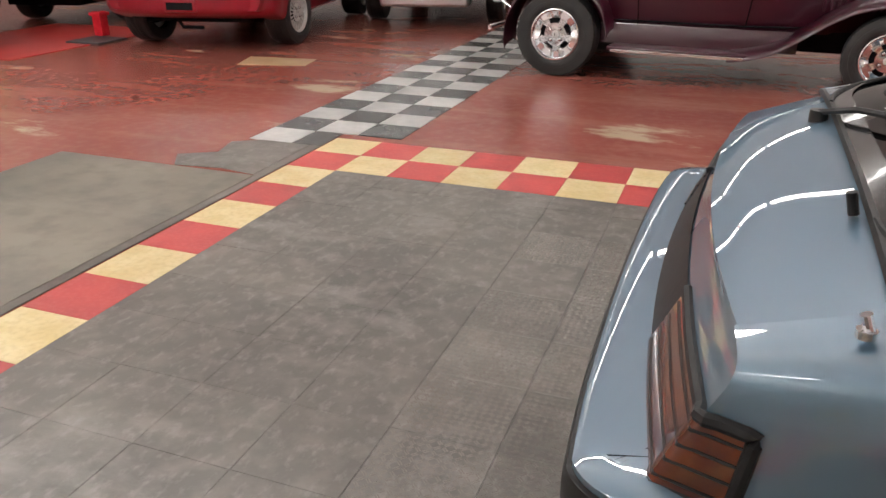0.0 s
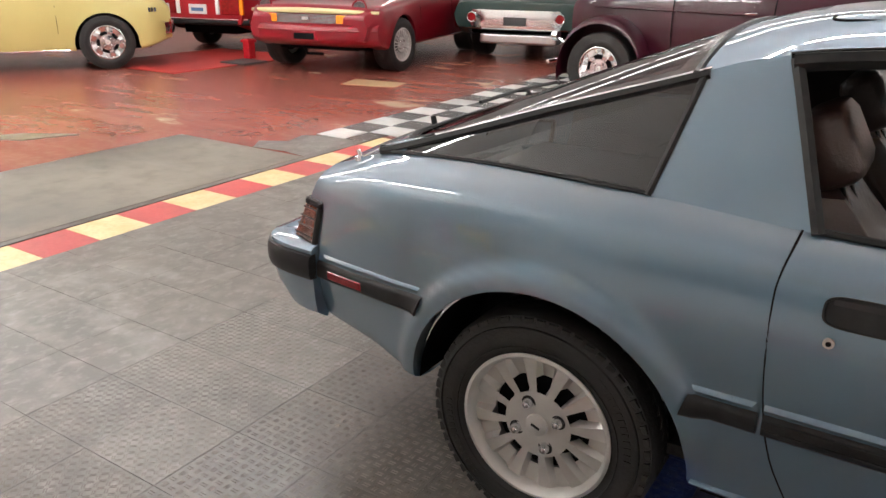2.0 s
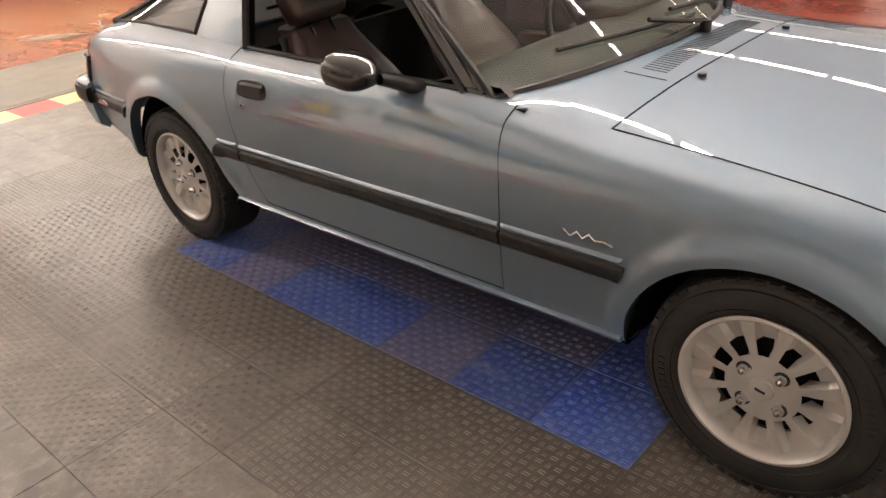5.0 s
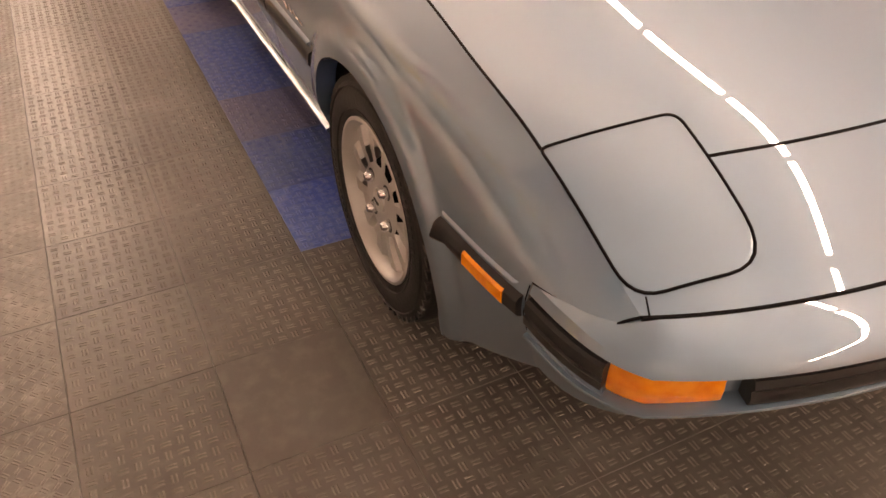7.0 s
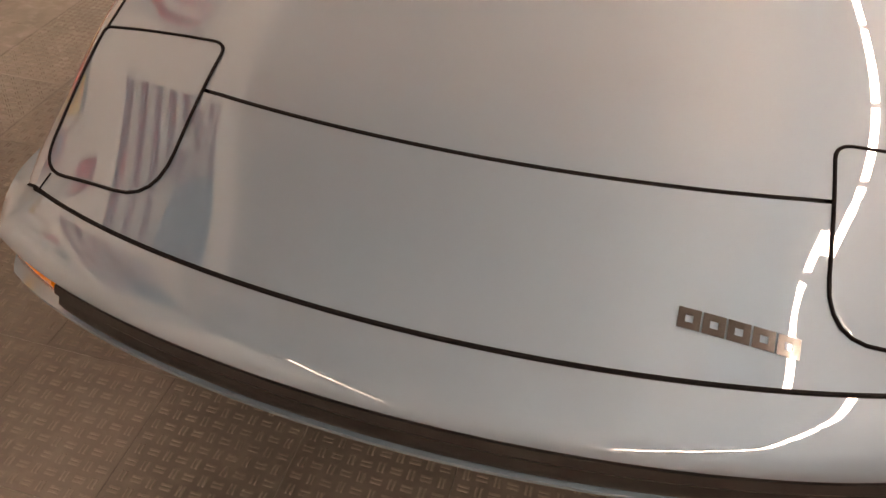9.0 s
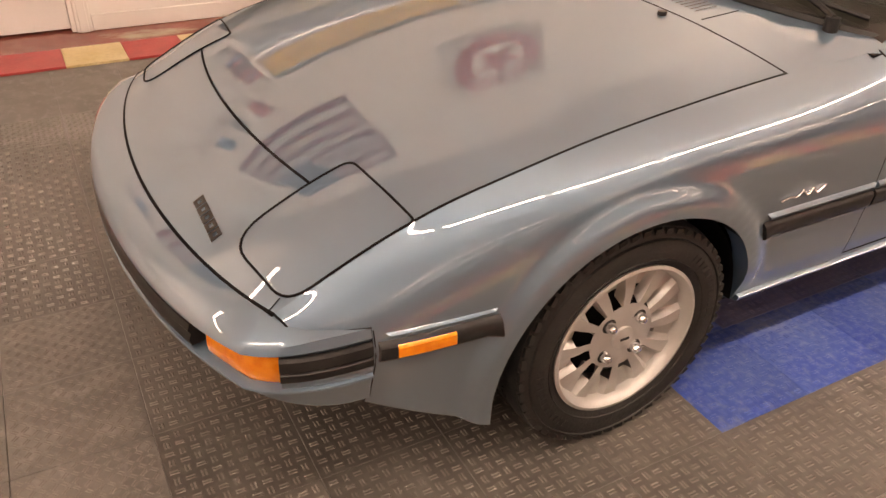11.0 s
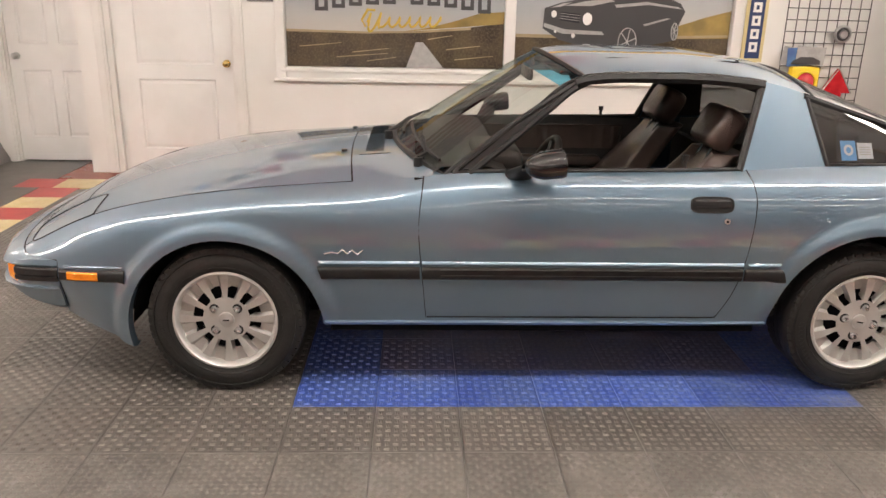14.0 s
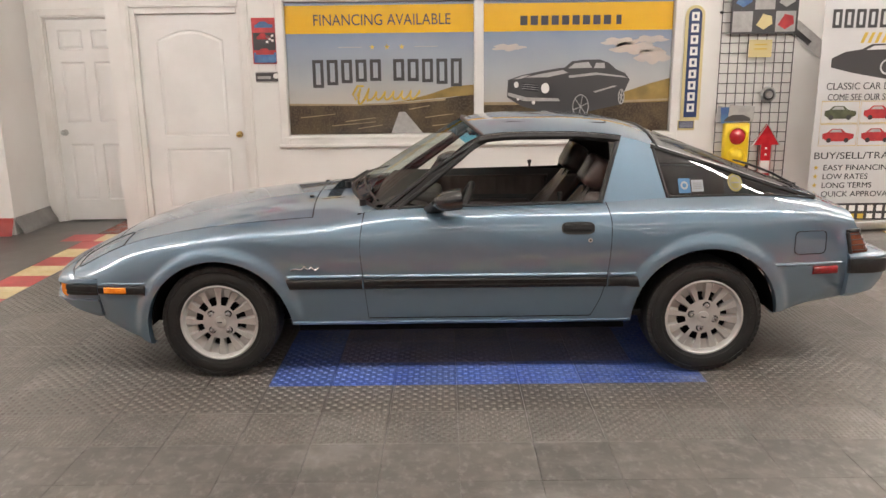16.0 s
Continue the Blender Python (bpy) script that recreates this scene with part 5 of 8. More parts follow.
def side_trim(car, rows, us):
    for sign in (1, -1):
        for x0, x1, s0, s1 in ((-0.592, -0.350, 0.0, 0.0), (0.345, 0.722, 0.02, 0.0), (1.935, 2.072, 0.0, 0.015), (2.738, 3.12, 0.02, 0.0)):
            side_strip(x0, x1, 0.438 if x0 < 0 else 0.500 if x0 > 2.5 else 0.455, 0.488 if x0 < 0 else 0.560 if x0 > 2.5 else 0.511, sign, 0.012, "moulding", BLACK_TRIM, car, s0, s1, "black rubber side moulding") if not (x0 > 2.5 and sign < 0) else None
        side_strip(-0.560, -0.446, 0.4415, 0.4845, sign, 0.0145, "side_marker", AMBER, car, label="amber side marker lamp")
        side_strip(2.945, 3.072, 0.508 if sign > 0 else 0.499, 0.548 if sign > 0 else 0.546, sign, 0.0145 if sign > 0 else 0.011, "side_marker", RED_LENS, car, label="red side marker lamp")
        for x0, x1 in ((-0.580, -0.352), (0.348, 0.724), (1.938, 2.07), (2.742, 3.10)):
            lift = 0.049 if x0 > 2.5 and sign > 0 else 0.034 if x0 > 2.5 else 0.0
            side_strip(x0, x1, (0.510 if x0 > 0 else 0.489) + lift, (0.534 if x0 > 0 else 0.503) + lift, sign, 0.009 if x0 > 0 and x0 < 2.5 else 0.005, "swage_line", PAINT, car, 0.02, -0.02, "", 0.5)
        # sill rail
        side_strip(0.366, 2.052, 0.262, 0.284, sign, 0.014, "sill_rail", PAINT, car, label="bright sill edge")
        # script badge on the wing, plain strokes
        p = [on_side(x, z, sign, 0.003) for x, z in ((0.375, 0.560), (0.40, 0.566), (0.425, 0.562), (0.44, 0.576), (0.46, 0.560), (0.475, 0.575), (0.495, 0.558), (0.515, 0.574))]
        part("wing_badge", tube(p, 0.0035), CHROME, car, "small chrome badge")
        # arch liner
        for cx, cz, r in ARCHES:
            bm = bmesh.new()
            prof = [(cx + (r - 0.004) * math.cos(a), cz + (r - 0.004) * math.sin(a)) for a in lin(0.03, math.pi - 0.03, 30)]
            add_grid(bm, [[(x, sign * y, z) for y in (0.755, 0.62, 0.46)] for x, z in prof])
            bm.faces.new([bm.verts.new((x, sign * 0.46, z)) for x, z in prof])
            part("wheel_house", bm, GAP, car, smooth=60)
        part("bumper_joint", tube([on_side(-0.5985 + 0.004 * (0.52 - z) / 0.2, z, sign, 0.0) for z in lin(0.510, 0.318, 8)], 0.0013), GAP, car)
    # fuel flap on the driver's side
    loop = rounded_quad([(2.838, 0.722), (3.000, 0.722), (3.000, 0.608), (2.838, 0.608)], [0.028] * 4)
    part("fuel_flap", tube([on_side(p.x, p.y, -1, 0.0003) for p in loop], 0.0022, closed=True), GAP, car, "fuel filler flap seam")


def seat(car, y):
    st = new("front_seat")
    st.parent = car
    tagged(st, "dark brown leather bucket seat with headrest")
    x0, z0 = 1.50, 0.34
    # cushion with rolled edges
    bm = bmesh.new()
    rows = []
    for i in range(13):
        s = i / 12
        x = x0 - 0.26 + 0.52 * s
        row = []
        for k in range(-8, 9):
            t = k / 8
            z = z0 + 0.10 + 0.06 * (1 - s) + 0.045 * abs(t) ** 3 - 0.05 * abs(t) ** 12 - 0.06 * max(0, (0.12 - s) / 0.12) ** 2 + 0.006 * math.sin(s * 25)
            row.append((x, y + 0.26 * t, z))
        rows.append([(x, y - 0.26, z0)] + row + [(x, y + 0.26, z0)])
    add_grid(bm, rows)
    part("seat_cushion", bm, LEATHER, st, smooth=60)
    # backrest, leaning
    bm = bmesh.new()
    rows = []
    for i in range(17):
        s = i / 16
        w = 0.25 - 0.10 * smooth01((s - 0.35) / 0.65)
        row, back = [], []
        for k in range(-8, 9):
            t = k / 8
            f = 0.055 + 0.05 * abs(t) ** 2.5 - 0.095 * abs(t) ** 14 + (0.016 * abs(math.sin(s * 17)) ** 0.6 if abs(t) < 0.72 and 0.06 < s < 0.75 else 0)
            x = x0 + 0.12 + 0.34 * s
            row.append((x - f, y + w * t, z0 + 0.12 + 0.42 * s))
            back.append((x + 0.06 * (1 - abs(t) ** 4), y + w * t, z0 + 0.12 + 0.42 * s))
        rows.append(row + back[::-1] + row[:1])
    add_grid(bm, rows)
    bm.faces.new([bm.verts.new(p) for p in rows[-1][:-1]])
    part("backrest", bm, LEATHER, st, smooth=60)
    bm = bmesh.new()
    add_box(bm, -0.058, 0.058, -0.125, 0.125, -0.085, 0.085, 0.034, pose(x0 + 0.435, y, z0 + 0.63, 0, 28, 0))
    part("headrest", bm, LEATHER, st, "padded leather headrest", smooth=50)
    for s in (-0.05, 0.05):
        part("headrest_post", cyl(0.006, 0.12, pose(x0 + 0.40, y + s, z0 + 0.55, 0, 25, 0), 8), GLOSS_BLACK, st)


def cabin(car):
    part("cabin_floor", box(0.65, 2.15, -0.68, 0.68, 0.27, 0.30), CARPET, car)
    part("load_floor", box(2.1, 3.08, -0.56, 0.56, 0.62, 0.66, 0.01), CARPET, car, "dark carpeted load floor")
    part("rear_bulkhead", box(2.08, 2.12, -0.62, 0.62, 0.30, 0.80), CARPET, car)
    for s in (1, -1):
        part("load_side", grid([[(x, s * y, z) for y, z in ((0.56, 0.64), (0.60, 0.72), (0.62, 0.80), (0.645, 0.868))] for x in lin(2.12, 2.98, 8)]), CARPET, car)
        part("wheel_hump", grid([[(2.42 + 0.34 * math.cos(a), s * y, 0.42 + 0.34 * math.sin(a)) for y in (0.62, 0.5, 0.47)] for a in lin(0.2, math.pi - 0.2, 14)]), CARPET, car, smooth=60)
    part("firewall", box(0.70, 0.74, -0.70, 0.70, 0.25, 0.82), GAP, car)
    # dash with binnacle
    bm = bmesh.new()
    sec = [(0.72, 0.80), (0.80, 0.858), (0.95, 0.865), (1.04, 0.845), (1.07, 0.80), (1.05, 0.70), (0.98, 0.60), (0.80, 0.55)]
    add_grid(bm, [[(x, y, z) for x, z in sec] for y in lin(-0.67, 0.67, 24)])
    part("dashboard", bm, VINYL, car, "dark brown dashboard", smooth=50)
    part("binnacle", box(0.93, 1.12, -0.53, -0.17, 0.80, 0.895, 0.03), VINYL, car, smooth=50)
    part("console", box(1.0, 1.85, -0.10, 0.10, 0.30, 0.50, 0.03), VINYL, car, smooth=50)
    part("gear_knob", lathe([(0.001, 0.62), (0.018, 0.615), (0.024, 0.595), (0.015, 0.57), (0.007, 0.56), (0.007, 0.49)], 14, "z"), BLACK_TRIM, car).location = (1.30, 0.0, 0.0)
    wheel = new("steering_wheel")
    wheel.parent = car
    tagged(wheel, "black leather steering wheel")
    wheel.matrix_basis = pose(1.20, -0.35, 0.745, 0, -64, 0)
    part("wheel_rim", tube([(0.185 * math.cos(a), 0.185 * math.sin(a), 0) for a in lin(0, 2 * math.pi, 41)[:-1]], 0.015, 10, True), VINYL, wheel, smooth=60)
    part("hub_pad", box(-0.05, 0.05, -0.06, 0.06, -0.03, 0.01, 0.012), VINYL, wheel, smooth=50)
    for a in (0.35, math.pi - 0.35, -math.pi / 2):
        part("spoke", tube([(0.04 * math.cos(a), 0.04 * math.sin(a), -0.01), (0.18 * math.cos(a), 0.18 * math.sin(a), 0)], 0.011), VINYL, wheel)
    part("column", tube([(0, 0, -0.02), (0, 0, -0.22)], 0.03, 12), VINYL, wheel)
    seat(car, -0.36)
    seat(car, 0.36)
    part("rear_view_mirror", box(1.18, 1.205, -0.11, 0.11, 1.12, 1.175, 0.01), BLACK_TRIM, car, smooth=40)
    part("mirror_stem", tube([(1.20, 0, 1.16), (1.22, 0, 1.215)], 0.006), BLACK_TRIM, car)
    for s in (1, -1):
        part("sun_visor", box(1.26, 1.42, s * 0.08, s * 0.44, 1.175, 1.19, 0.006), VINYL, car)


def underside(car):
    part("underbody", box(-0.60, 2.72, -0.46, 0.46, 0.20, 0.28), GAP, car)
    part("underbody", box(0.38, 2.04, -0.70, 0.70, 0.215, 0.262), GAP, car)
    part("engine_bay", box(-0.55, 0.70, -0.45, 0.45, 0.28, 0.56), GAP, car)
    ex = bmesh.new()
    add_tube(ex, [(0.6, -0.2, 0.21), (2.0, -0.2, 0.19), (2.6, -0.32, 0.30), (3.18, -0.34, 0.40)], 0.026, 10)
    part("exhaust", ex, RUBBER, car, smooth=60)


def road_wheel(parent, centre, sign, R=0.2915, rim=0.191, width=0.20, spokes=12, turn=0.0, lugs=0.0, steer=0.0, metal=None):
    """Tyre and slotted alloy; made facing -y, then turned to its side."""
    w = new("wheel")
    w.parent = parent
    w.matrix_basis = Matrix.Translation(centre) @ pose(0, 0, 0, 0, 0, steer + (0 if sign < 0 else 180)) @ pose(0, 0, 0, 0, turn, 0)
    metal = metal or ALLOY
    h = width / 2
    prof = [(rim - 0.012, h - 0.010), (rim + 0.004, h + 0.001), (rim + 0.03, h + 0.012), (rim + 0.055, h + 0.012), (R - 0.016, h + 0.002), (R - 0.006, h - 0.006), (R - 0.003, h - 0.016)]
    for k in range(3):
        y = h - 0.030 - k * 0.045
        prof += [(R, y), (R, y - 0.022), (R - 0.007, y - 0.024), (R - 0.007, y - 0.030)]
    prof += [(R - 0.004, -h + 0.03), (R - 0.02, -h + 0.01), (rim + 0.03, -h), (rim - 0.012, -h + 0.012)]
    bm = lathe([(r, -y) for r, y in prof], 72)
    for v in bm.verts:      # flattened where it bears on the floor
        v.co.z = max(v.co.z, -centre[2])
    tyre = part("tyre", bm, RUBBER, w, "black ribbed tyre", smooth=30)
    tyre.matrix_basis = pose(0, 0, 0, 0, -turn, 0)
    # shoulder blocks
    blk = bmesh.new()
    for j, (yy, half, yaw) in enumerate(((h - 0.010, 0.014, 8), (h - 0.048, 0.017, 26), (h - 0.086, 0.015, -12), (h - 0.122, 0.015, 12), (h - 0.158, 0.017, -26))):
        for k in range(56):
            a = 360 * (k + 0.37 * j) / 56
            m = pose(0, 0, 0, 0, a, 0) @ pose(0, -yy, R - (0.0125 if j == 0 else 0.0055), 0, 0, yaw)
            add_box(blk, -0.0108, 0.0108, -half, half, -0.008, 0.0045, 0.0, m)
    # raised sidewall marks, plain bars
    for k in range(26):
        a = 40 + 4.2 * k if k < 13 else 220 + 4.2 * (k - 13)
        add_box(blk, -0.005, 0.005, -0.0016, 0.003, -0.008, 0.008, 0.0, pose(0, 0, 0, 0, a, 0) @ pose(0, -h - 0.0125, rim + 0.045))
    for v in blk.verts:
        v.co.z = max(v.co.z, -centre[2])
    tagged(part("tread", blk, RUBBER, tyre), kind="stuff")
    for r in (rim + 0.022, rim + 0.070):
        part("sidewall_ring", lathe([(r - 0.002, -h - 0.006), (r, -h - 0.0115), (r + 0.002, -h - 0.006)], 72), RUBBER, tyre)
    # rim: lip, barrel, dished face with slots
    ring = lathe([(rim + 0.002, -h + 0.004), (rim + 0.004, -h - 0.006), (rim - 0.004, -h - 0.008), (rim - 0.010, -h - 0.002), (rim - 0.014, -h + 0.012), (rim - 0.016, -h + 0.02), (rim - 0.02, 0.06)], 72)
    part("rim", ring, metal, w, "cast alloy wheel with slots round a broad hub", smooth=40)
    face = bmesh.new()
    seg = spokes * 8
    radii = [0.030, 0.06, 0.084, 0.0915, 0.106, 0.119, 0.1325, 0.15, 0.168, 0.2 - 0.013]
    depth = [0.000, 0.001, 0.003, 0.003, 0.003, 0.002, 0.002, 0.003, 0.005, 0.006]
    k_r = rim / 0.2
    vs = []
    for r, d in zip(radii, depth):
        vs.append([])
        for k in range(seg):
            a = 2 * math.pi * (k + 0.5) / seg
            ph = (k + 0.5) % 8
            sl = 0.0
            if r > 0.10:
                sl = (0.009 + 0.019 * (1 - (r - 0.104) / 0.083)) * (1 if 2.1 <= ph <= 5.9 else 0)
            vs[-1].append(face.verts.new((r * k_r * math.cos(a), -h + 0.012 + d + sl, r * k_r * math.sin(a))))
    for i in range(len(radii) - 1):
        for k in range(seg):
            ph = k % 8
            if radii[i] >= 0.091 and radii[i + 1] < 0.134 and 2 <= ph <= 5:
                continue
            face.faces.new((vs[i][k], vs[i][(k + 1) % seg], vs[i + 1][(k + 1) % seg], vs[i + 1][k]))
    bmesh.ops.recalc_face_normals(face, faces=face.faces)
    part("wheel_face", face, metal, w, smooth=35)
    part("brake_drum", lathe([(0.001, -h + 0.05), (0.13, -h + 0.05), (0.135, 0.05)], 32), GAP, w)
    part("hub_cap", lathe([(0.001, -h + 0.003), (0.018, -h + 0.004), (0.028, -h + 0.007), (0.031, -h + 0.016)], 32), ALLOY, w, smooth=40)
    part("hub_badge", box(-0.012, 0.012, -h + 0.0005, -h + 0.006, -0.0025, 0.0025), BLACK_TRIM, w)
    for k in range(4):
        a = math.radians(45 + 90 * k + lugs)
        # flat black ring, painted in for the shade round the sunk nut
        part("nut_recess_shade", lathe([(0.0135, -0.0005), (0.0185, -0.0008)], 20), BLACK_TRIM, w).location = (0.060 * math.cos(a), -h + 0.0135, 0.060 * math.sin(a))
        part("wheel_nut", lathe([(0.001, -0.020), (0.008, -0.018), (0.0125, -0.010), (0.0135, 0.000), (0.0135, 0.010)], 14), CHROME, w, smooth=40).location = (0.060 * math.cos(a), -h + 0.012, 0.060 * math.sin(a))
    return w


CAR = coupe()
for wx, wy, wturn, wlug in ((0.0, -0.685, 0, 0), (WB, -0.683, 8, 40), (0.0, 0.685, 12, 15), (WB, 0.683, 20, 0)):
    road_wheel(CAR, (wx, wy, 0.2895), -1 if wy < 0 else 1, turn=wturn, lugs=wlug)


# ---- what hangs on the white wall ----
GOLD = mat("poster_gold", (0.80, 0.46, 0.01), (0.72, 0.40, 0.01), scale=2, rough=0.25, coat=0.5)
PRINT_DARK = mat("print_dark", (0.05, 0.048, 0.05), rough=0.35)
PRINT_GOLD = mat("print_gold", (0.58, 0.40, 0.06), rough=0.35)
PRINT_WHITE = mat("print_white", (0.78, 0.77, 0.75), rough=0.4)
PRINT_GREY = mat("print_grey", (0.42, 0.41, 0.40), (0.34, 0.33, 0.32), scale=20, rough=0.4)
PRINT_RED = mat("print_red", (0.50, 0.05, 0.05), (0.36, 0.03, 0.04), scale=12, rough=0.35)
PRINT_BLUE = mat("print_blue", (0.06, 0.12, 0.30), (0.10, 0.22, 0.40), scale=12, rough=0.35)
PRINT_GREEN = mat("print_olive", (0.10, 0.11, 0.06), (0.05, 0.06, 0.035), scale=20, rough=0.4)
NAVY = mat("enamel_navy", (0.03, 0.05, 0.13), rough=0.25, coat=0.5)
CREAM = mat("enamel_cream", (0.62, 0.52, 0.26), rough=0.3, coat=0.4)
YELLOW_PLASTIC = mat("yellow_plastic", (0.80, 0.56, 0.02), rough=0.3)
RED_PLASTIC = mat("red_plastic", (0.60, 0.02, 0.03), (0.45, 0.01, 0.02), scale=15, rough=0.25, coat=0.5)
WIRE = mat("black_wire", (0.02, 0.02, 0.02), rough=0.4)
BANNER = mat("banner_white", (0.60, 0.60, 0.60), (0.55, 0.55, 0.55), scale=2, rough=0.5)


def landscape(name, low, high):
    """A printed sky that lightens downwards, over brown grass."""
    m = mat(name, (0.30, 0.36, 0.44), (0.46, 0.46, 0.46), scale=1.2, rough=0.22, coat=0.6)
    n, l = m.node_tree.nodes, m.node_tree.links
    p = n["Principled BSDF"]
    src = p.inputs["Base Color"].links[0].from_socket
    co = [x for x in n if x.type == "TEX_COORD"][0]
    sep = n.new("ShaderNodeSeparateXYZ")
    l.new(co.outputs["Object"], sep.inputs[0])
    r = n.new("ShaderNodeMapRange")
    r.inputs[1].default_value, r.inputs[2].default_value = low, high
    l.new(sep.outputs[2], r.inputs[0])
    ramp = n.new("ShaderNodeValToRGB")
    e = ramp.color_ramp.elements
    e[0].position, e[0].color = 0.0, (0.55, 0.50, 0.42, 1)
    e[1].position, e[1].color = 1.0, (0.17, 0.25, 0.38, 1)
    k = e.new(0.35)
    k.color = (0.44, 0.45, 0.45, 1)
    l.new(r.outputs[0], ramp.inputs[0])
    mx = n.new("ShaderNodeMix")
    mx.data_type = "RGBA"
    mx.inputs[0].default_value = 0.65
    l.new(src, mx.inputs[6])
    l.new(ramp.outputs[0], mx.inputs[7])
    l.new(mx.outputs[2], p.inputs["Base Color"])
    return m


SKY = landscape("poster_sky", 1.18, 1.85)
GRASS = mat("poster_field", (0.045, 0.032, 0.024), (0.10, 0.072, 0.042), scale=5, rough=0.25, coat=0.6, fine=(0.20, 0.16, 0.10), fine_scale=60, fine_mix=0.4)
PRINT_STEEL = mat("printed_dark_grey", (0.05, 0.05, 0.055), rough=0.25, coat=0.6)
DUSK = mat("poster_dusk", (0.30, 0.23, 0.13), (0.40, 0.32, 0.20), scale=5, rough=0.25, coat=0.6)
CLOUD = mat("poster_cloud", (0.50, 0.46, 0.43), (0.58, 0.50, 0.44), scale=5, rough=0.25, coat=0.6)
HILL = mat("poster_hill", (0.36, 0.25, 0.08), (0.22, 0.16, 0.06), scale=5, rough=0.25, coat=0.6)
PY = WY + 0.022


def plate(parent, name, pts, material, y, t=0.0012, label=""):
    """A flat printed shape facing the room."""
    ob = part(name, flat_poly(pts, t), material, parent, label)
    ob.location = (0, y - t, 0)
    return ob


def ring_block(parent, x, z, w, h, s, material, y, lean=0.0):
    """A plain hollow block standing in for a brand's lettering."""
    bm = bmesh.new()
    for a, b, c, d in ((x, x + s, z, z + h), (x + w - s, x + w, z, z + h), (x + s, x + w - s, z + h - s, z + h), (x + s, x + w - s, z, z + s)):
        add_box(bm, a, b, y - 0.0015, y, c, d)
    return part("logo_block", bm, material, parent)


def upright(x, z, y):
    """The pose of lettering that faces -y."""
    return pose(x, y, z, 90, 0, 0)


def window_poster(x0, x1, label):
    p = thing("window_poster", label, "poster", "window posters")
    part("panel", box(x0, x1, PY, PY + 0.006, 0.905, 2.125), SKY, p)
    plate(p, "gold_band", rect(x0, x1, 1.845, 2.10), GOLD, PY - 0.0005)
    return p


a = window_poster(-0.355, 1.423, "window poster, gold band over a printed sky and road")
plate(a, "field", [(-0.355, 0.905), (1.423, 0.905), (1.423, 1.27), (1.15, 1.235), (0.75, 1.20), (0.30, 1.185), (-0.355, 1.195)], GRASS, PY - 0.0005)
plate(a, "hill", [(0.55, 1.19), (1.423, 1.265), (1.423, 1.36), (1.22, 1.345), (0.98, 1.27), (0.75, 1.215)], HILL, PY - 0.002)
plate(a, "printed_road", [(0.62, 0.905), (0.93, 0.905), (0.76, 1.11), (0.70, 1.11)], PRINT_GREY, PY - 0.002)
words("lettering", "FINANCING AVAILABLE", 0.145, upright(-0.085, 1.918, PY - 0.003), PRINT_DARK, a, 1.29)
for k in range(5):
    for g, x in ((0, -0.115), (1, 0.655)):
        rise = 0.060 * (abs((k + 5 * g) - 4.5) / 4.5) ** 2
        ring_block(a, x + k * 0.137, 1.405 - rise, 0.105, 0.20 + rise, 0.030, PRINT_DARK, PY - 0.003)
# flowing gold strokes in place of a script
wave = []
for i in range(121):
    t = i / 120
    tall = 0.075 if t < 0.22 else 0.040
    z = 1.262 + tall * math.sin(t * 15 * math.pi)
    wave.append((0.29 + 0.62 * t + 0.35 * (z - 1.262) + 0.014 * math.cos(t * 15 * math.pi), PY - 0.004, z + 0.012 * t))
part("script_stroke", tube(wave, 0.0105, 6), PRINT_GOLD, a)
part("script_stroke", tube([(0.29, PY - 0.004, 1.225), (0.26, PY - 0.004, 1.28), (0.31, PY - 0.004, 1.36), (0.37, PY - 0.004, 1.355)], 0.011, 6), PRINT_GOLD, a)
plate(a, "dusk_band", [(-0.355, 1.180), (0.30, 1.172), (0.75, 1.185), (1.15, 1.215), (1.15, 1.235), (0.75, 1.202), (0.30, 1.188), (-0.355, 1.200)], DUSK, PY - 0.0025)
for x, z, w in ((-0.25, 1.06, 0.34), (0.05, 0.98, 0.42), (0.18, 1.02, 0.30), (0.95, 1.05, 0.28), (1.02, 0.97, 0.32), (0.30, 0.95, 0.24), (0.80, 1.13, 0.2)):
    plate(a, "road_streak", [(x, z), (x + w, z + 0.035), (x + w, z + 0.040), (x, z + 0.008)], DUSK, PY - 0.002)
for x in (0.14, 0.86):
    plate(a, "rule", rect(x, x + 0.22, 1.715, 1.722), PRINT_GREY, PY - 0.002)
for k in range(3):
    x = 0.46 + 0.14 * k
    plate(a, "star", [(x + (0.028 if i % 2 == 0 else 0.012) * math.sin(i * math.pi / 5), 1.718 + (0.028 if i % 2 == 0 else 0.012) * math.cos(i * math.pi / 5)) for i in range(10)], PRINT_GOLD, PY - 0.002)

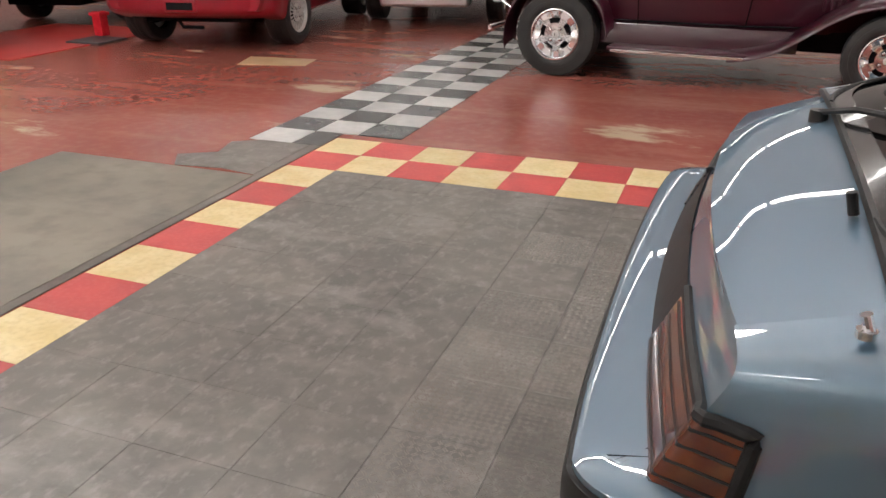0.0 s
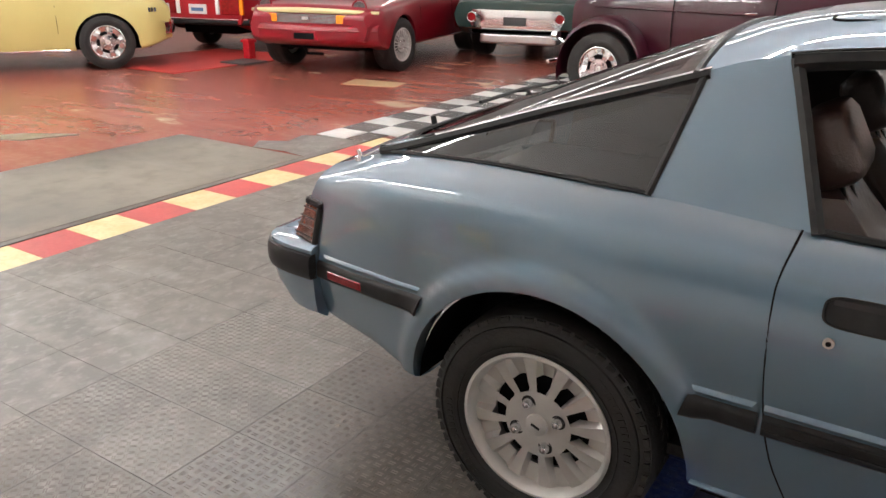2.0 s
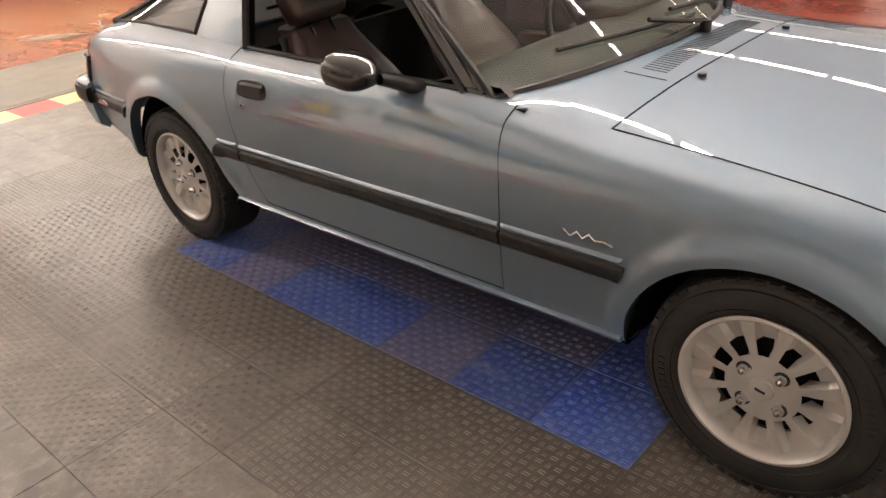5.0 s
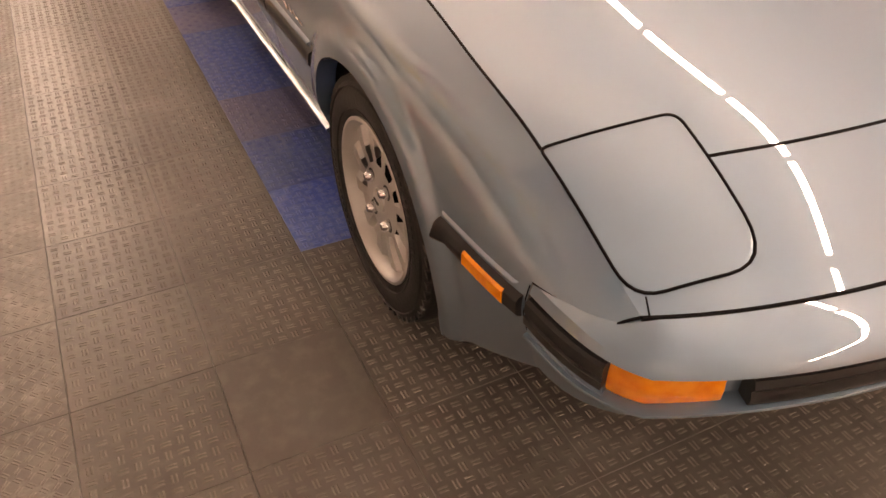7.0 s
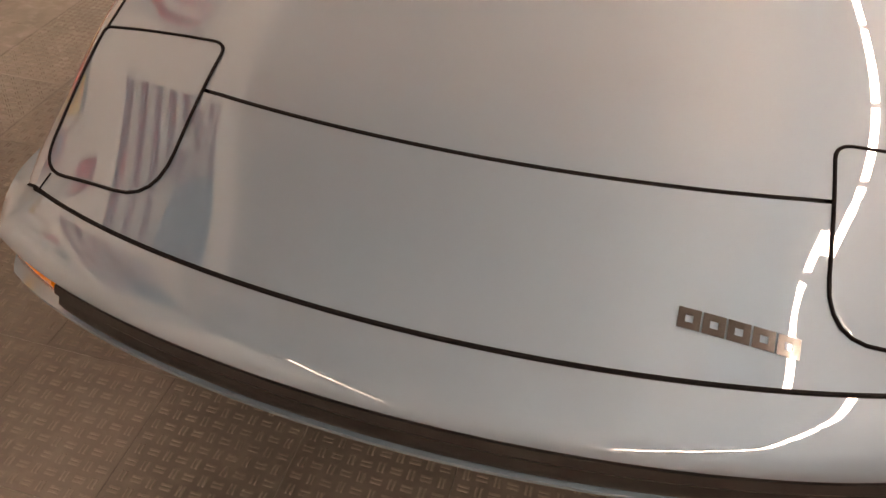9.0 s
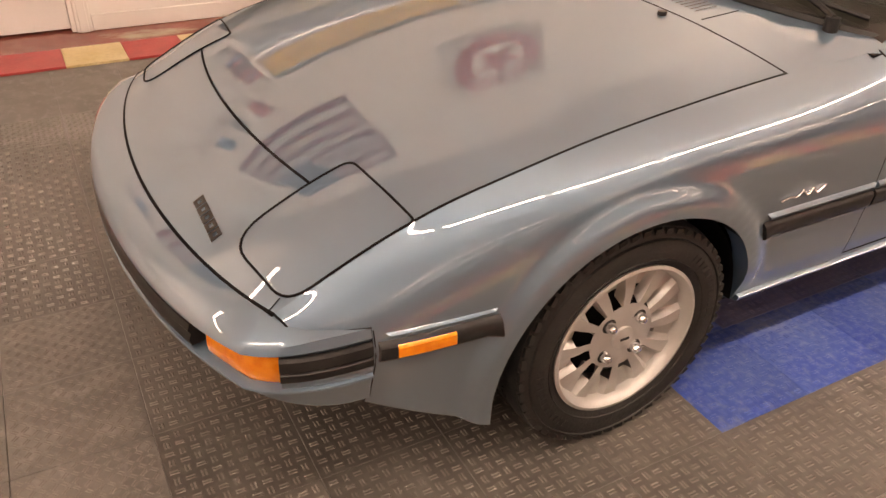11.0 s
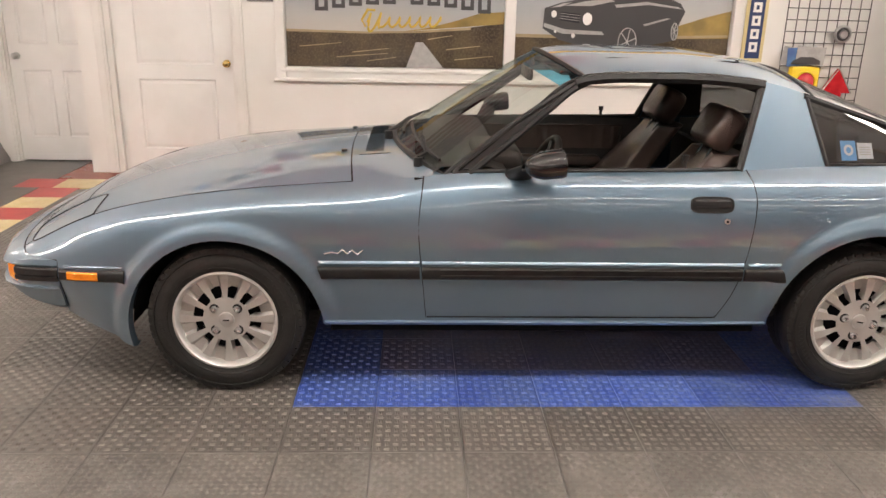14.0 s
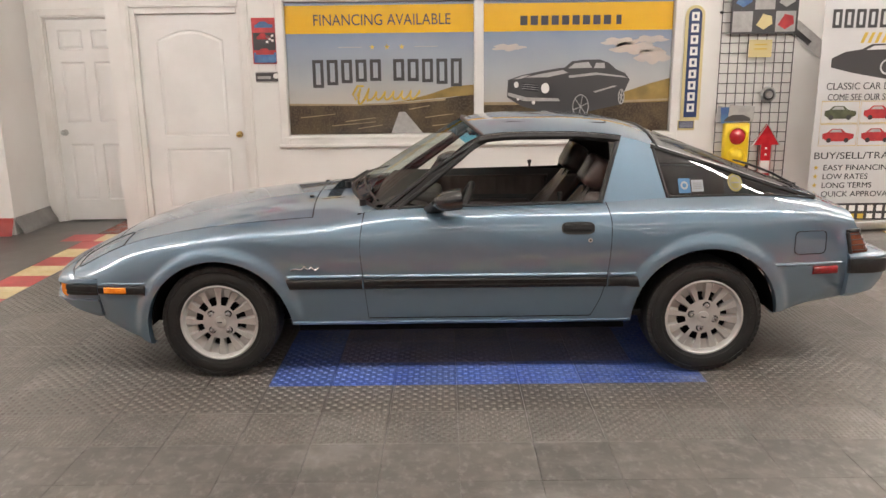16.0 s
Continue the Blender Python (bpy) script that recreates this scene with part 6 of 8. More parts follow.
b = window_poster(1.517, 3.295, "window poster, gold band over a printed black car")
plate(b, "field", [(1.517, 0.905), (3.295, 0.905), (3.295, 1.20), (2.80, 1.19), (2.2, 1.18), (1.517, 1.185)], GRASS, PY - 0.0005)
plate(b, "hill", [(2.70, 1.17), (3.295, 1.18), (3.295, 1.40), (3.10, 1.35), (2.85, 1.27)], HILL, PY - 0.002)
for k in range(10):
    plate(b, "address_bar", rect(1.86 + k * 0.098 + (0.02 if k > 8 else 0), 1.86 + k * 0.098 + 0.068, 1.90, 1.985), PRINT_DARK, PY - 0.003)
CARB = [(1.74, 1.25), (1.75, 1.43), (1.90, 1.48), (2.10, 1.52), (2.30, 1.55), (2.36, 1.555), (2.44, 1.62), (2.58, 1.635), (2.74, 1.635), (2.84, 1.60), (2.92, 1.53), (3.02, 1.49), (3.07, 1.42), (3.02, 1.30), (2.99, 1.16), (2.60, 1.08), (2.38, 1.03), (2.12, 1.09), (1.90, 1.15)]


def plate_car(name, pts, material, y):
    """A shape of the printed car, set to its place on the sheet."""
    return plate(b, name, [(1.74 + (x - 1.74) * 0.88, 1.043 + (z - 1.03) * 0.885) for x, z in pts], material, y)


for cx, cz, rx, rz in ((2.95, 1.68, 0.22, 0.05), (3.12, 1.60, 0.16, 0.06), (2.80, 1.74, 0.16, 0.035), (3.10, 1.76, 0.15, 0.03), (1.75, 1.70, 0.15, 0.03)):
    plate(b, "cloud", [(cx + rx * (1 + 0.2 * math.sin(5 * t + cx)) * math.cos(t), cz + rz * (1 + 0.25 * math.sin(7 * t)) * math.sin(t)) for t in lin(0, 2 * math.pi, 41)[:-1]], CLOUD, PY - 0.0015)
plate(b, "dusk_band", [(1.517, 1.165), (2.2, 1.16), (2.8, 1.17), (3.295, 1.19), (3.295, 1.21), (2.8, 1.195), (2.2, 1.185), (1.517, 1.192)], DUSK, PY - 0.0022)
plate_car("printed_car", CARB, PRINT_DARK, PY - 0.003)
plate_car("body_shine", [(2.40, 1.47), (2.70, 1.50), (3.00, 1.46), (3.04, 1.44), (2.72, 1.475), (2.42, 1.445)], PRINT_GREY, PY - 0.0045)
plate_car("body_shine", [(2.68, 1.30), (2.90, 1.36), (2.94, 1.355), (2.70, 1.285)], PRINT_GREY, PY - 0.0045)
plate_car("printed_grille", [(1.90, 1.40), (2.08, 1.385), (2.08, 1.30), (1.90, 1.325)], PRINT_STEEL, PY - 0.0045)
for k in range(3):
    plate_car("grille_line", [(1.90, 1.388 - 0.022 * k), (2.08, 1.372 - 0.024 * k), (2.08, 1.368 - 0.024 * k), (1.90, 1.384 - 0.022 * k)], PRINT_GREY, PY - 0.006)
plate_car("printed_stripe", [(1.93, 1.455), (2.10, 1.49), (2.34, 1.53), (2.40, 1.50), (2.18, 1.455)], PRINT_GREY, PY - 0.0045)
plate_car("printed_stripe", [(1.80, 1.435), (1.92, 1.475), (2.0, 1.485), (1.90, 1.445)], PRINT_GREY, PY - 0.0045)
plate_car("printed_glass", [(2.40, 1.545), (2.47, 1.60), (2.62, 1.61), (2.66, 1.55)], PRINT_GREY, PY - 0.0045)
plate_car("printed_glass", [(2.68, 1.545), (2.80, 1.545), (2.79, 1.60), (2.70, 1.60)], PRINT_GREY, PY - 0.0045)
for cx, cz, rx, rz in ((2.545, 1.14, 0.085, 0.125), (2.985, 1.24, 0.03, 0.075)):
    plate_car("printed_tyre", [(cx + rx * 1.1 * math.cos(t), cz + rz * 1.06 * math.sin(t)) for t in lin(0, 2 * math.pi, 29)[:-1]], PRINT_DARK, PY - 0.0045)
    cx, cz, rx, rz = 1.74 + (cx - 1.74) * 0.88, 1.043 + (cz - 1.03) * 0.885, rx * 0.88, rz * 0.885
    loop = [(cx + rx * math.cos(t), PY - 0.006, cz + rz * math.sin(t)) for t in lin(0, 2 * math.pi, 33)[:-1]]
    part("printed_rim", tube(loop, 0.005, 5, True), PRINT_GREY, b)
    for k in range(6):
        t = k * math.pi / 3 + 0.3
        part("printed_spoke", tube([(cx, PY - 0.006, cz), (cx + rx * 0.92 * math.cos(t), PY - 0.006, cz + rz * 0.92 * math.sin(t))], 0.004, 4), PRINT_GREY, b)
for cx, cz, r in ((2.155, 1.34, 0.055), (1.84, 1.38, 0.032), (2.03, 1.19, 0.022), (1.86, 1.225, 0.014)):
    plate_car("printed_lamp", [(cx + r * 0.8 * math.cos(t), cz + r * math.sin(t)) for t in lin(0, 2 * math.pi, 21)[:-1]], PRINT_WHITE, PY - 0.0045)
plate_car("printed_bumper", [(1.75, 1.30), (1.95, 1.245), (2.30, 1.23), (2.32, 1.20), (1.93, 1.205), (1.75, 1.265)], PRINT_GREY, PY - 0.0045)


# two small signs beside the door
s = thing("picture_sign", "small red and blue tin sign with printed cars", "sign")
part("sign_plate", box(-0.665, -0.435, WY - 0.012, WY, 1.575, 1.995, 0.003), PRINT_RED, s)
plate(s, "printed_band", rect(-0.655, -0.445, 1.585, 1.68), PRINT_BLUE, WY - 0.0125)
plate(s, "printed_field", rect(-0.655, -0.445, 1.70, 1.86), PRINT_DARK, WY - 0.0125)
for cx, cz, w, m_ in ((-0.55, 1.925, 0.085, PRINT_BLUE), (-0.55, 1.68, 0.085, PRINT_RED), (-0.56, 1.82, 0.06, PRINT_RED)):
    plate(s, "printed_car", [(cx - w, cz - 0.02), (cx + w, cz - 0.02), (cx + w, cz + 0.008), (cx + w * 0.5, cz + 0.014), (cx + w * 0.25, cz + 0.036), (cx - w * 0.4, cz + 0.036), (cx - w * 0.7, cz + 0.012), (cx - w, cz + 0.004)], m_, WY - 0.0145)
for i in range(3):
    for j in range(3):
        if (i + j) % 2 == 0:
            plate(s, "flag_check", rect(-0.535 + i * 0.025, -0.512 + i * 0.025, 1.765 + j * 0.022 + i * 0.006, 1.786 + j * 0.022 + i * 0.006), PRINT_WHITE, WY - 0.0145)
s = thing("hanging_plaque", "small black oval-lettered plaque hung on chains", "sign")
part("plaque", box(-0.655, -0.425, WY - 0.012, WY, 1.405, 1.50, 0.006), PRINT_DARK, s)
part("plaque_frame", tube([(-0.65, WY - 0.013, 1.41), (-0.43, WY - 0.013, 1.41), (-0.43, WY - 0.013, 1.495), (-0.65, WY - 0.013, 1.495)], 0.004, 5, True), PRINT_GREY, s)
plate(s, "disc", [(-0.462 + 0.025 * math.cos(t), 1.462 + 0.025 * math.sin(t)) for t in lin(0, 2 * math.pi, 17)[:-1]], PRINT_WHITE, WY - 0.0125)
plate(s, "scribble_bar", rect(-0.635, -0.51, 1.435, 1.462), PRINT_GREY, WY - 0.0125)
for x in (-0.62, -0.46):
    part("chain", tube([(x, WY - 0.005, 1.497), (x, WY - 0.005, 1.578)], 0.002, 4), STEEL, s)

# tall enamel sign
s = thing("enamel_sign", "tall narrow navy enamel sign with a cream edge", "sign")
def capsule(x0, x1, z0, z1, d):
    r = (x1 - x0) / 2 - d
    cx = (x0 + x1) / 2
    return [(x0 + d, z0 + d), (x1 - d, z0 + d)] + [(cx + r * math.cos(t), z1 - (x1 - x0) / 2 + r * math.sin(t)) for t in lin(0, math.pi, 13)]
plate(s, "edge_plate", capsule(3.405, 3.585, 1.00, 2.06, 0.0), CREAM, WY - 0.002, 0.012)
plate(s, "field_plate", capsule(3.405, 3.585, 1.00, 2.06, 0.028), NAVY, WY - 0.015, 0.002)
for k in range(9):
    z = 1.92 - k * 0.105
    ring_block(s, 3.46, z, 0.07, 0.078, 0.022, PRINT_WHITE, WY - 0.0175)
part("lower_plate", box(3.385, 3.545, WY - 0.014, WY, 0.905, 1.0, 0.003), CREAM, s)
part("lower_field", box(3.395, 3.535, WY - 0.016, WY - 0.013, 0.925, 0.992, 0.001), NAVY, s)
words("lettering", "SALES &", 0.034, upright(3.405, 0.962, WY - 0.0175), PRINT_WHITE, s, 0.12)
words("lettering", "SERVICE", 0.034, upright(3.402, 0.932, WY - 0.0175), PRINT_WHITE, s, 0.126)

# wire grid rack with what hangs on it
rack = thing("wire_grid_panel", "black wire grid display panel on the wall", "rack")
GXL, GXR, GZL, GZH, GY = 3.735, 4.42, 0.42, 2.45, WY - 0.045
for k in range(9):
    x = GXL + (GXR - GXL) * k / 8
    part("wire", tube([(x, GY, GZL), (x, GY, GZH)], 0.0045, 6), WIRE, rack)
for k in range(23):
    z = GZL + (GZH - GZL) * k / 22
    part("wire", tube([(GXL, GY + 0.006, z), (GXR, GY + 0.006, z)], 0.004, 6), WIRE, rack)
for x in (GXL, GXR):
    part("wall_bracket", box(x - 0.01, x + 0.01, GY + 0.004, WY, 1.98, 2.0), WIRE, rack)
s = thing("photo_board", "dark board of small printed car photographs", "poster")
part("board", box(3.81, 4.43, GY - 0.016, GY - 0.005, 1.79, 2.42), PRINT_DARK, s)
for i in range(3):
    for j in range(3):
        m_ = (PRINT_GREY, CREAM, PRINT_RED, PRINT_BLUE, PRINT_GREY, PRINT_GREY, PRINT_GREY, CREAM, PRINT_RED)[3 * (2 - j) + i]
        x, z = 3.825 + i * 0.20, 1.81 + j * 0.20
        plate(s, "photo", rect(x, x + 0.185, z, z + 0.185), PRINT_DARK if (i + j) % 2 else PRINT_GREY, GY - 0.0165)
        plate(s, "photo_subject", [(x + 0.02, z + 0.06), (x + 0.09, z + 0.02), (x + 0.17, z + 0.07), (x + 0.16, z + 0.14), (x + 0.08, z + 0.16)], m_, GY - 0.0185)
s = thing("paper_note", "small yellow handwritten note on the rack", "note")
part("sheet", box(4.00, 4.215, GY - 0.008, GY - 0.005, 1.58, 1.74), CREAM, s)
for z in (1.69, 1.65):
    plate(s, "writing_bar", rect(4.05, 4.17, z, z + 0.012), PRINT_GOLD, GY - 0.0085)
s = thing("hub_cap_display", "small round chrome and black cap hung on the rack", "hubcap")
cap = part("cap", lathe([(0.001, -0.03), (0.03, -0.032), (0.035, -0.02), (0.055, -0.012), (0.062, -0.022), (0.072, -0.016), (0.075, 0.0)], 28), STEEL, s, smooth=40)
cap.location = (4.215, GY - 0.005, 1.235)
ins = part("cap_inlay", lathe([(0.036, -0.0225), (0.045, -0.021), (0.054, -0.0145)], 24), PRINT_DARK, s)
ins.location = (4.215, GY - 0.006, 1.235)
s = thing("leaflet_holder", "clear holder with printed leaflets on the rack", "leaflets")
for k, (x, z, tilt, m_) in enumerate(((3.74, 0.985, 10, PRINT_GREY), (3.80, 0.97, -4, PRINT_BLUE), (3.86, 0.99, 3, PRINT_GREY))):
    part("leaflet", box(-0.02, 0.22, -0.004, 0.0, 0, 0.15, 0.0, pose(x, GY - 0.010 - 0.012 * k, z, 0, tilt, 0)), m_, s)
plate(s, "printed_car", [(3.80, 0.99), (4.05, 0.99), (4.05, 1.02), (3.98, 1.05), (3.88, 1.05), (3.82, 1.02)], PRINT_DARK, GY - 0.04)
s = thing("toy_traffic_light", "yellow plastic traffic light with a red lens", "traffic light")
part("light_box", box(3.80, 4.04, GY - 0.09, GY - 0.006, 0.40, 0.975, 0.02), YELLOW_PLASTIC, s, smooth=40)
for z, m_ in ((0.85, RED_PLASTIC), (0.66, YELLOW_PLASTIC), (0.49, PRINT_GREEN)):
    o = part("lens", lathe([(0.001, -0.04), (0.035, -0.035), (0.065, -0.018), (0.078, 0.0)], 28), m_, s, "domed lens", smooth=50)
    o.location = (3.92, GY - 0.09, z)
    o = part("lens_ring", lathe([(0.078, 0.0), (0.080, -0.014), (0.088, -0.014), (0.090, 0.0)], 28), YELLOW_PLASTIC, s, smooth=40)
    o.location = (3.92, GY - 0.09, z)
s = thing("arrow_sign", "red tin arrow sign pointing up, with bulbs", "sign")
arrow = [(4.17, 0.28), (4.28, 0.28), (4.28, 0.76), (4.355, 0.76), (4.225, 0.96), (4.095, 0.76), (4.17, 0.76)]
plate(s, "arrow", arrow, RED_PLASTIC, GY - 0.006, 0.03)
edge = [(x, GY - 0.038, z) for x, z in arrow]
part("arrow_edge", tube(edge, 0.006, 6, True), STEEL, s)
part("white_panel", box(4.18, 4.27, GY - 0.040, GY - 0.036, 0.49, 0.61), PRINT_WHITE, s)
for z in (0.43, 0.67, 0.73):
    o = part("bulb", lathe([(0.001, -0.014), (0.008, -0.012), (0.010, -0.004), (0.008, 0.0)], 12), PRINT_WHITE, s)
    o.location = (4.225, GY - 0.036, z)
s = thing("number_plate_card", "tilted printed card fixed beside the rack", "card")
part("card", box(-0.23, 0.23, -0.004, 0, -0.07, 0.07, 0.0, pose(4.60, WY - 0.006, 1.72, 0, 38, 0)), PRINT_GREY, s)
part("card_bar", box(-0.20, 0.0, -0.007, -0.003, -0.05, 0.0, 0.0, pose(4.60, WY - 0.006, 1.72, 0, 38, 0)), PRINT_DARK, s)

# roll-up banner standing before the wall
s = thing("roll_up_banner", "white and grey roll-up advertising banner standing on its foot", "banner")
BX, BW, BY = 4.505, 1.15, 2.64
part("banner_foot", box(BX - 0.02, BX + BW + 0.02, BY - 0.06, BY + 0.10, 0.0, 0.085, 0.02), STEEL, s, smooth=40)
part("banner_sheet", box(BX, BX + BW, BY, BY + 0.003, 0.085, 2.27), BANNER, s)
part("top_rail", cyl(0.016, BW, pose(BX + BW / 2, BY, 2.275, 0, 90, 0), 12), STEEL, s)
part("support_pole", tube([(BX + BW / 2, BY + 0.03, 0.08), (BX + BW / 2, BY + 0.02, 2.27)], 0.01, 8), STEEL, s)
F = BY - 0.0005
plate(s, "dark_band", rect(BX, BX + BW, 0.085, 0.245), PRINT_DARK, F)
for k in range(5):
    ring_block(s, BX + 0.075 + k * 0.105, 1.82, 0.082, 0.16, 0.026, PRINT_DARK, F - 0.001)
    ring_block(s, BX + 0.64 + k * 0.10, 1.82, 0.078, 0.16, 0.026, PRINT_DARK, F - 0.001)
for k in range(8):
    x = BX + 0.34 + k * 0.062
    plate(s, "logo_stroke", [(x, 1.69), (x + 0.03, 1.69), (x + 0.065, 1.78), (x + 0.035, 1.78)], PRINT_GOLD, F - 0.001)
plate(s, "printed_car", [(BX + 0.10, 1.48), (BX + 0.10, 1.56), (BX + 0.22, 1.615), (BX + 0.36, 1.635), (BX + 0.45, 1.68), (BX + 0.68, 1.685), (BX + 0.82, 1.635), (BX + 1.05, 1.6), (BX + 1.08, 1.5), (BX + 0.95, 1.41), (BX + 0.60, 1.375), (BX + 0.30, 1.43)], PRINT_DARK, F - 0.001)
plate(s, "printed_glass", [(BX + 0.40, 1.63), (BX + 0.47, 1.665), (BX + 0.64, 1.668), (BX + 0.70, 1.635)], BANNER, F - 0.0025)
part("printed_ring", tube([(BX + 0.60 + 0.055 * math.cos(t), F - 0.004, 1.48 + 0.06 * math.sin(t)) for t in lin(0, 2 * math.pi, 25)[:-1]], 0.008, 5, True), BANNER, s)
words("lettering", "CLASSIC CAR DEALER", 0.088, upright(BX + 0.08, 1.285, F - 0.002), PRINT_DARK, s, 0.80)
words("lettering", "COME SEE OUR SHOWROOM", 0.082, upright(BX + 0.10, 1.19, F - 0.002), PRINT_DARK, s, 0.90)
for j in range(2):
    for i in range(3):
        x, z = BX + 0.055 + i * 0.355, 0.78 + (1 - j) * 0.205
        part("photo_frame", tube([(x, F - 0.001, z), (x + 0.34, F - 0.001, z), (x + 0.34, F - 0.001, z + 0.195), (x, F - 0.001, z + 0.195)], 0.0025, 4, True), PRINT_GOLD, s)
        m_ = (PRINT_GREEN, PRINT_RED, PRINT_BLUE, PRINT_RED, PRINT_RED, PRINT_GREEN)[3 * j + i]
        plate(s, "printed_car", [(x + 0.03, z + 0.07), (x + 0.08, z + 0.04), (x + 0.26, z + 0.04), (x + 0.315, z + 0.07), (x + 0.315, z + 0.105), (x + 0.24, z + 0.12), (x + 0.20, z + 0.155), (x + 0.11, z + 0.155), (x + 0.07, z + 0.12), (x + 0.03, z + 0.11)], m_, F - 0.001)
        plate(s, "printed_glass", [(x + 0.09, z + 0.122), (x + 0.12, z + 0.147), (x + 0.19, z + 0.147), (x + 0.21, z + 0.122)], PRINT_GREY, F - 0.0025)
        for wx_ in (0.09, 0.25):
            plate(s, "printed_wheel", [(x + wx_ + 0.022 * math.cos(t), z + 0.05 + 0.022 * math.sin(t)) for t in lin(0, 2 * math.pi, 15)[:-1]], PRINT_DARK, F - 0.0025)
words("lettering", "BUY/SELL/TRADE", 0.088, upright(BX + 0.03, 0.66, F - 0.002), PRINT_DARK, s, 0.82)
for k, t_ in enumerate(("EASY FINANCING", "LOW RATES", "LONG TERMS", "QUICK APPROVALS")):
    z = 0.565 - 0.082 * k
    words("lettering", t_, 0.072, upright(BX + 0.125, z - 0.01, F - 0.002), PRINT_DARK, s, 0.046 * len(t_))
    plate(s, "star", [(BX + 0.055 + (0.026 if i % 2 == 0 else 0.011) * math.sin(i * math.pi / 5), z + 0.015 + (0.026 if i % 2 == 0 else 0.011) * math.cos(i * math.pi / 5)) for i in range(10)], PRINT_GOLD, F - 0.001)
for k in range(12):
    plate(s, "number_bar", rect(BX + 0.06 + k * 0.085, BX + 0.115 + k * 0.085, 0.170, 0.225), PRINT_WHITE, F - 0.0015)
for k in range(11):
    plate(s, "address_bar", rect(BX + 0.06 + k * 0.085, BX + 0.115 + k * 0.085, 0.10, 0.145), PRINT_WHITE if k > 5 else PRINT_GOLD, F - 0.0015)


# flag and round tin sign high on the wall
BOARD_GREY = mat("pale_grey_board", (0.50, 0.48, 0.47), (0.45, 0.43, 0.42), scale=2.0, rough=0.7)
FLAG_RED = mat("dark_red_bunting", (0.22, 0.025, 0.045), (0.17, 0.02, 0.035), scale=6.0, rough=0.9)
FLAG_WHITE = mat("off_white_bunting", (0.55, 0.53, 0.52), (0.48, 0.46, 0.45), scale=6.0, rough=0.9)
FLAG_BLUE = mat("navy_bunting", (0.03, 0.045, 0.13), (0.02, 0.035, 0.10), scale=6.0, rough=0.9)
s = thing("wall_flag", "large red and white striped flag with a blue corner, pinned flat", "flag")
for k in range(13):
    z = 2.70 + k * 1.43 / 13
    x0 = -1.05 if k > 5 else -1.88
    rows_ = [[(x, WY - 0.010 - 0.006 * math.sin(x * 7 + zz * 3), zz) for zz in (z, z + 1.43 / 26, z + 1.43 / 13)] for x in lin(x0, 0.06, 14)]
    part("stripe", grid(rows_), FLAG_RED if k % 2 == 0 else FLAG_WHITE, s)
rows_ = [[(x, WY - 0.012 - 0.006 * math.sin(x * 7 + zz * 3), zz) for zz in lin(2.70 + 6 * 0.11, 4.13, 8)] for x in lin(-1.88, -1.05, 8)]
part("corner_field", grid(rows_), FLAG_BLUE, s)
for i in range(6):
    for j in range(5):
        cx, cz = -1.80 + i * 0.133, 3.43 + j * 0.14
        part("flag_star", grid([[(cx + a, WY - 0.021, cz + b) for a in (-0.02, 0.02)] for b in (-0.02, 0.02)]), FLAG_WHITE, s)
s = thing("round_tin_sign", "round red and white tin sign on a pale square board", "sign")
part("backing", box(1.05, 2.15, WY - 0.010, WY, 2.55, 3.65, 0.004), BOARD_GREY, s)
def disc(r0, r1, y, m_, name):
    o = part(name, lathe([(r0, 0.0), (r0 + 0.001, -0.004), (r1 - 0.002, -0.004), (r1, 0.0)], 48), m_, s)
    o.location = (1.60, y, 3.10)
disc(0.30, 0.48, WY - 0.011, PRINT_RED, "red_ring")
disc(0.001, 0.30, WY - 0.011, PRINT_WHITE, "white_disc")
plate(s, "star", [(1.60 + (0.27 if i % 2 == 0 else 0.115) * math.sin(i * math.pi / 5), 3.10 + (0.27 if i % 2 == 0 else 0.115) * math.cos(i * math.pi / 5)) for i in range(10)], PRINT_RED, WY - 0.016)
for k in range(9):
    t = math.radians(150 - k * 15)
    o = part("rim_bar", box(-0.025, 0.025, -0.003, 0.0, -0.05, 0.05), PRINT_WHITE, s)
    o.matrix_basis = pose(1.60 + 0.39 * math.cos(t), WY - 0.0155, 3.10 + 0.39 * math.sin(t), 0, 90 - math.degrees(t), 0)
s = thing("outlet_cover", "white plastic wall plate", "socket")
part("cover", box(-0.66, -0.50, WY - 0.008, WY, 0.28, 0.38, 0.003), TRIM_WHITE, s)
part("cover_slot", box(-0.60, -0.56, WY - 0.0095, WY - 0.007, 0.315, 0.345), PRINT_GREY, s)

# row of small pictures above the office door
for x0, x1, m_, lab in ((-1.63, -1.45, PRINT_BLUE, "small dark blue picture card above the door"), (-1.43, -1.28, PRINT_WHITE, "small white picture card above the door"), (-1.264, -1.08, PRINT_STEEL, "small dark brown picture card above the door"),
                        (-1.06, -0.91, PRINT_WHITE, "small white picture card above the door"), (-0.895, -0.71, PRINT_RED, "small red picture card above the door")):
    s = thing("picture_card", lab, "picture", "cards above the door")
    part("card", box(x0, x1, WY - 0.026, WY - 0.021, 2.19, 2.44, 0.001), m_, s)


# ---- the cars parked across the showroom ----
def car_paint(name, c1, c2):
    return mat(name, c1, c2, scale=1.5, rough=0.3, coat=0.7, spec=0.3)


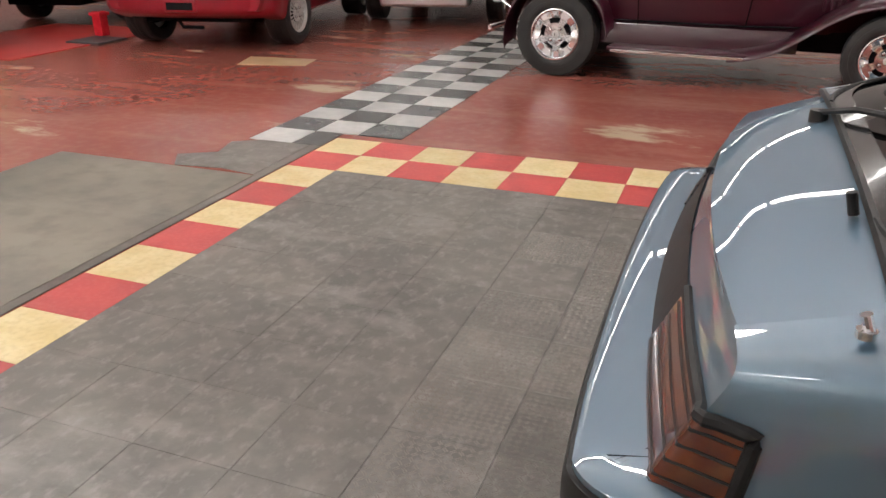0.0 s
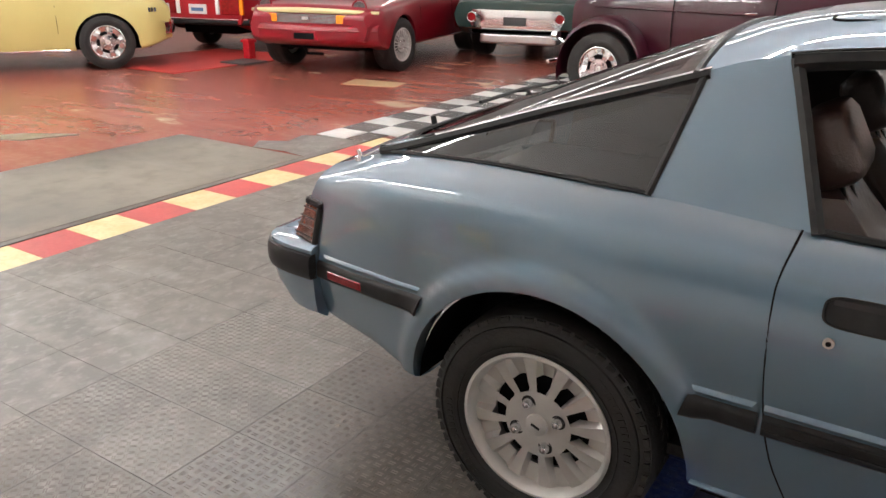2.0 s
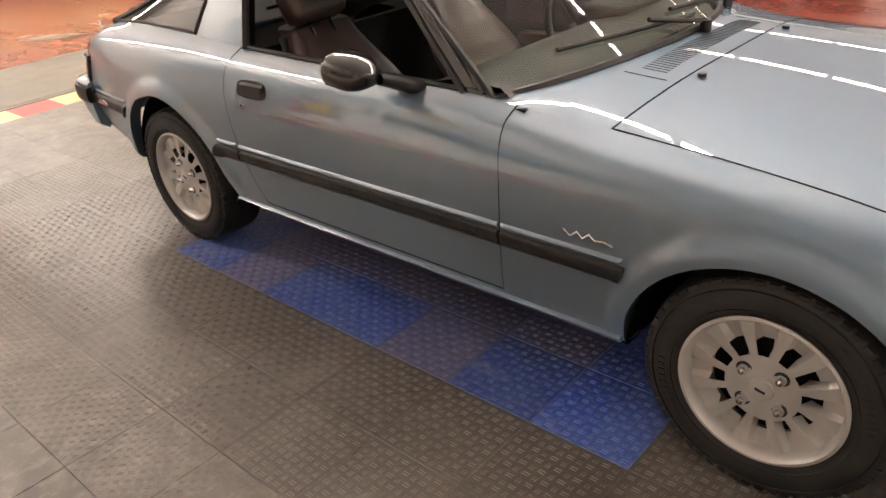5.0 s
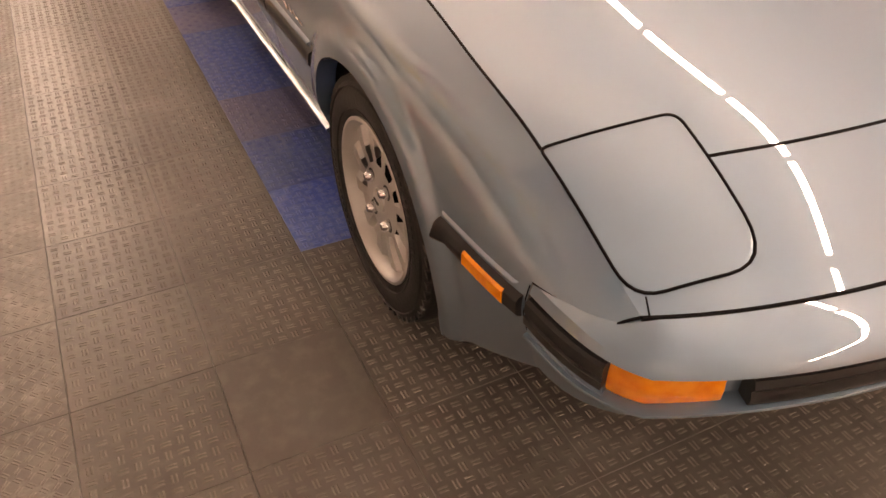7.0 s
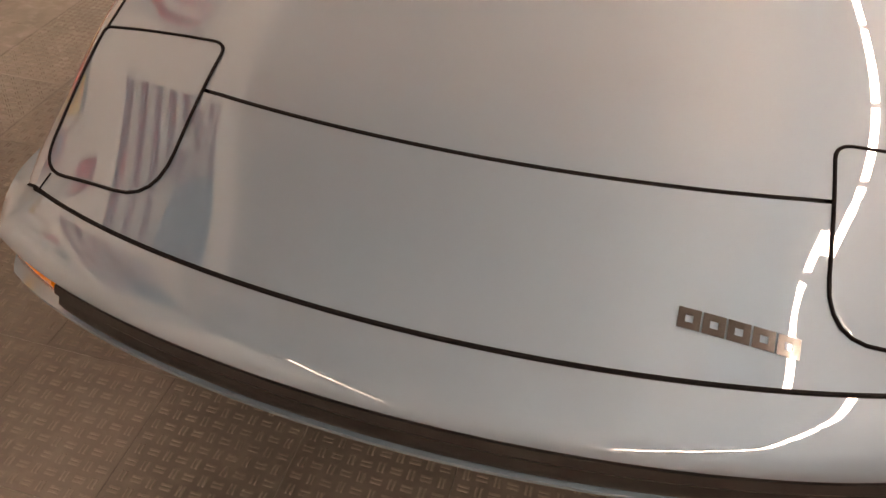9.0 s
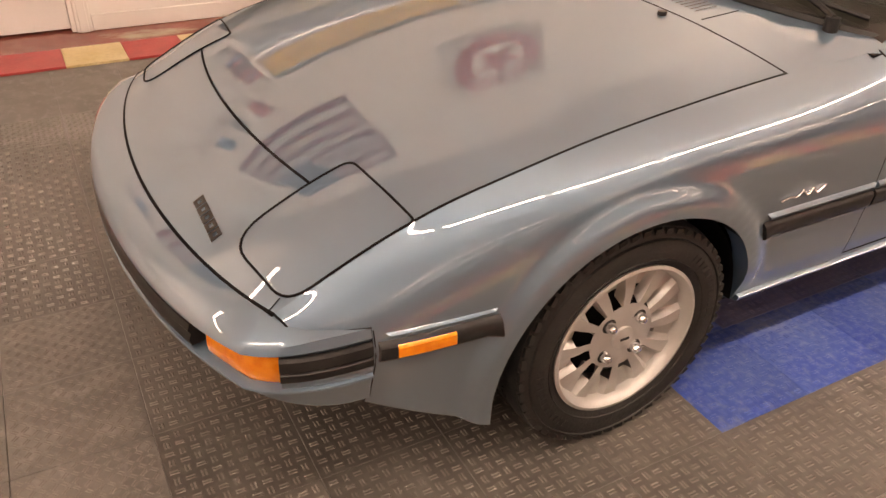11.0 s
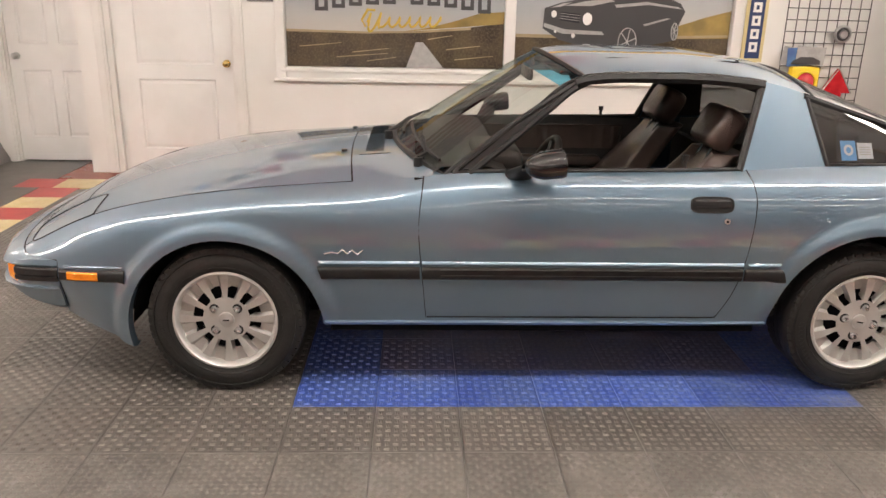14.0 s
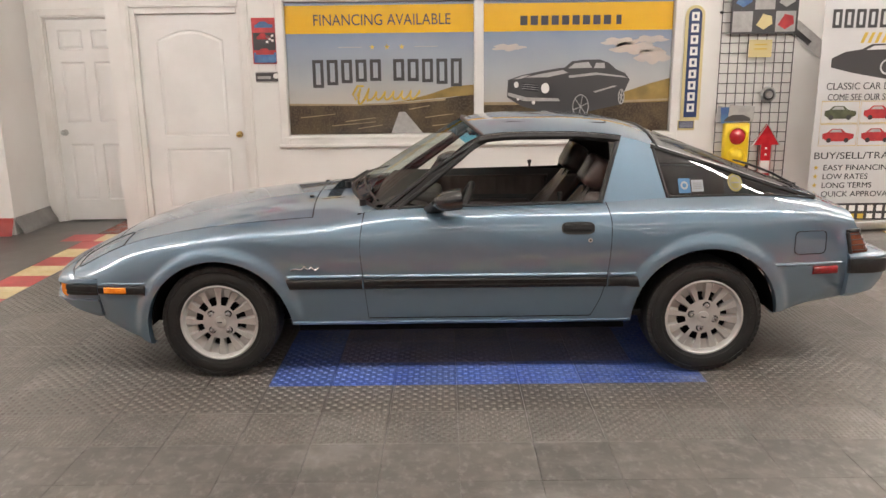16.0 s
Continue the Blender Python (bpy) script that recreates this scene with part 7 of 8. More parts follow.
YELLOW = car_paint("pale_yellow_paint", (0.60, 0.53, 0.20), (0.56, 0.49, 0.18))
MAROON = car_paint("deep_red_paint", (0.23, 0.004, 0.014), (0.20, 0.003, 0.012))
BRIGHT_RED = car_paint("bright_red_paint", (0.36, 0.015, 0.022), (0.32, 0.012, 0.02))
PLUM = car_paint("dark_plum_paint", (0.036, 0.004, 0.011), (0.032, 0.003, 0.010))
BOTTLE = car_paint("dark_green_paint", (0.02, 0.045, 0.04), (0.016, 0.038, 0.034))
GRILLE = mat("grey_grille", (0.22, 0.22, 0.22), (0.14, 0.14, 0.14), scale=40, rough=0.35, metal=0.6)


def saloon(name, label, paint, at, rz, wb, fo, ro, w, belt, nose, tail_z, bottom, R, rim, cabin_x, roof, arch=0.06, spokes=12, taper=0.12, end_lift=0.10, steer=0.0, metal=None, tyre=0.22):
    """An older two-door car: body loft with arches and ends, cabin with glass, wheels. Its front axle stands at x 0, its nose towards -x."""
    car = thing(name, label, "car", at=at, rz=rz)
    top = curve([(-fo, nose - 0.10), (-fo + 0.10, nose), (-fo + 0.6, nose + 0.04), (0.35 * wb, belt), (0.8 * wb, belt + 0.01), (wb + 0.2 * ro, belt), (wb + ro - 0.15, tail_z), (wb + ro, tail_z - 0.05)])
    low = curve([(-fo, bottom + end_lift + 0.03), (-fo + 0.45, bottom), (wb + ro - 0.5, bottom + 0.02), (wb + ro, bottom + end_lift + 0.05)])

    def half(u):
        a, b = smooth01((u + fo) / 0.35), smooth01((wb + ro - u) / 0.35)
        return w * (1 - taper * (1 - a) ** 2 - taper * (1 - b) ** 2)

    def row(u):
        h, zt, zl = half(u), top(u), low(u)
        mid = zl + 0.5 * (zt - zl)
        pts = [(h * 0.80, zl - 0.01), (h * 0.93, zl), (h * 0.975, zl + 0.06), (h, mid), (h * 0.985, zt - 0.11), (h * 0.94, zt - 0.025), (h * 0.86, zt)]
        out = []
        for q in spline([(0, y, z) for y, z in pts], 5):
            lip = 0.0
            for cx in (0, wb):
                d = (math.hypot(u - cx, q.z - R + 0.02) - R - arch) / 0.06
                if -0.5 < d < 1:
                    lip = max(lip, 0.014 * (1 - max(d, 0) ** 2))
            out.append((u, q.y + lip, q.z))
        for s in (0.7, 0.5, 0.3, 0.15, 0.0):
            out.append((u, h * 0.86 * s / 0.86, zt + 0.03 * (1 - s * s)))
        return out

    n = int((fo + wb + ro) / 0.045)
    rows = [row(-fo + (fo + wb + ro) * i / n) for i in range(n + 1)]
    bm = bmesh.new()
    for sg in (1, -1):
        rr = [[(x, sg * y, z) for x, y, z in r] for r in rows]
        add_grid(bm, rr)
        for r in (rr[0], rr[-1]):
            add_grid(bm, [[p, (p[0] + (-0.012 if r is rr[0] else 0.012), p[1] * 0.5, p[2]), (p[0] + (-0.018 if r is rr[0] else 0.018), 0.0, p[2])] for p in r])
    for cx in (0, wb):
        rad, cz = R + arch, R - 0.02
        bmesh.ops.delete(bm, geom=[f for f in bm.faces if math.hypot(f.calc_center_median().x - cx, f.calc_center_median().z - cz) < rad and abs(f.calc_center_median().y) > 0.4 * w], context="FACES")
        edge = [e for e in bm.edges if e.is_boundary and all(math.hypot(v.co.x - cx, v.co.z - cz) < rad + 0.06 and v.co.z > bottom + 0.05 and abs(v.co.y) > 0.4 * w for v in e.verts)]
        for v in {v for e in edge for v in e.verts}:
            d = math.hypot(v.co.x - cx, v.co.z - cz)
            v.co.x, v.co.z = cx + (v.co.x - cx) * rad / d, cz + (v.co.z - cz) * rad / d
        for v in bmesh.ops.extrude_edge_only(bm, edges=edge)["geom"]:
            if isinstance(v, bmesh.types.BMVert):
                v.co.y -= math.copysign(0.05, v.co.y)
    bmesh.ops.remove_doubles(bm, verts=bm.verts, dist=0.001)
    bmesh.ops.recalc_face_normals(bm, faces=bm.faces)
    part("body", bm, paint, car, smooth=45)
    part("underbody", box(-fo + 0.25, wb + ro - 0.25, -w * 0.6, w * 0.6, bottom - 0.02, bottom + 0.12), GAP, car)
    part("wheel_well", box(-R - arch + 0.01, R + arch - 0.01, -w * 0.62, w * 0.62, bottom, R * 2 + arch - 0.03), GAP, car)
    part("wheel_well", box(wb - R - arch + 0.01, wb + R + arch - 0.01, -w * 0.62, w * 0.62, bottom, R * 2 + arch - 0.03), GAP, car)
    # cabin: glass band and roof
    x0, x1, x2, x3 = cabin_x
    for sg in (1, -1):
        part("side_glass", grid([[(x0 + (x1 - x0) * t, sg * w * (0.86 - 0.14 * t), belt + 0.01 + (roof - belt - 0.05) * t), (x3 + (x2 - x3) * t, sg * w * (0.86 - 0.14 * t), belt + 0.01 + (roof - belt - 0.05) * t)] for t in lin(0, 1, 5)]), TINT_GLASS, car)
    part("windscreen", grid([[(x0 + (x1 - x0) * t, w * (0.86 - 0.14 * t) * s, belt + 0.01 + (roof - belt - 0.05) * t) for s in lin(-1, 1, 9)] for t in lin(0, 1, 5)]), TINT_GLASS, car)
    part("rear_window", grid([[(x3 + (x2 - x3) * t, w * (0.86 - 0.14 * t) * s, belt + 0.01 + (roof - belt - 0.05) * t) for s in lin(-1, 1, 9)] for t in lin(0, 1, 5)]), TINT_GLASS, car)
    part("roof", grid([[(x1 - 0.05 + (x2 - x1 + 0.1) * i / 10, w * 0.73 * s, roof - 0.05 + 0.06 * (1 - s * s) * math.sin(math.pi * (0.1 + 0.8 * i / 10))) for s in lin(-1, 1, 11)] for i in range(11)]), paint, car, smooth=60)
    for sg in (1, -1):
        for a, b in ((x0, x1), (x3, x2)):
            part("pillar", tube([(a, sg * w * 0.86, belt), (b, sg * w * 0.72, roof - 0.04)], 0.03, 8), paint, car)
    for wx, wy in ((0, -1), (wb, -1), (0, 1), (wb, 1)):
        road_wheel(car, (wx, wy * (w - 0.14), R), wy, R=R, rim=rim, width=tyre, spokes=spokes, turn=20 * wx, steer=steer if wx == 0 else 0, metal=metal)
    for sg in (1, -1):
        for x in (0.55, 0.55 + 0.42 * wb):
            part("door_gap", tube([(x, sg * (half(x) * k + 0.001), low(x) + 0.08 + (top(x) - low(x) - 0.10) * t) for t, k in ((0, 0.972), (0.25, 0.99), (0.5, 1.0), (0.75, 0.99), (1, 0.945))], 0.004), GAP, car)
        part("rocker_trim", tube([(x, sg * (half(x) * 0.95), low(x) + 0.012) for x in lin(R + arch + 0.03, wb - R - arch - 0.03, 10)], 0.014), CHROME, car, "bright rocker strip")
    return car


def bar_bumper(car, x, w, z0, z1, material, label, dx=1):
    """A bumper across an end, turned back at its corners."""
    bm = bmesh.new()
    prof = [(0.0, z0), (0.05, z0 + 0.02), (0.06, (z0 + z1) / 2), (0.05, z1 - 0.02), (0.0, z1)]
    rows = []
    for y in lin(-1, 1, 25):
        back = 0.16 * abs(y) ** 6
        rows.append([(x + dx * (p - back), y * w, z) for p, z in prof])
    add_grid(bm, rows)
    return part("bumper", bm, material, car, label, smooth=50)


# pale yellow muscle car, its front wheel towards the aisle
c = saloon("muscle_car", "pale yellow two-door muscle car with chrome wheels", YELLOW, (11.585, -4.35, 0), 58, 2.92, 0.80, 1.20, 0.95, 0.97, 0.86, 0.84, 0.24, 0.335, 0.205, (0.75, 1.35, 2.35, 3.0), 1.36, arch=0.045, spokes=5, metal=CHROME, tyre=0.26)
bar_bumper(c, -0.82, 0.92, 0.40, 0.58, CHROME, "chrome front bumper", -1)
for sg in (1, -1):
    for k in range(3):
        part("wing_badge", box(-0.62 + 0.035 * k, -0.595 + 0.035 * k, sg * 0.945, sg * 0.955, 0.70, 0.75), CHROME, c)
    part("head_lamp", cyl(0.085, 0.03, pose(-0.80, sg * 0.62, 0.70, 0, 90, 0)), PRINT_WHITE, c)
    part("corner_lamp", box(-0.80, -0.74, sg * 0.80, sg * 0.84, 0.42, 0.60, 0.01), RED_LENS, c)

# deep red coupe facing the camera, its front wheels turned a little
c = saloon("sports_coupe_red", "deep red two-door coupe with grey grille and amber lamps", MAROON, (8.62, -5.80, 0), -78.5, 2.74, 0.80, 1.15, 0.93, 0.93, 0.80, 0.90, 0.30, 0.33, 0.205, (0.7, 1.35, 2.0, 3.0), 1.26, taper=0.12, end_lift=0.10, steer=-7, tyre=0.26, spokes=20)


def nose_x(y, out):
    return -0.80 - out + 0.20 * abs(y) ** 4


rows = []
for y in lin(-1, 1, 31):
    rows.append([(nose_x(y, o), y * (0.90 + 0.02 * o), z) for o, z in ((-0.10, 0.335), (-0.01, 0.36), (0.05, 0.40), (0.075, 0.45), (0.08, 0.52), (0.075, 0.575), (0.055, 0.60), (0.02, 0.612))])
part("bumper_cover", grid(rows), MAROON, c, "body-coloured moulded front bumper", smooth=40)
part("bumper_crease", tube([(nose_x(y, 0.079), y * 0.90, 0.535) for y in lin(-1, 1, 31)], 0.008), MAROON, c)
part("plate_recess", box(-0.892, -0.85, -0.17, 0.17, 0.41, 0.53, 0.012), MAROON, c)
part("plate_recess_shade", box(-0.895, -0.86, -0.14, 0.14, 0.43, 0.505, 0.004), GAP, c)
part("grille_backing", grid([[(nose_x(y, o), y * 0.88, z) for o, z in ((0.015, 0.61), (-0.005, 0.66), (-0.01, 0.70), (0.01, 0.735))] for y in lin(-0.97, 0.97, 25)]), GAP, c)
for k in range(7):
    z = 0.622 + k * 0.0155
    part("grille_bar", tube([(nose_x(y, 0.022), y * 0.90, z) for y in lin(-0.60, 0.60, 15)], 0.0055), GRILLE, c)
for sg in (1, -1):
    part("turn_lamp", grid([[(nose_x(y, 0.028), sg * y * 0.90, z) for z in lin(0.622, 0.718, 3)] for y in lin(0.46, 0.62, 5)]), AMBER, c, "amber front lamp")
    part("lamp_panel", grid([[(nose_x(y, 0.02), sg * y * 0.90, z) for z in lin(0.622, 0.725 - 0.05 * max(0, (y - 0.7) / 0.25), 3)] for y in lin(0.63, 0.95, 8)]), MAROON, c)
    part("head_lamp", cyl(0.085, 0.03, pose(-0.66, sg * 0.66, 0.795, 0, 75, 0)), GRILLE, c)
    part("lamp_bezel", tube([(-0.685 + 0.02 * math.sin(t), sg * 0.66 + 0.092 * math.cos(t), 0.803 + 0.092 * math.sin(t)) for t in lin(0, 2 * math.pi, 25)[:-1]], 0.012, 8, True), MAROON, c)
rows = []
for y in lin(-1, 1, 31):
    lift = 0.035 * (1 - abs(y) ** 2)
    rows.append([(nose_x(y, o), y * 0.90, z + lift * t) for o, z, t in ((0.035, 0.728, 0.2), (0.043, 0.734, 0.6), (0.040, 0.750, 0.8), (0.025, 0.764, 1))])
part("nose_stripe", grid(rows), CREAM, c, "pale gold stripe round the nose", smooth=60)
part("nose_badge", box(-0.842, -0.82, -0.05, 0.05, 0.65, 0.69, 0.004), CHROME, c, "small bright badge")
part("front_axle", tube([(0, -0.7, 0.25), (0, 0.7, 0.25)], 0.03), GAP, c)
part("tow_hook", tube([(-0.55, 0.2, 0.30), (-0.66, 0.1, 0.24), (-0.6, -0.1, 0.23)], 0.02), GAP, c)

# bright red saloon, its tail towards the aisle
c = saloon("saloon_car", "bright red saloon seen from its tail, with a dark bumper", BRIGHT_RED, (12.21, -9.62, 0), 101.5, 2.75, 0.85, 1.05, 0.82, 0.95, 0.86, 0.90, 0.28, 0.31, 0.18, (0.6, 1.1, 2.2, 2.8), 1.38, taper=0.06)
bar_bumper(c, 3.80, 0.82, 0.40, 0.50, BLACK_TRIM, "black rear bumper")
part("bumper_strip", tube([(3.865 - 0.16 * abs(y) ** 6, y * 0.80, 0.492) for y in lin(-1, 1, 21)], 0.010), CHROME, c)
for sg in (1, -1):
    part("tail_lamp", box(3.79, 3.83, sg * 0.42, sg * 0.74, 0.56, 0.78, 0.01), RED_LENS, c, "square red tail lamp")
    part("reversing_lamp", box(3.80, 3.835, sg * 0.33, sg * 0.39, 0.56, 0.78, 0.006), PRINT_WHITE, c)
    part("amber_lamp", box(3.78, 3.825, sg * 0.745, sg * 0.80, 0.56, 0.78, 0.006), AMBER, c)
part("plate", box(3.80, 3.835, -0.16, 0.16, 0.56, 0.70, 0.004), PRINT_WHITE, c)
part("plate_bar", box(3.834, 3.838, -0.11, 0.11, 0.60, 0.65), PRINT_BLUE, c)

# dark green full-size car, its chrome tail towards the aisle
c = saloon("full_size_car", "dark green full-size car with broad chrome rear bumper", BOTTLE, (7.66, -11.36, 0), 101.5, 2.95, 0.95, 1.12, 0.93, 0.95, 0.86, 0.86, 0.34, 0.34, 0.195, (0.7, 1.25, 2.3, 3.1), 1.38, taper=0.05)
bar_bumper(c, 4.04, 0.93, 0.46, 0.74, CHROME, "broad chrome rear bumper")
for sg in (1, -1):
    for y in (0.62, 0.80):
        part("tail_lamp", cyl(0.062, 0.05, pose(4.09 - 0.16 * (y / 0.93) ** 6, sg * y, 0.62, 0, 90, 0), 20), RED_LENS, c, "round red tail lamp")
        part("lamp_ring", tube([(4.118 - 0.16 * (y / 0.93) ** 6, sg * y + 0.064 * math.cos(t), 0.62 + 0.064 * math.sin(t)) for t in lin(0, 2 * math.pi, 21)[:-1]], 0.008, 6, True), CHROME, c)
part("plate", box(4.09, 4.115, -0.16, 0.16, 0.52, 0.63, 0.004), PRINT_DARK, c)
part("tow_shield", box(3.6, 3.95, -0.55, 0.55, 0.26, 0.40, 0.03), STEEL, c)


# dark plum hot rod saloon, side on
def fender(path, w0, w1, drop, sg):
    """A rolled mudguard: an arched sheet following a side line, with a turned edge."""
    rows = []
    for x, z in path:
        rows.append([(x, sg * (w0 + (w1 - w0) * t), z + d) for t, d in ((0, -0.06), (0.08, -0.005), (0.35, 0.02), (0.7, 0.012), (0.92, -0.012), (1.0, -0.045), (1.0, -drop))])
    return grid(rows)


rod = thing("hot_rod", "dark plum vintage hot rod saloon with running boards and alloy wheels", "car", at=(2.10, -5.64, 0), rz=-6)
RW = 2.52
bm = bmesh.new()
prof = [(-0.50, 0.50, 0.95, 0.30), (-0.2, 0.44, 1.02, 0.33), (0.2, 0.42, 1.08, 0.40), (0.62, 0.42, 1.12, 0.52), (0.72, 0.42, 1.13, 0.58), (1.2, 0.42, 1.14, 0.63), (1.9, 0.42, 1.14, 0.645), (2.5, 0.43, 1.12, 0.62), (2.85, 0.47, 1.05, 0.56), (3.05, 0.55, 0.95, 0.46)]
rows = []
for x, zl, zt, hw in prof:
    rows.append([(x, hw * a, zl + (zt - zl) * b) for a, b in ((-0.9, 0), (-1.0, 0.12), (-1.02, 0.5), (-0.99, 0.85), (-0.93, 1.0), (-0.4, 1.06), (0.4, 1.06), (0.93, 1.0), (0.99, 0.85), (1.02, 0.5), (1.0, 0.12), (0.9, 0))])
add_grid(bm, rows)
for r in (rows[0], rows[-1]):
    bm.faces.new([bm.verts.new(p) for p in r])
bmesh.ops.recalc_face_normals(bm, faces=bm.faces)
part("body", bm, PLUM, rod, smooth=50)
cab = [(0.80, 1.14, 0.58), (0.98, 1.52, 0.54), (1.2, 1.56, 0.53), (2.2, 1.57, 0.53), (2.6, 1.48, 0.50), (2.80, 1.10, 0.56)]
part("roof", grid([[(x, hw * s, z + 0.03 * (1 - s * s)) for s in lin(-1, 1, 11)] for x, z, hw in cab]), PLUM, rod, smooth=60)
for sg in (1, -1):
    part("side_glass", grid([[(x, sg * (0.63 - 0.11 * t), 1.13 + 0.40 * t) for x in (0.95, 1.5, 2.5)] for t in (0, 0.5, 1)]), TINT_GLASS, rod)
    rear = [(RW + 0.46 * math.cos(t), 0.36 + 0.48 * math.sin(t)) for t in lin(-0.25, math.pi - 0.05, 22)]
    part("rear_fender", fender(rear, 0.55, 0.86, 0.06, sg), PLUM, rod, "rounded rear mudguard", smooth=60)
    front = [(-0.50 + 0.0, 0.42), (-0.47, 0.52), (-0.38, 0.62), (-0.22, 0.70), (0.0, 0.735), (0.22, 0.70), (0.42, 0.60), (0.60, 0.47), (0.78, 0.36), (0.98, 0.30), (1.10, 0.285)]
    part("front_fender", fender([(p.x, p.z) for p in spline([(x, 0, z) for x, z in front], 3)], 0.40, 0.86, 0.06, sg), PLUM, rod, "long sweeping front mudguard", smooth=60)
    part("running_board", box(0.95, RW - 0.46, sg * 0.60, sg * 0.85, 0.25, 0.29, 0.015), PLUM, rod, smooth=40)
    part("board_trim", box(0.98, RW - 0.50, sg * 0.848, sg * 0.862, 0.245, 0.268, 0.003), CHROME, rod, "bright strip on the running board")
    part("sill_apron", grid([[(x, sg * y, z) for y, z in ((0.66, 0.29), (0.655, 0.36), (0.63, 0.45))] for x in lin(0.62, RW - 0.3, 8)]), PLUM, rod, smooth=60)
    part("body_bead", tube([(x, sg * (0.64 if x > 1.0 else 0.53 + 0.27 * (x - 0.6)), 0.475) for x in lin(0.62, RW - 0.45, 16)], 0.008), GAP, rod)
    part("belt_bead", tube([(x, sg * 0.655, 0.90 + 0.01 * x) for x in lin(1.0, 2.7, 16)], 0.008), PLUM, rod)
    part("door_gap", tube([(1.02, sg * 0.628, 0.47), (0.98, sg * 0.645, 0.8), (0.96, sg * 0.63, 1.12)], 0.005), GAP, rod)
    part("door_gap", tube([(1.86, sg * 0.655, 0.45), (1.88, sg * 0.668, 0.8), (1.88, sg * 0.64, 1.13)], 0.005), GAP, rod)
    part("door_handle", tube([(1.10, sg * 0.665, 0.93), (1.10, sg * 0.70, 0.93), (1.20, sg * 0.70, 0.925)], 0.008), CHROME, rod)
    for k in range(10):
        part("bonnet_louvre", box(0.02 + 0.05 * k, 0.045 + 0.05 * k, sg * (0.395 + 0.012 * k), sg * (0.41 + 0.012 * k), 0.60, 0.86, 0.004), PLUM, rod)
    part("tail_lamp", cyl(0.05, 0.06, pose(RW + 0.62, sg * 0.62, 0.62, 0, 90, 0)), CHROME, rod, "chrome stalk lamp")
    part("lamp_stalk", tube([(RW + 0.60, sg * 0.62, 0.60), (RW + 0.45, sg * 0.60, 0.50)], 0.012), CHROME, rod)
part("rear_bar", tube([(RW + 0.66, y, 0.36) for y in lin(-0.7, 0.7, 9)], 0.022, 8), CHROME, rod, "slim chrome rear bumper bar")
part("chassis", box(-0.4, 3.0, -0.42, 0.42, 0.28, 0.44), GAP, rod)
for wx, wy, RR in ((0, -1, 0.31), (RW, -1, 0.35), (0, 1, 0.31), (RW, 1, 0.35)):
    road_wheel(rod, (wx, wy * 0.72, RR), wy, R=RR, rim=RR * 0.60, width=0.22, spokes=5, turn=10 + 30 * wx, metal=CHROME)

# small red jack post with its foot plate, steel cover, red mat, pale lath
s = thing("jack_stand", "red steel jack post on a dark foot plate", "jack")
part("post", box(10.02, 10.14, -5.62, -5.50, 0.03, 0.30, 0.01), RED_PLASTIC, s)
part("foot_plate", box(9.72, 10.18, -5.55, -5.10, -0.003, 0.025, 0.006), DARK_BASE, s)
part("collar", box(10.0, 10.16, -5.64, -5.48, 0.25, 0.29, 0.008), RED_PLASTIC, s)
RED_MAT = mat("red_mat", (0.42, 0.035, 0.03), (0.36, 0.03, 0.026), scale=3, rough=0.45)
s = tagged(link("red_floor_mat", box(9.84, 11.6, -6.4, -4.06, -0.003, 0.006, 0.002, None), RED_MAT), "bright red sheet lying on the painted floor", "mat")
s = tagged(link("cover_plate", flat_poly([(7.55, -1.30), (7.95, -1.05), (8.10, -0.72), (7.72, -0.92)], 0.012, "z"), STEEL), "grey steel floor cover plate", "cover")
s.location.z = -0.004
s = tagged(link("pale_board", flat_poly([(6.98, -4.78), (7.62, -4.62), (7.75, -5.05), (7.05, -5.12)], 0.006, "z"), mat("dull_board", (0.40, 0.29, 0.16), (0.34, 0.23, 0.13), scale=4, rough=0.5)), "pale flat board lying on the floor", "board")
s.location.z = -0.004


# ---- floor pieces ----
TX, TY = 0.3085, 0.3035


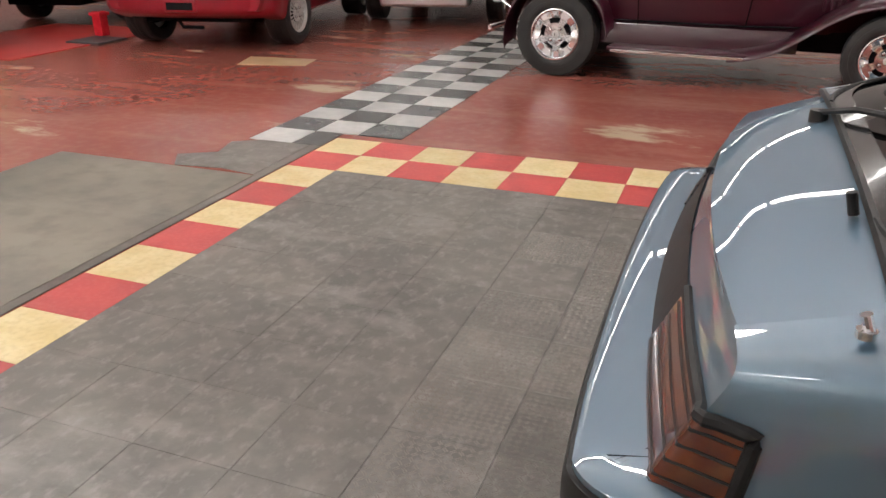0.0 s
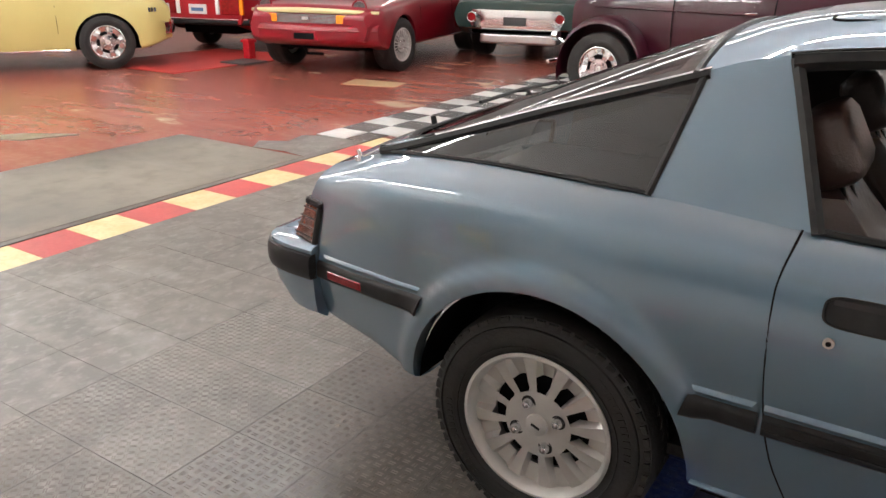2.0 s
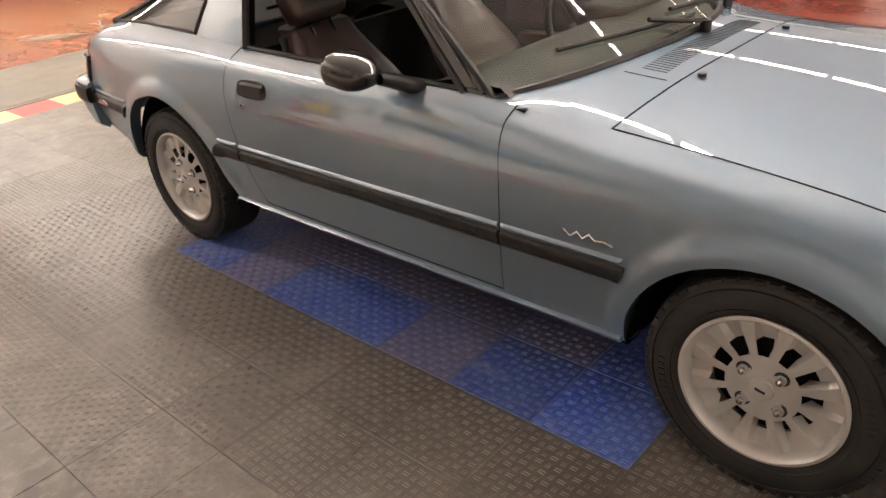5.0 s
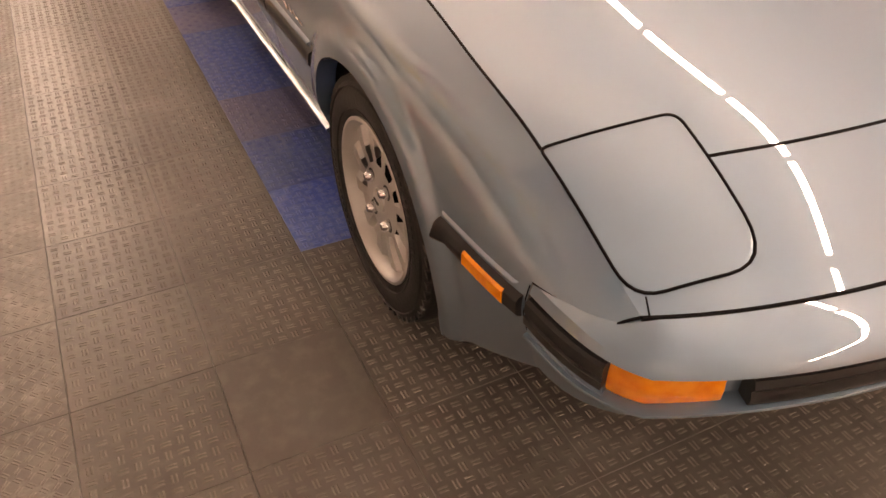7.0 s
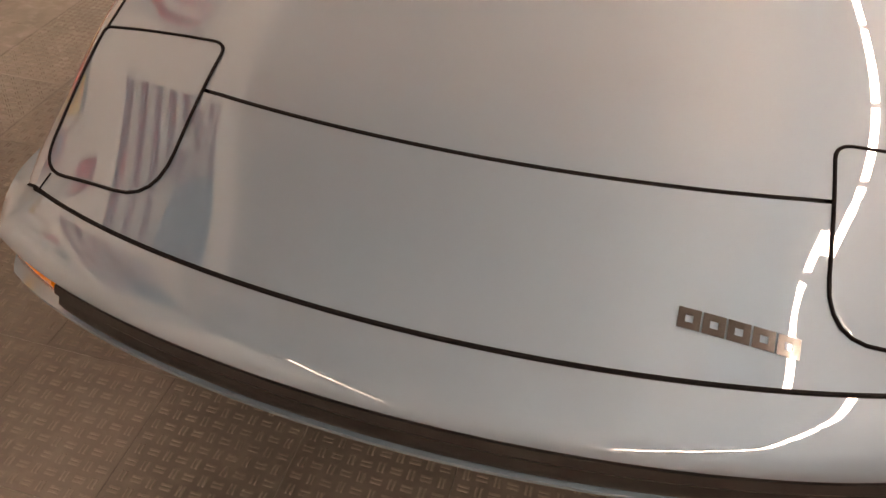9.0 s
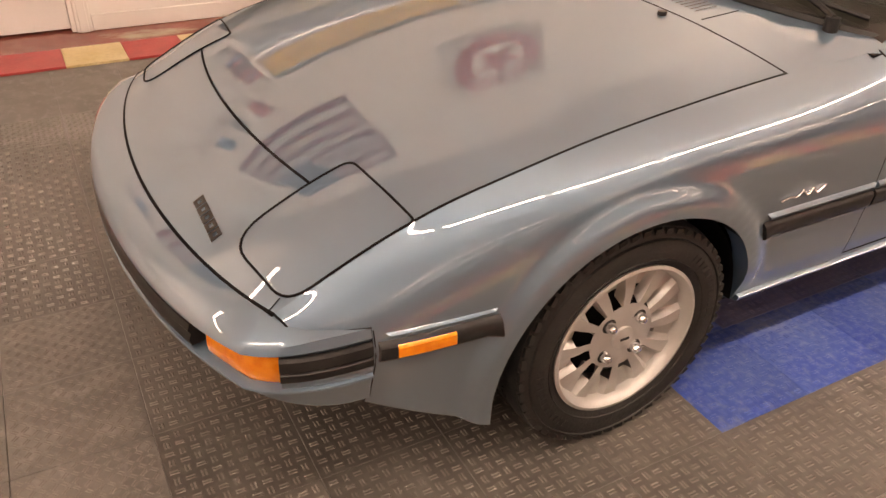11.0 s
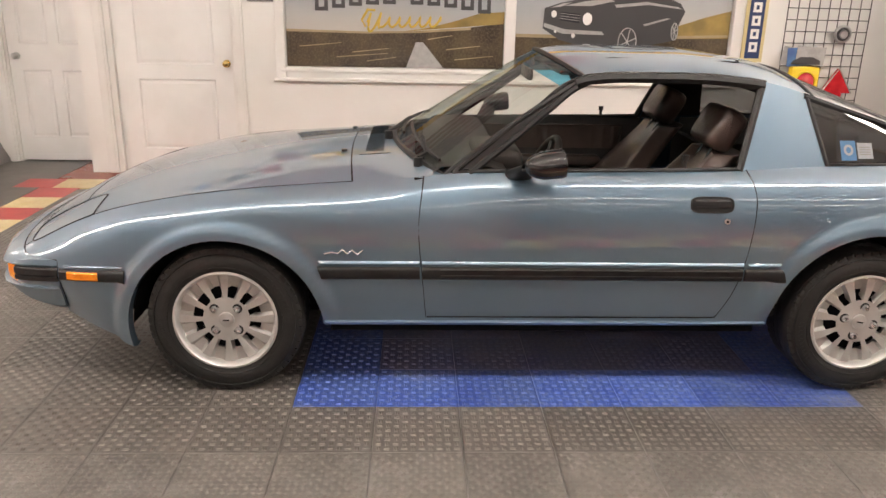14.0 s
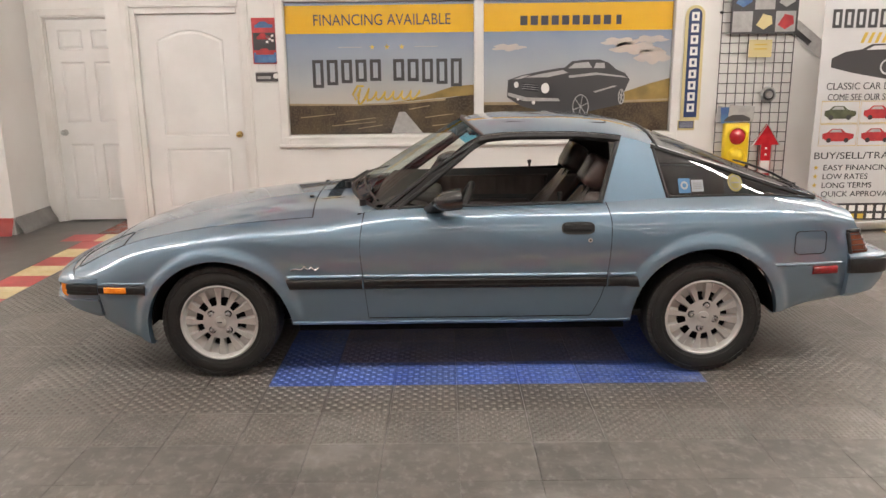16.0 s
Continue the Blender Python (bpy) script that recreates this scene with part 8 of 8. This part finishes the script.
def tread_tile(w, d, h=0.012, treads=True, gap=0.0006, n=10, high=0.0015, slant=False):
    """A square floor tile with bevelled edge and small raised bars in turned pairs."""
    bm = bmesh.new()
    a, b = w / 2 - gap, d / 2 - gap
    e = 0.0006
    lo = [bm.verts.new(p) for p in ((-a, -b, -h), (a, -b, -h), (a, b, -h), (-a, b, -h))]
    mid = [bm.verts.new(p) for p in ((-a, -b, -e), (a, -b, -e), (a, b, -e), (-a, b, -e))]
    top = [bm.verts.new(p) for p in ((-a + e, -b + e, 0), (a - e, -b + e, 0), (a - e, b - e, 0), (-a + e, b - e, 0))]
    for p, q in ((lo, mid), (mid, top)):
        for i in range(4):
            bm.faces.new((p[i], p[(i + 1) % 4], q[(i + 1) % 4], q[i]))
    bm.faces.new(top)
    if treads:
        c = (w - 0.012) / n
        for i in range(n):
            for j in range(n):
                cx, cy = (i + 0.5 - n / 2) * c, (j + 0.5 - n / 2) * (d - 0.012) / n
                for s in (-0.0042, 0.0042):
                    if (i + j) % 2:
                        hx, hy, ox, oy = (0.0125 if slant else 0.0112) * 10 / n, 0.0026 * 10 / n, 0, s * 10 / n
                    else:
                        hx, hy, ox, oy = 0.0026 * 10 / n, (0.0125 if slant else 0.0112) * 10 / n, s * 10 / n, 0
                    ring = []
                    for kx, ky, z in ((1, 1, 0.0), (0.72, 0.45, high)):
                        for sx, sy in ((-1, -1), (1, -1), (1, 1), (-1, 1)):
                            px, py = ox + sx * hx * kx, oy + sy * hy * ky
                            if slant:
                                px, py = 0.7071 * (px - py), 0.7071 * (px + py)
                            ring.append(bm.verts.new((cx + px, cy + py, z)))
                    q, t = ring[:4], ring[4:]
                    for k in range(4):
                        bm.faces.new((q[k], q[(k + 1) % 4], t[(k + 1) % 4], t[k])).material_index = 1
                    bm.faces.new(t).material_index = 1
    return bm


def tile_mesh(name, bm, material, tread=None):
    me = bpy.data.meshes.new(name)
    bm.to_mesh(me)
    bm.free()
    me.materials.append(material)
    me.materials.append(tread or material)
    return me


floor = thing("floor", "interlocking dark grey tread-pattern floor tiles with red and yellow border", "floor", kind="structure")
part("subfloor", box(-2.25, 5.50, -2.63, 2.79, -0.019, -0.0125), TILE_DARK, floor)
rng = random.Random(4)
DARK = tile_mesh("floor_tile", tread_tile(TX, TY), TILE_DARK, TREAD_DARK)
WORN = tile_mesh("worn_floor_tile", tread_tile(TX, TY, n=13, high=0.0008, slant=True), TILE_WORN, TREAD_DARK)
SMOOTH = tile_mesh("smooth_floor_tile", tread_tile(TX, TY, treads=False), TILE_WORN)
PLAIN = tile_mesh("plain_floor_tile", tread_tile(TX, TY, treads=False), TILE_DARK)
EDGE = tile_mesh("edge_floor_tile", tread_tile(TX, 0.190, treads=False), TILE_WORN)
BLUE = tile_mesh("blue_floor_tile", tread_tile(TX, TY), TILE_BLUE, TREAD_BLUE)
FADED = tile_mesh("faded_floor_tile", tread_tile(TX, TY), TILE_FADED)


def lay(me, name, x, y, parent, z=0.0, turn=0):
    ob = new(name, me)
    ob.parent = parent
    ob.matrix_basis = pose(x, y, z + rng.uniform(-0.0003, 0.0003), rng.uniform(-0.04, 0.04), rng.uniform(-0.04, 0.04), turn)
    return ob


GX0, GY0 = -1.905, -0.914 - 4 * TY
for i in range(23):
    for j in range(15):
        x, y = GX0 + (i + 0.5) * TX, GY0 + (j + 0.5) * TY
        if y > 2.475 or y < -2.02:
            continue
        blue = 0.25 < x < 0.25 + 7 * TX and -0.914 < y < 0.90
        if blue:
            edge = abs(y) > 0.6
            k = i - 7
            deep = edge and (y < 0 or k in (0, 1, 3, 4, 6)) or (not edge and k in (0, 6))
            lay(BLUE if deep else FADED, "blue_tile", x, y, floor)
        else:
            pad = (-0.98 if y < 0.25 else -1.9) < x < 3.34 and -1.22 < y < 1.52
            if j == 0:
                lay(EDGE, "cut_tile", x, -1.920, floor)
                continue
            lay(PLAIN if (i, j) == (5, 10) else DARK if pad else SMOOTH if x > 4.1 or y > 1.9 or y < -1.6 or (x > 3.6 and rng.random() < 0.4) else WORN, "dark_tile" if pad else "worn_tile", x, y, floor)
# cut row against the border
RED = tile_mesh("red_floor_tile", tread_tile(0.3065, 0.3035, treads=False), TILE_RED)
YEL = tile_mesh("yellow_floor_tile", tread_tile(0.3065, 0.3035, treads=False), TILE_YELLOW)
# border: column at the tail end, two rows along the aisle, column at the nose end, row along the wall
for k in range(15):
    y = -2.013 + (k + 0.5) * 0.3035
    lay(RED if k % 2 else YEL, "border_tile", 5.19 + 0.153, y, floor)
for k in range(24):
    for r in range(2):
        x = 5.497 - (k + 0.5) * 0.3068
        lay(YEL if (k + r) % 2 else RED, "border_tile", x, -2.016 - (r + 0.5) * 0.3035, floor)
for k in range(24):
    x = -0.895 + (k - 5 + 0.5) * 0.3068
    lay(YEL if k % 2 else RED, "border_tile", x, 2.63, floor)
for k in range(16):
    y = 2.475 - (k + 0.5) * 0.3035
    lay(YEL if k % 2 else RED, "border_tile", -2.06, y, floor)

# red painted concrete round the tiled field
for a, b, c, d in ((5.50, X1, Y0, WY), (X0, -2.215, Y0, 3.9), (-2.215, 5.50, Y0, -2.625), (-2.215, 5.50, 2.785, 4.9)):
    link("floor_painted", box(a, b, c, d, -0.03, -0.003), RED_FLOOR, None, "worn red painted concrete with bare patches", kind="structure")

# dark grey floor in front of the doors beyond the border
DARK_FLOOR = mat("dark_grey_floor_paint", (0.075, 0.07, 0.066), (0.11, 0.103, 0.095), scale=1.2, rough=0.28, rough_other=0.42, fine=(0.16, 0.15, 0.135), fine_scale=12, fine_mix=0.3)
link("floor_entry", box(-4.6, -2.217, -0.6, 3.64, -0.004, 0.0), DARK_FLOOR, None, "dark grey painted floor before the doors", kind="structure")
# black and white checker lane
lane = thing("checker_lane", "black and white chequered vinyl tile lane on the red floor", "floor", kind="structure")
WHT = tile_mesh("white_lane_tile", tread_tile(0.30, 0.30, 0.006, False), TILE_WHITE)
BLK = tile_mesh("black_lane_tile", tread_tile(0.30, 0.30, 0.006, False), TILE_BLACK)
for r in range(26):
    for c in range(3):
        lay(WHT if (r + c) % 2 else BLK, "lane_tile", 5.10 + (c + 0.5) * 0.305, -2.72 - (r + 0.5) * 0.305, lane, 0.003)

lay(WHT, "lane_tile", 5.10 + 2.5 * 0.305, -2.72 + 0.5 * 0.305, lane, 0.003)
HALF = tile_mesh("cut_lane_tile", tread_tile(0.195, 0.30, 0.006, False), TILE_BLACK)
lay(HALF, "lane_tile", 5.605, -2.72 + 0.5 * 0.305, lane, 0.003)

# grey rubber runner beside the border, red mat, steel cover plate, loose lath
part("edge_strip", box(5.508, 5.575, -2.62, 2.6, -0.004, 0.0015, 0.001), TILE_DARK, floor, "dark bare strip beside the border")
s = tagged(link("bare_floor_patch", flat_poly([(5.58, -1.80), (5.82, -1.84), (6.10, -1.80), (6.22, -1.98), (6.02, -2.10), (6.08, -2.32), (5.86, -2.46), (5.58, -2.50)], 0.004, "z"), TILE_WORN), "dark bare patch where the red floor paint is gone", "floor", kind="structure")
s.location.z = -0.0035
link("rubber_mat", box(5.56, 6.90, -1.78, 2.6, -0.003, 0.004, 0.002), MAT_GREY, None, "worn grey rubber mat beside the tiles")
tagged(bpy.data.objects["rubber_mat"], category="mat")
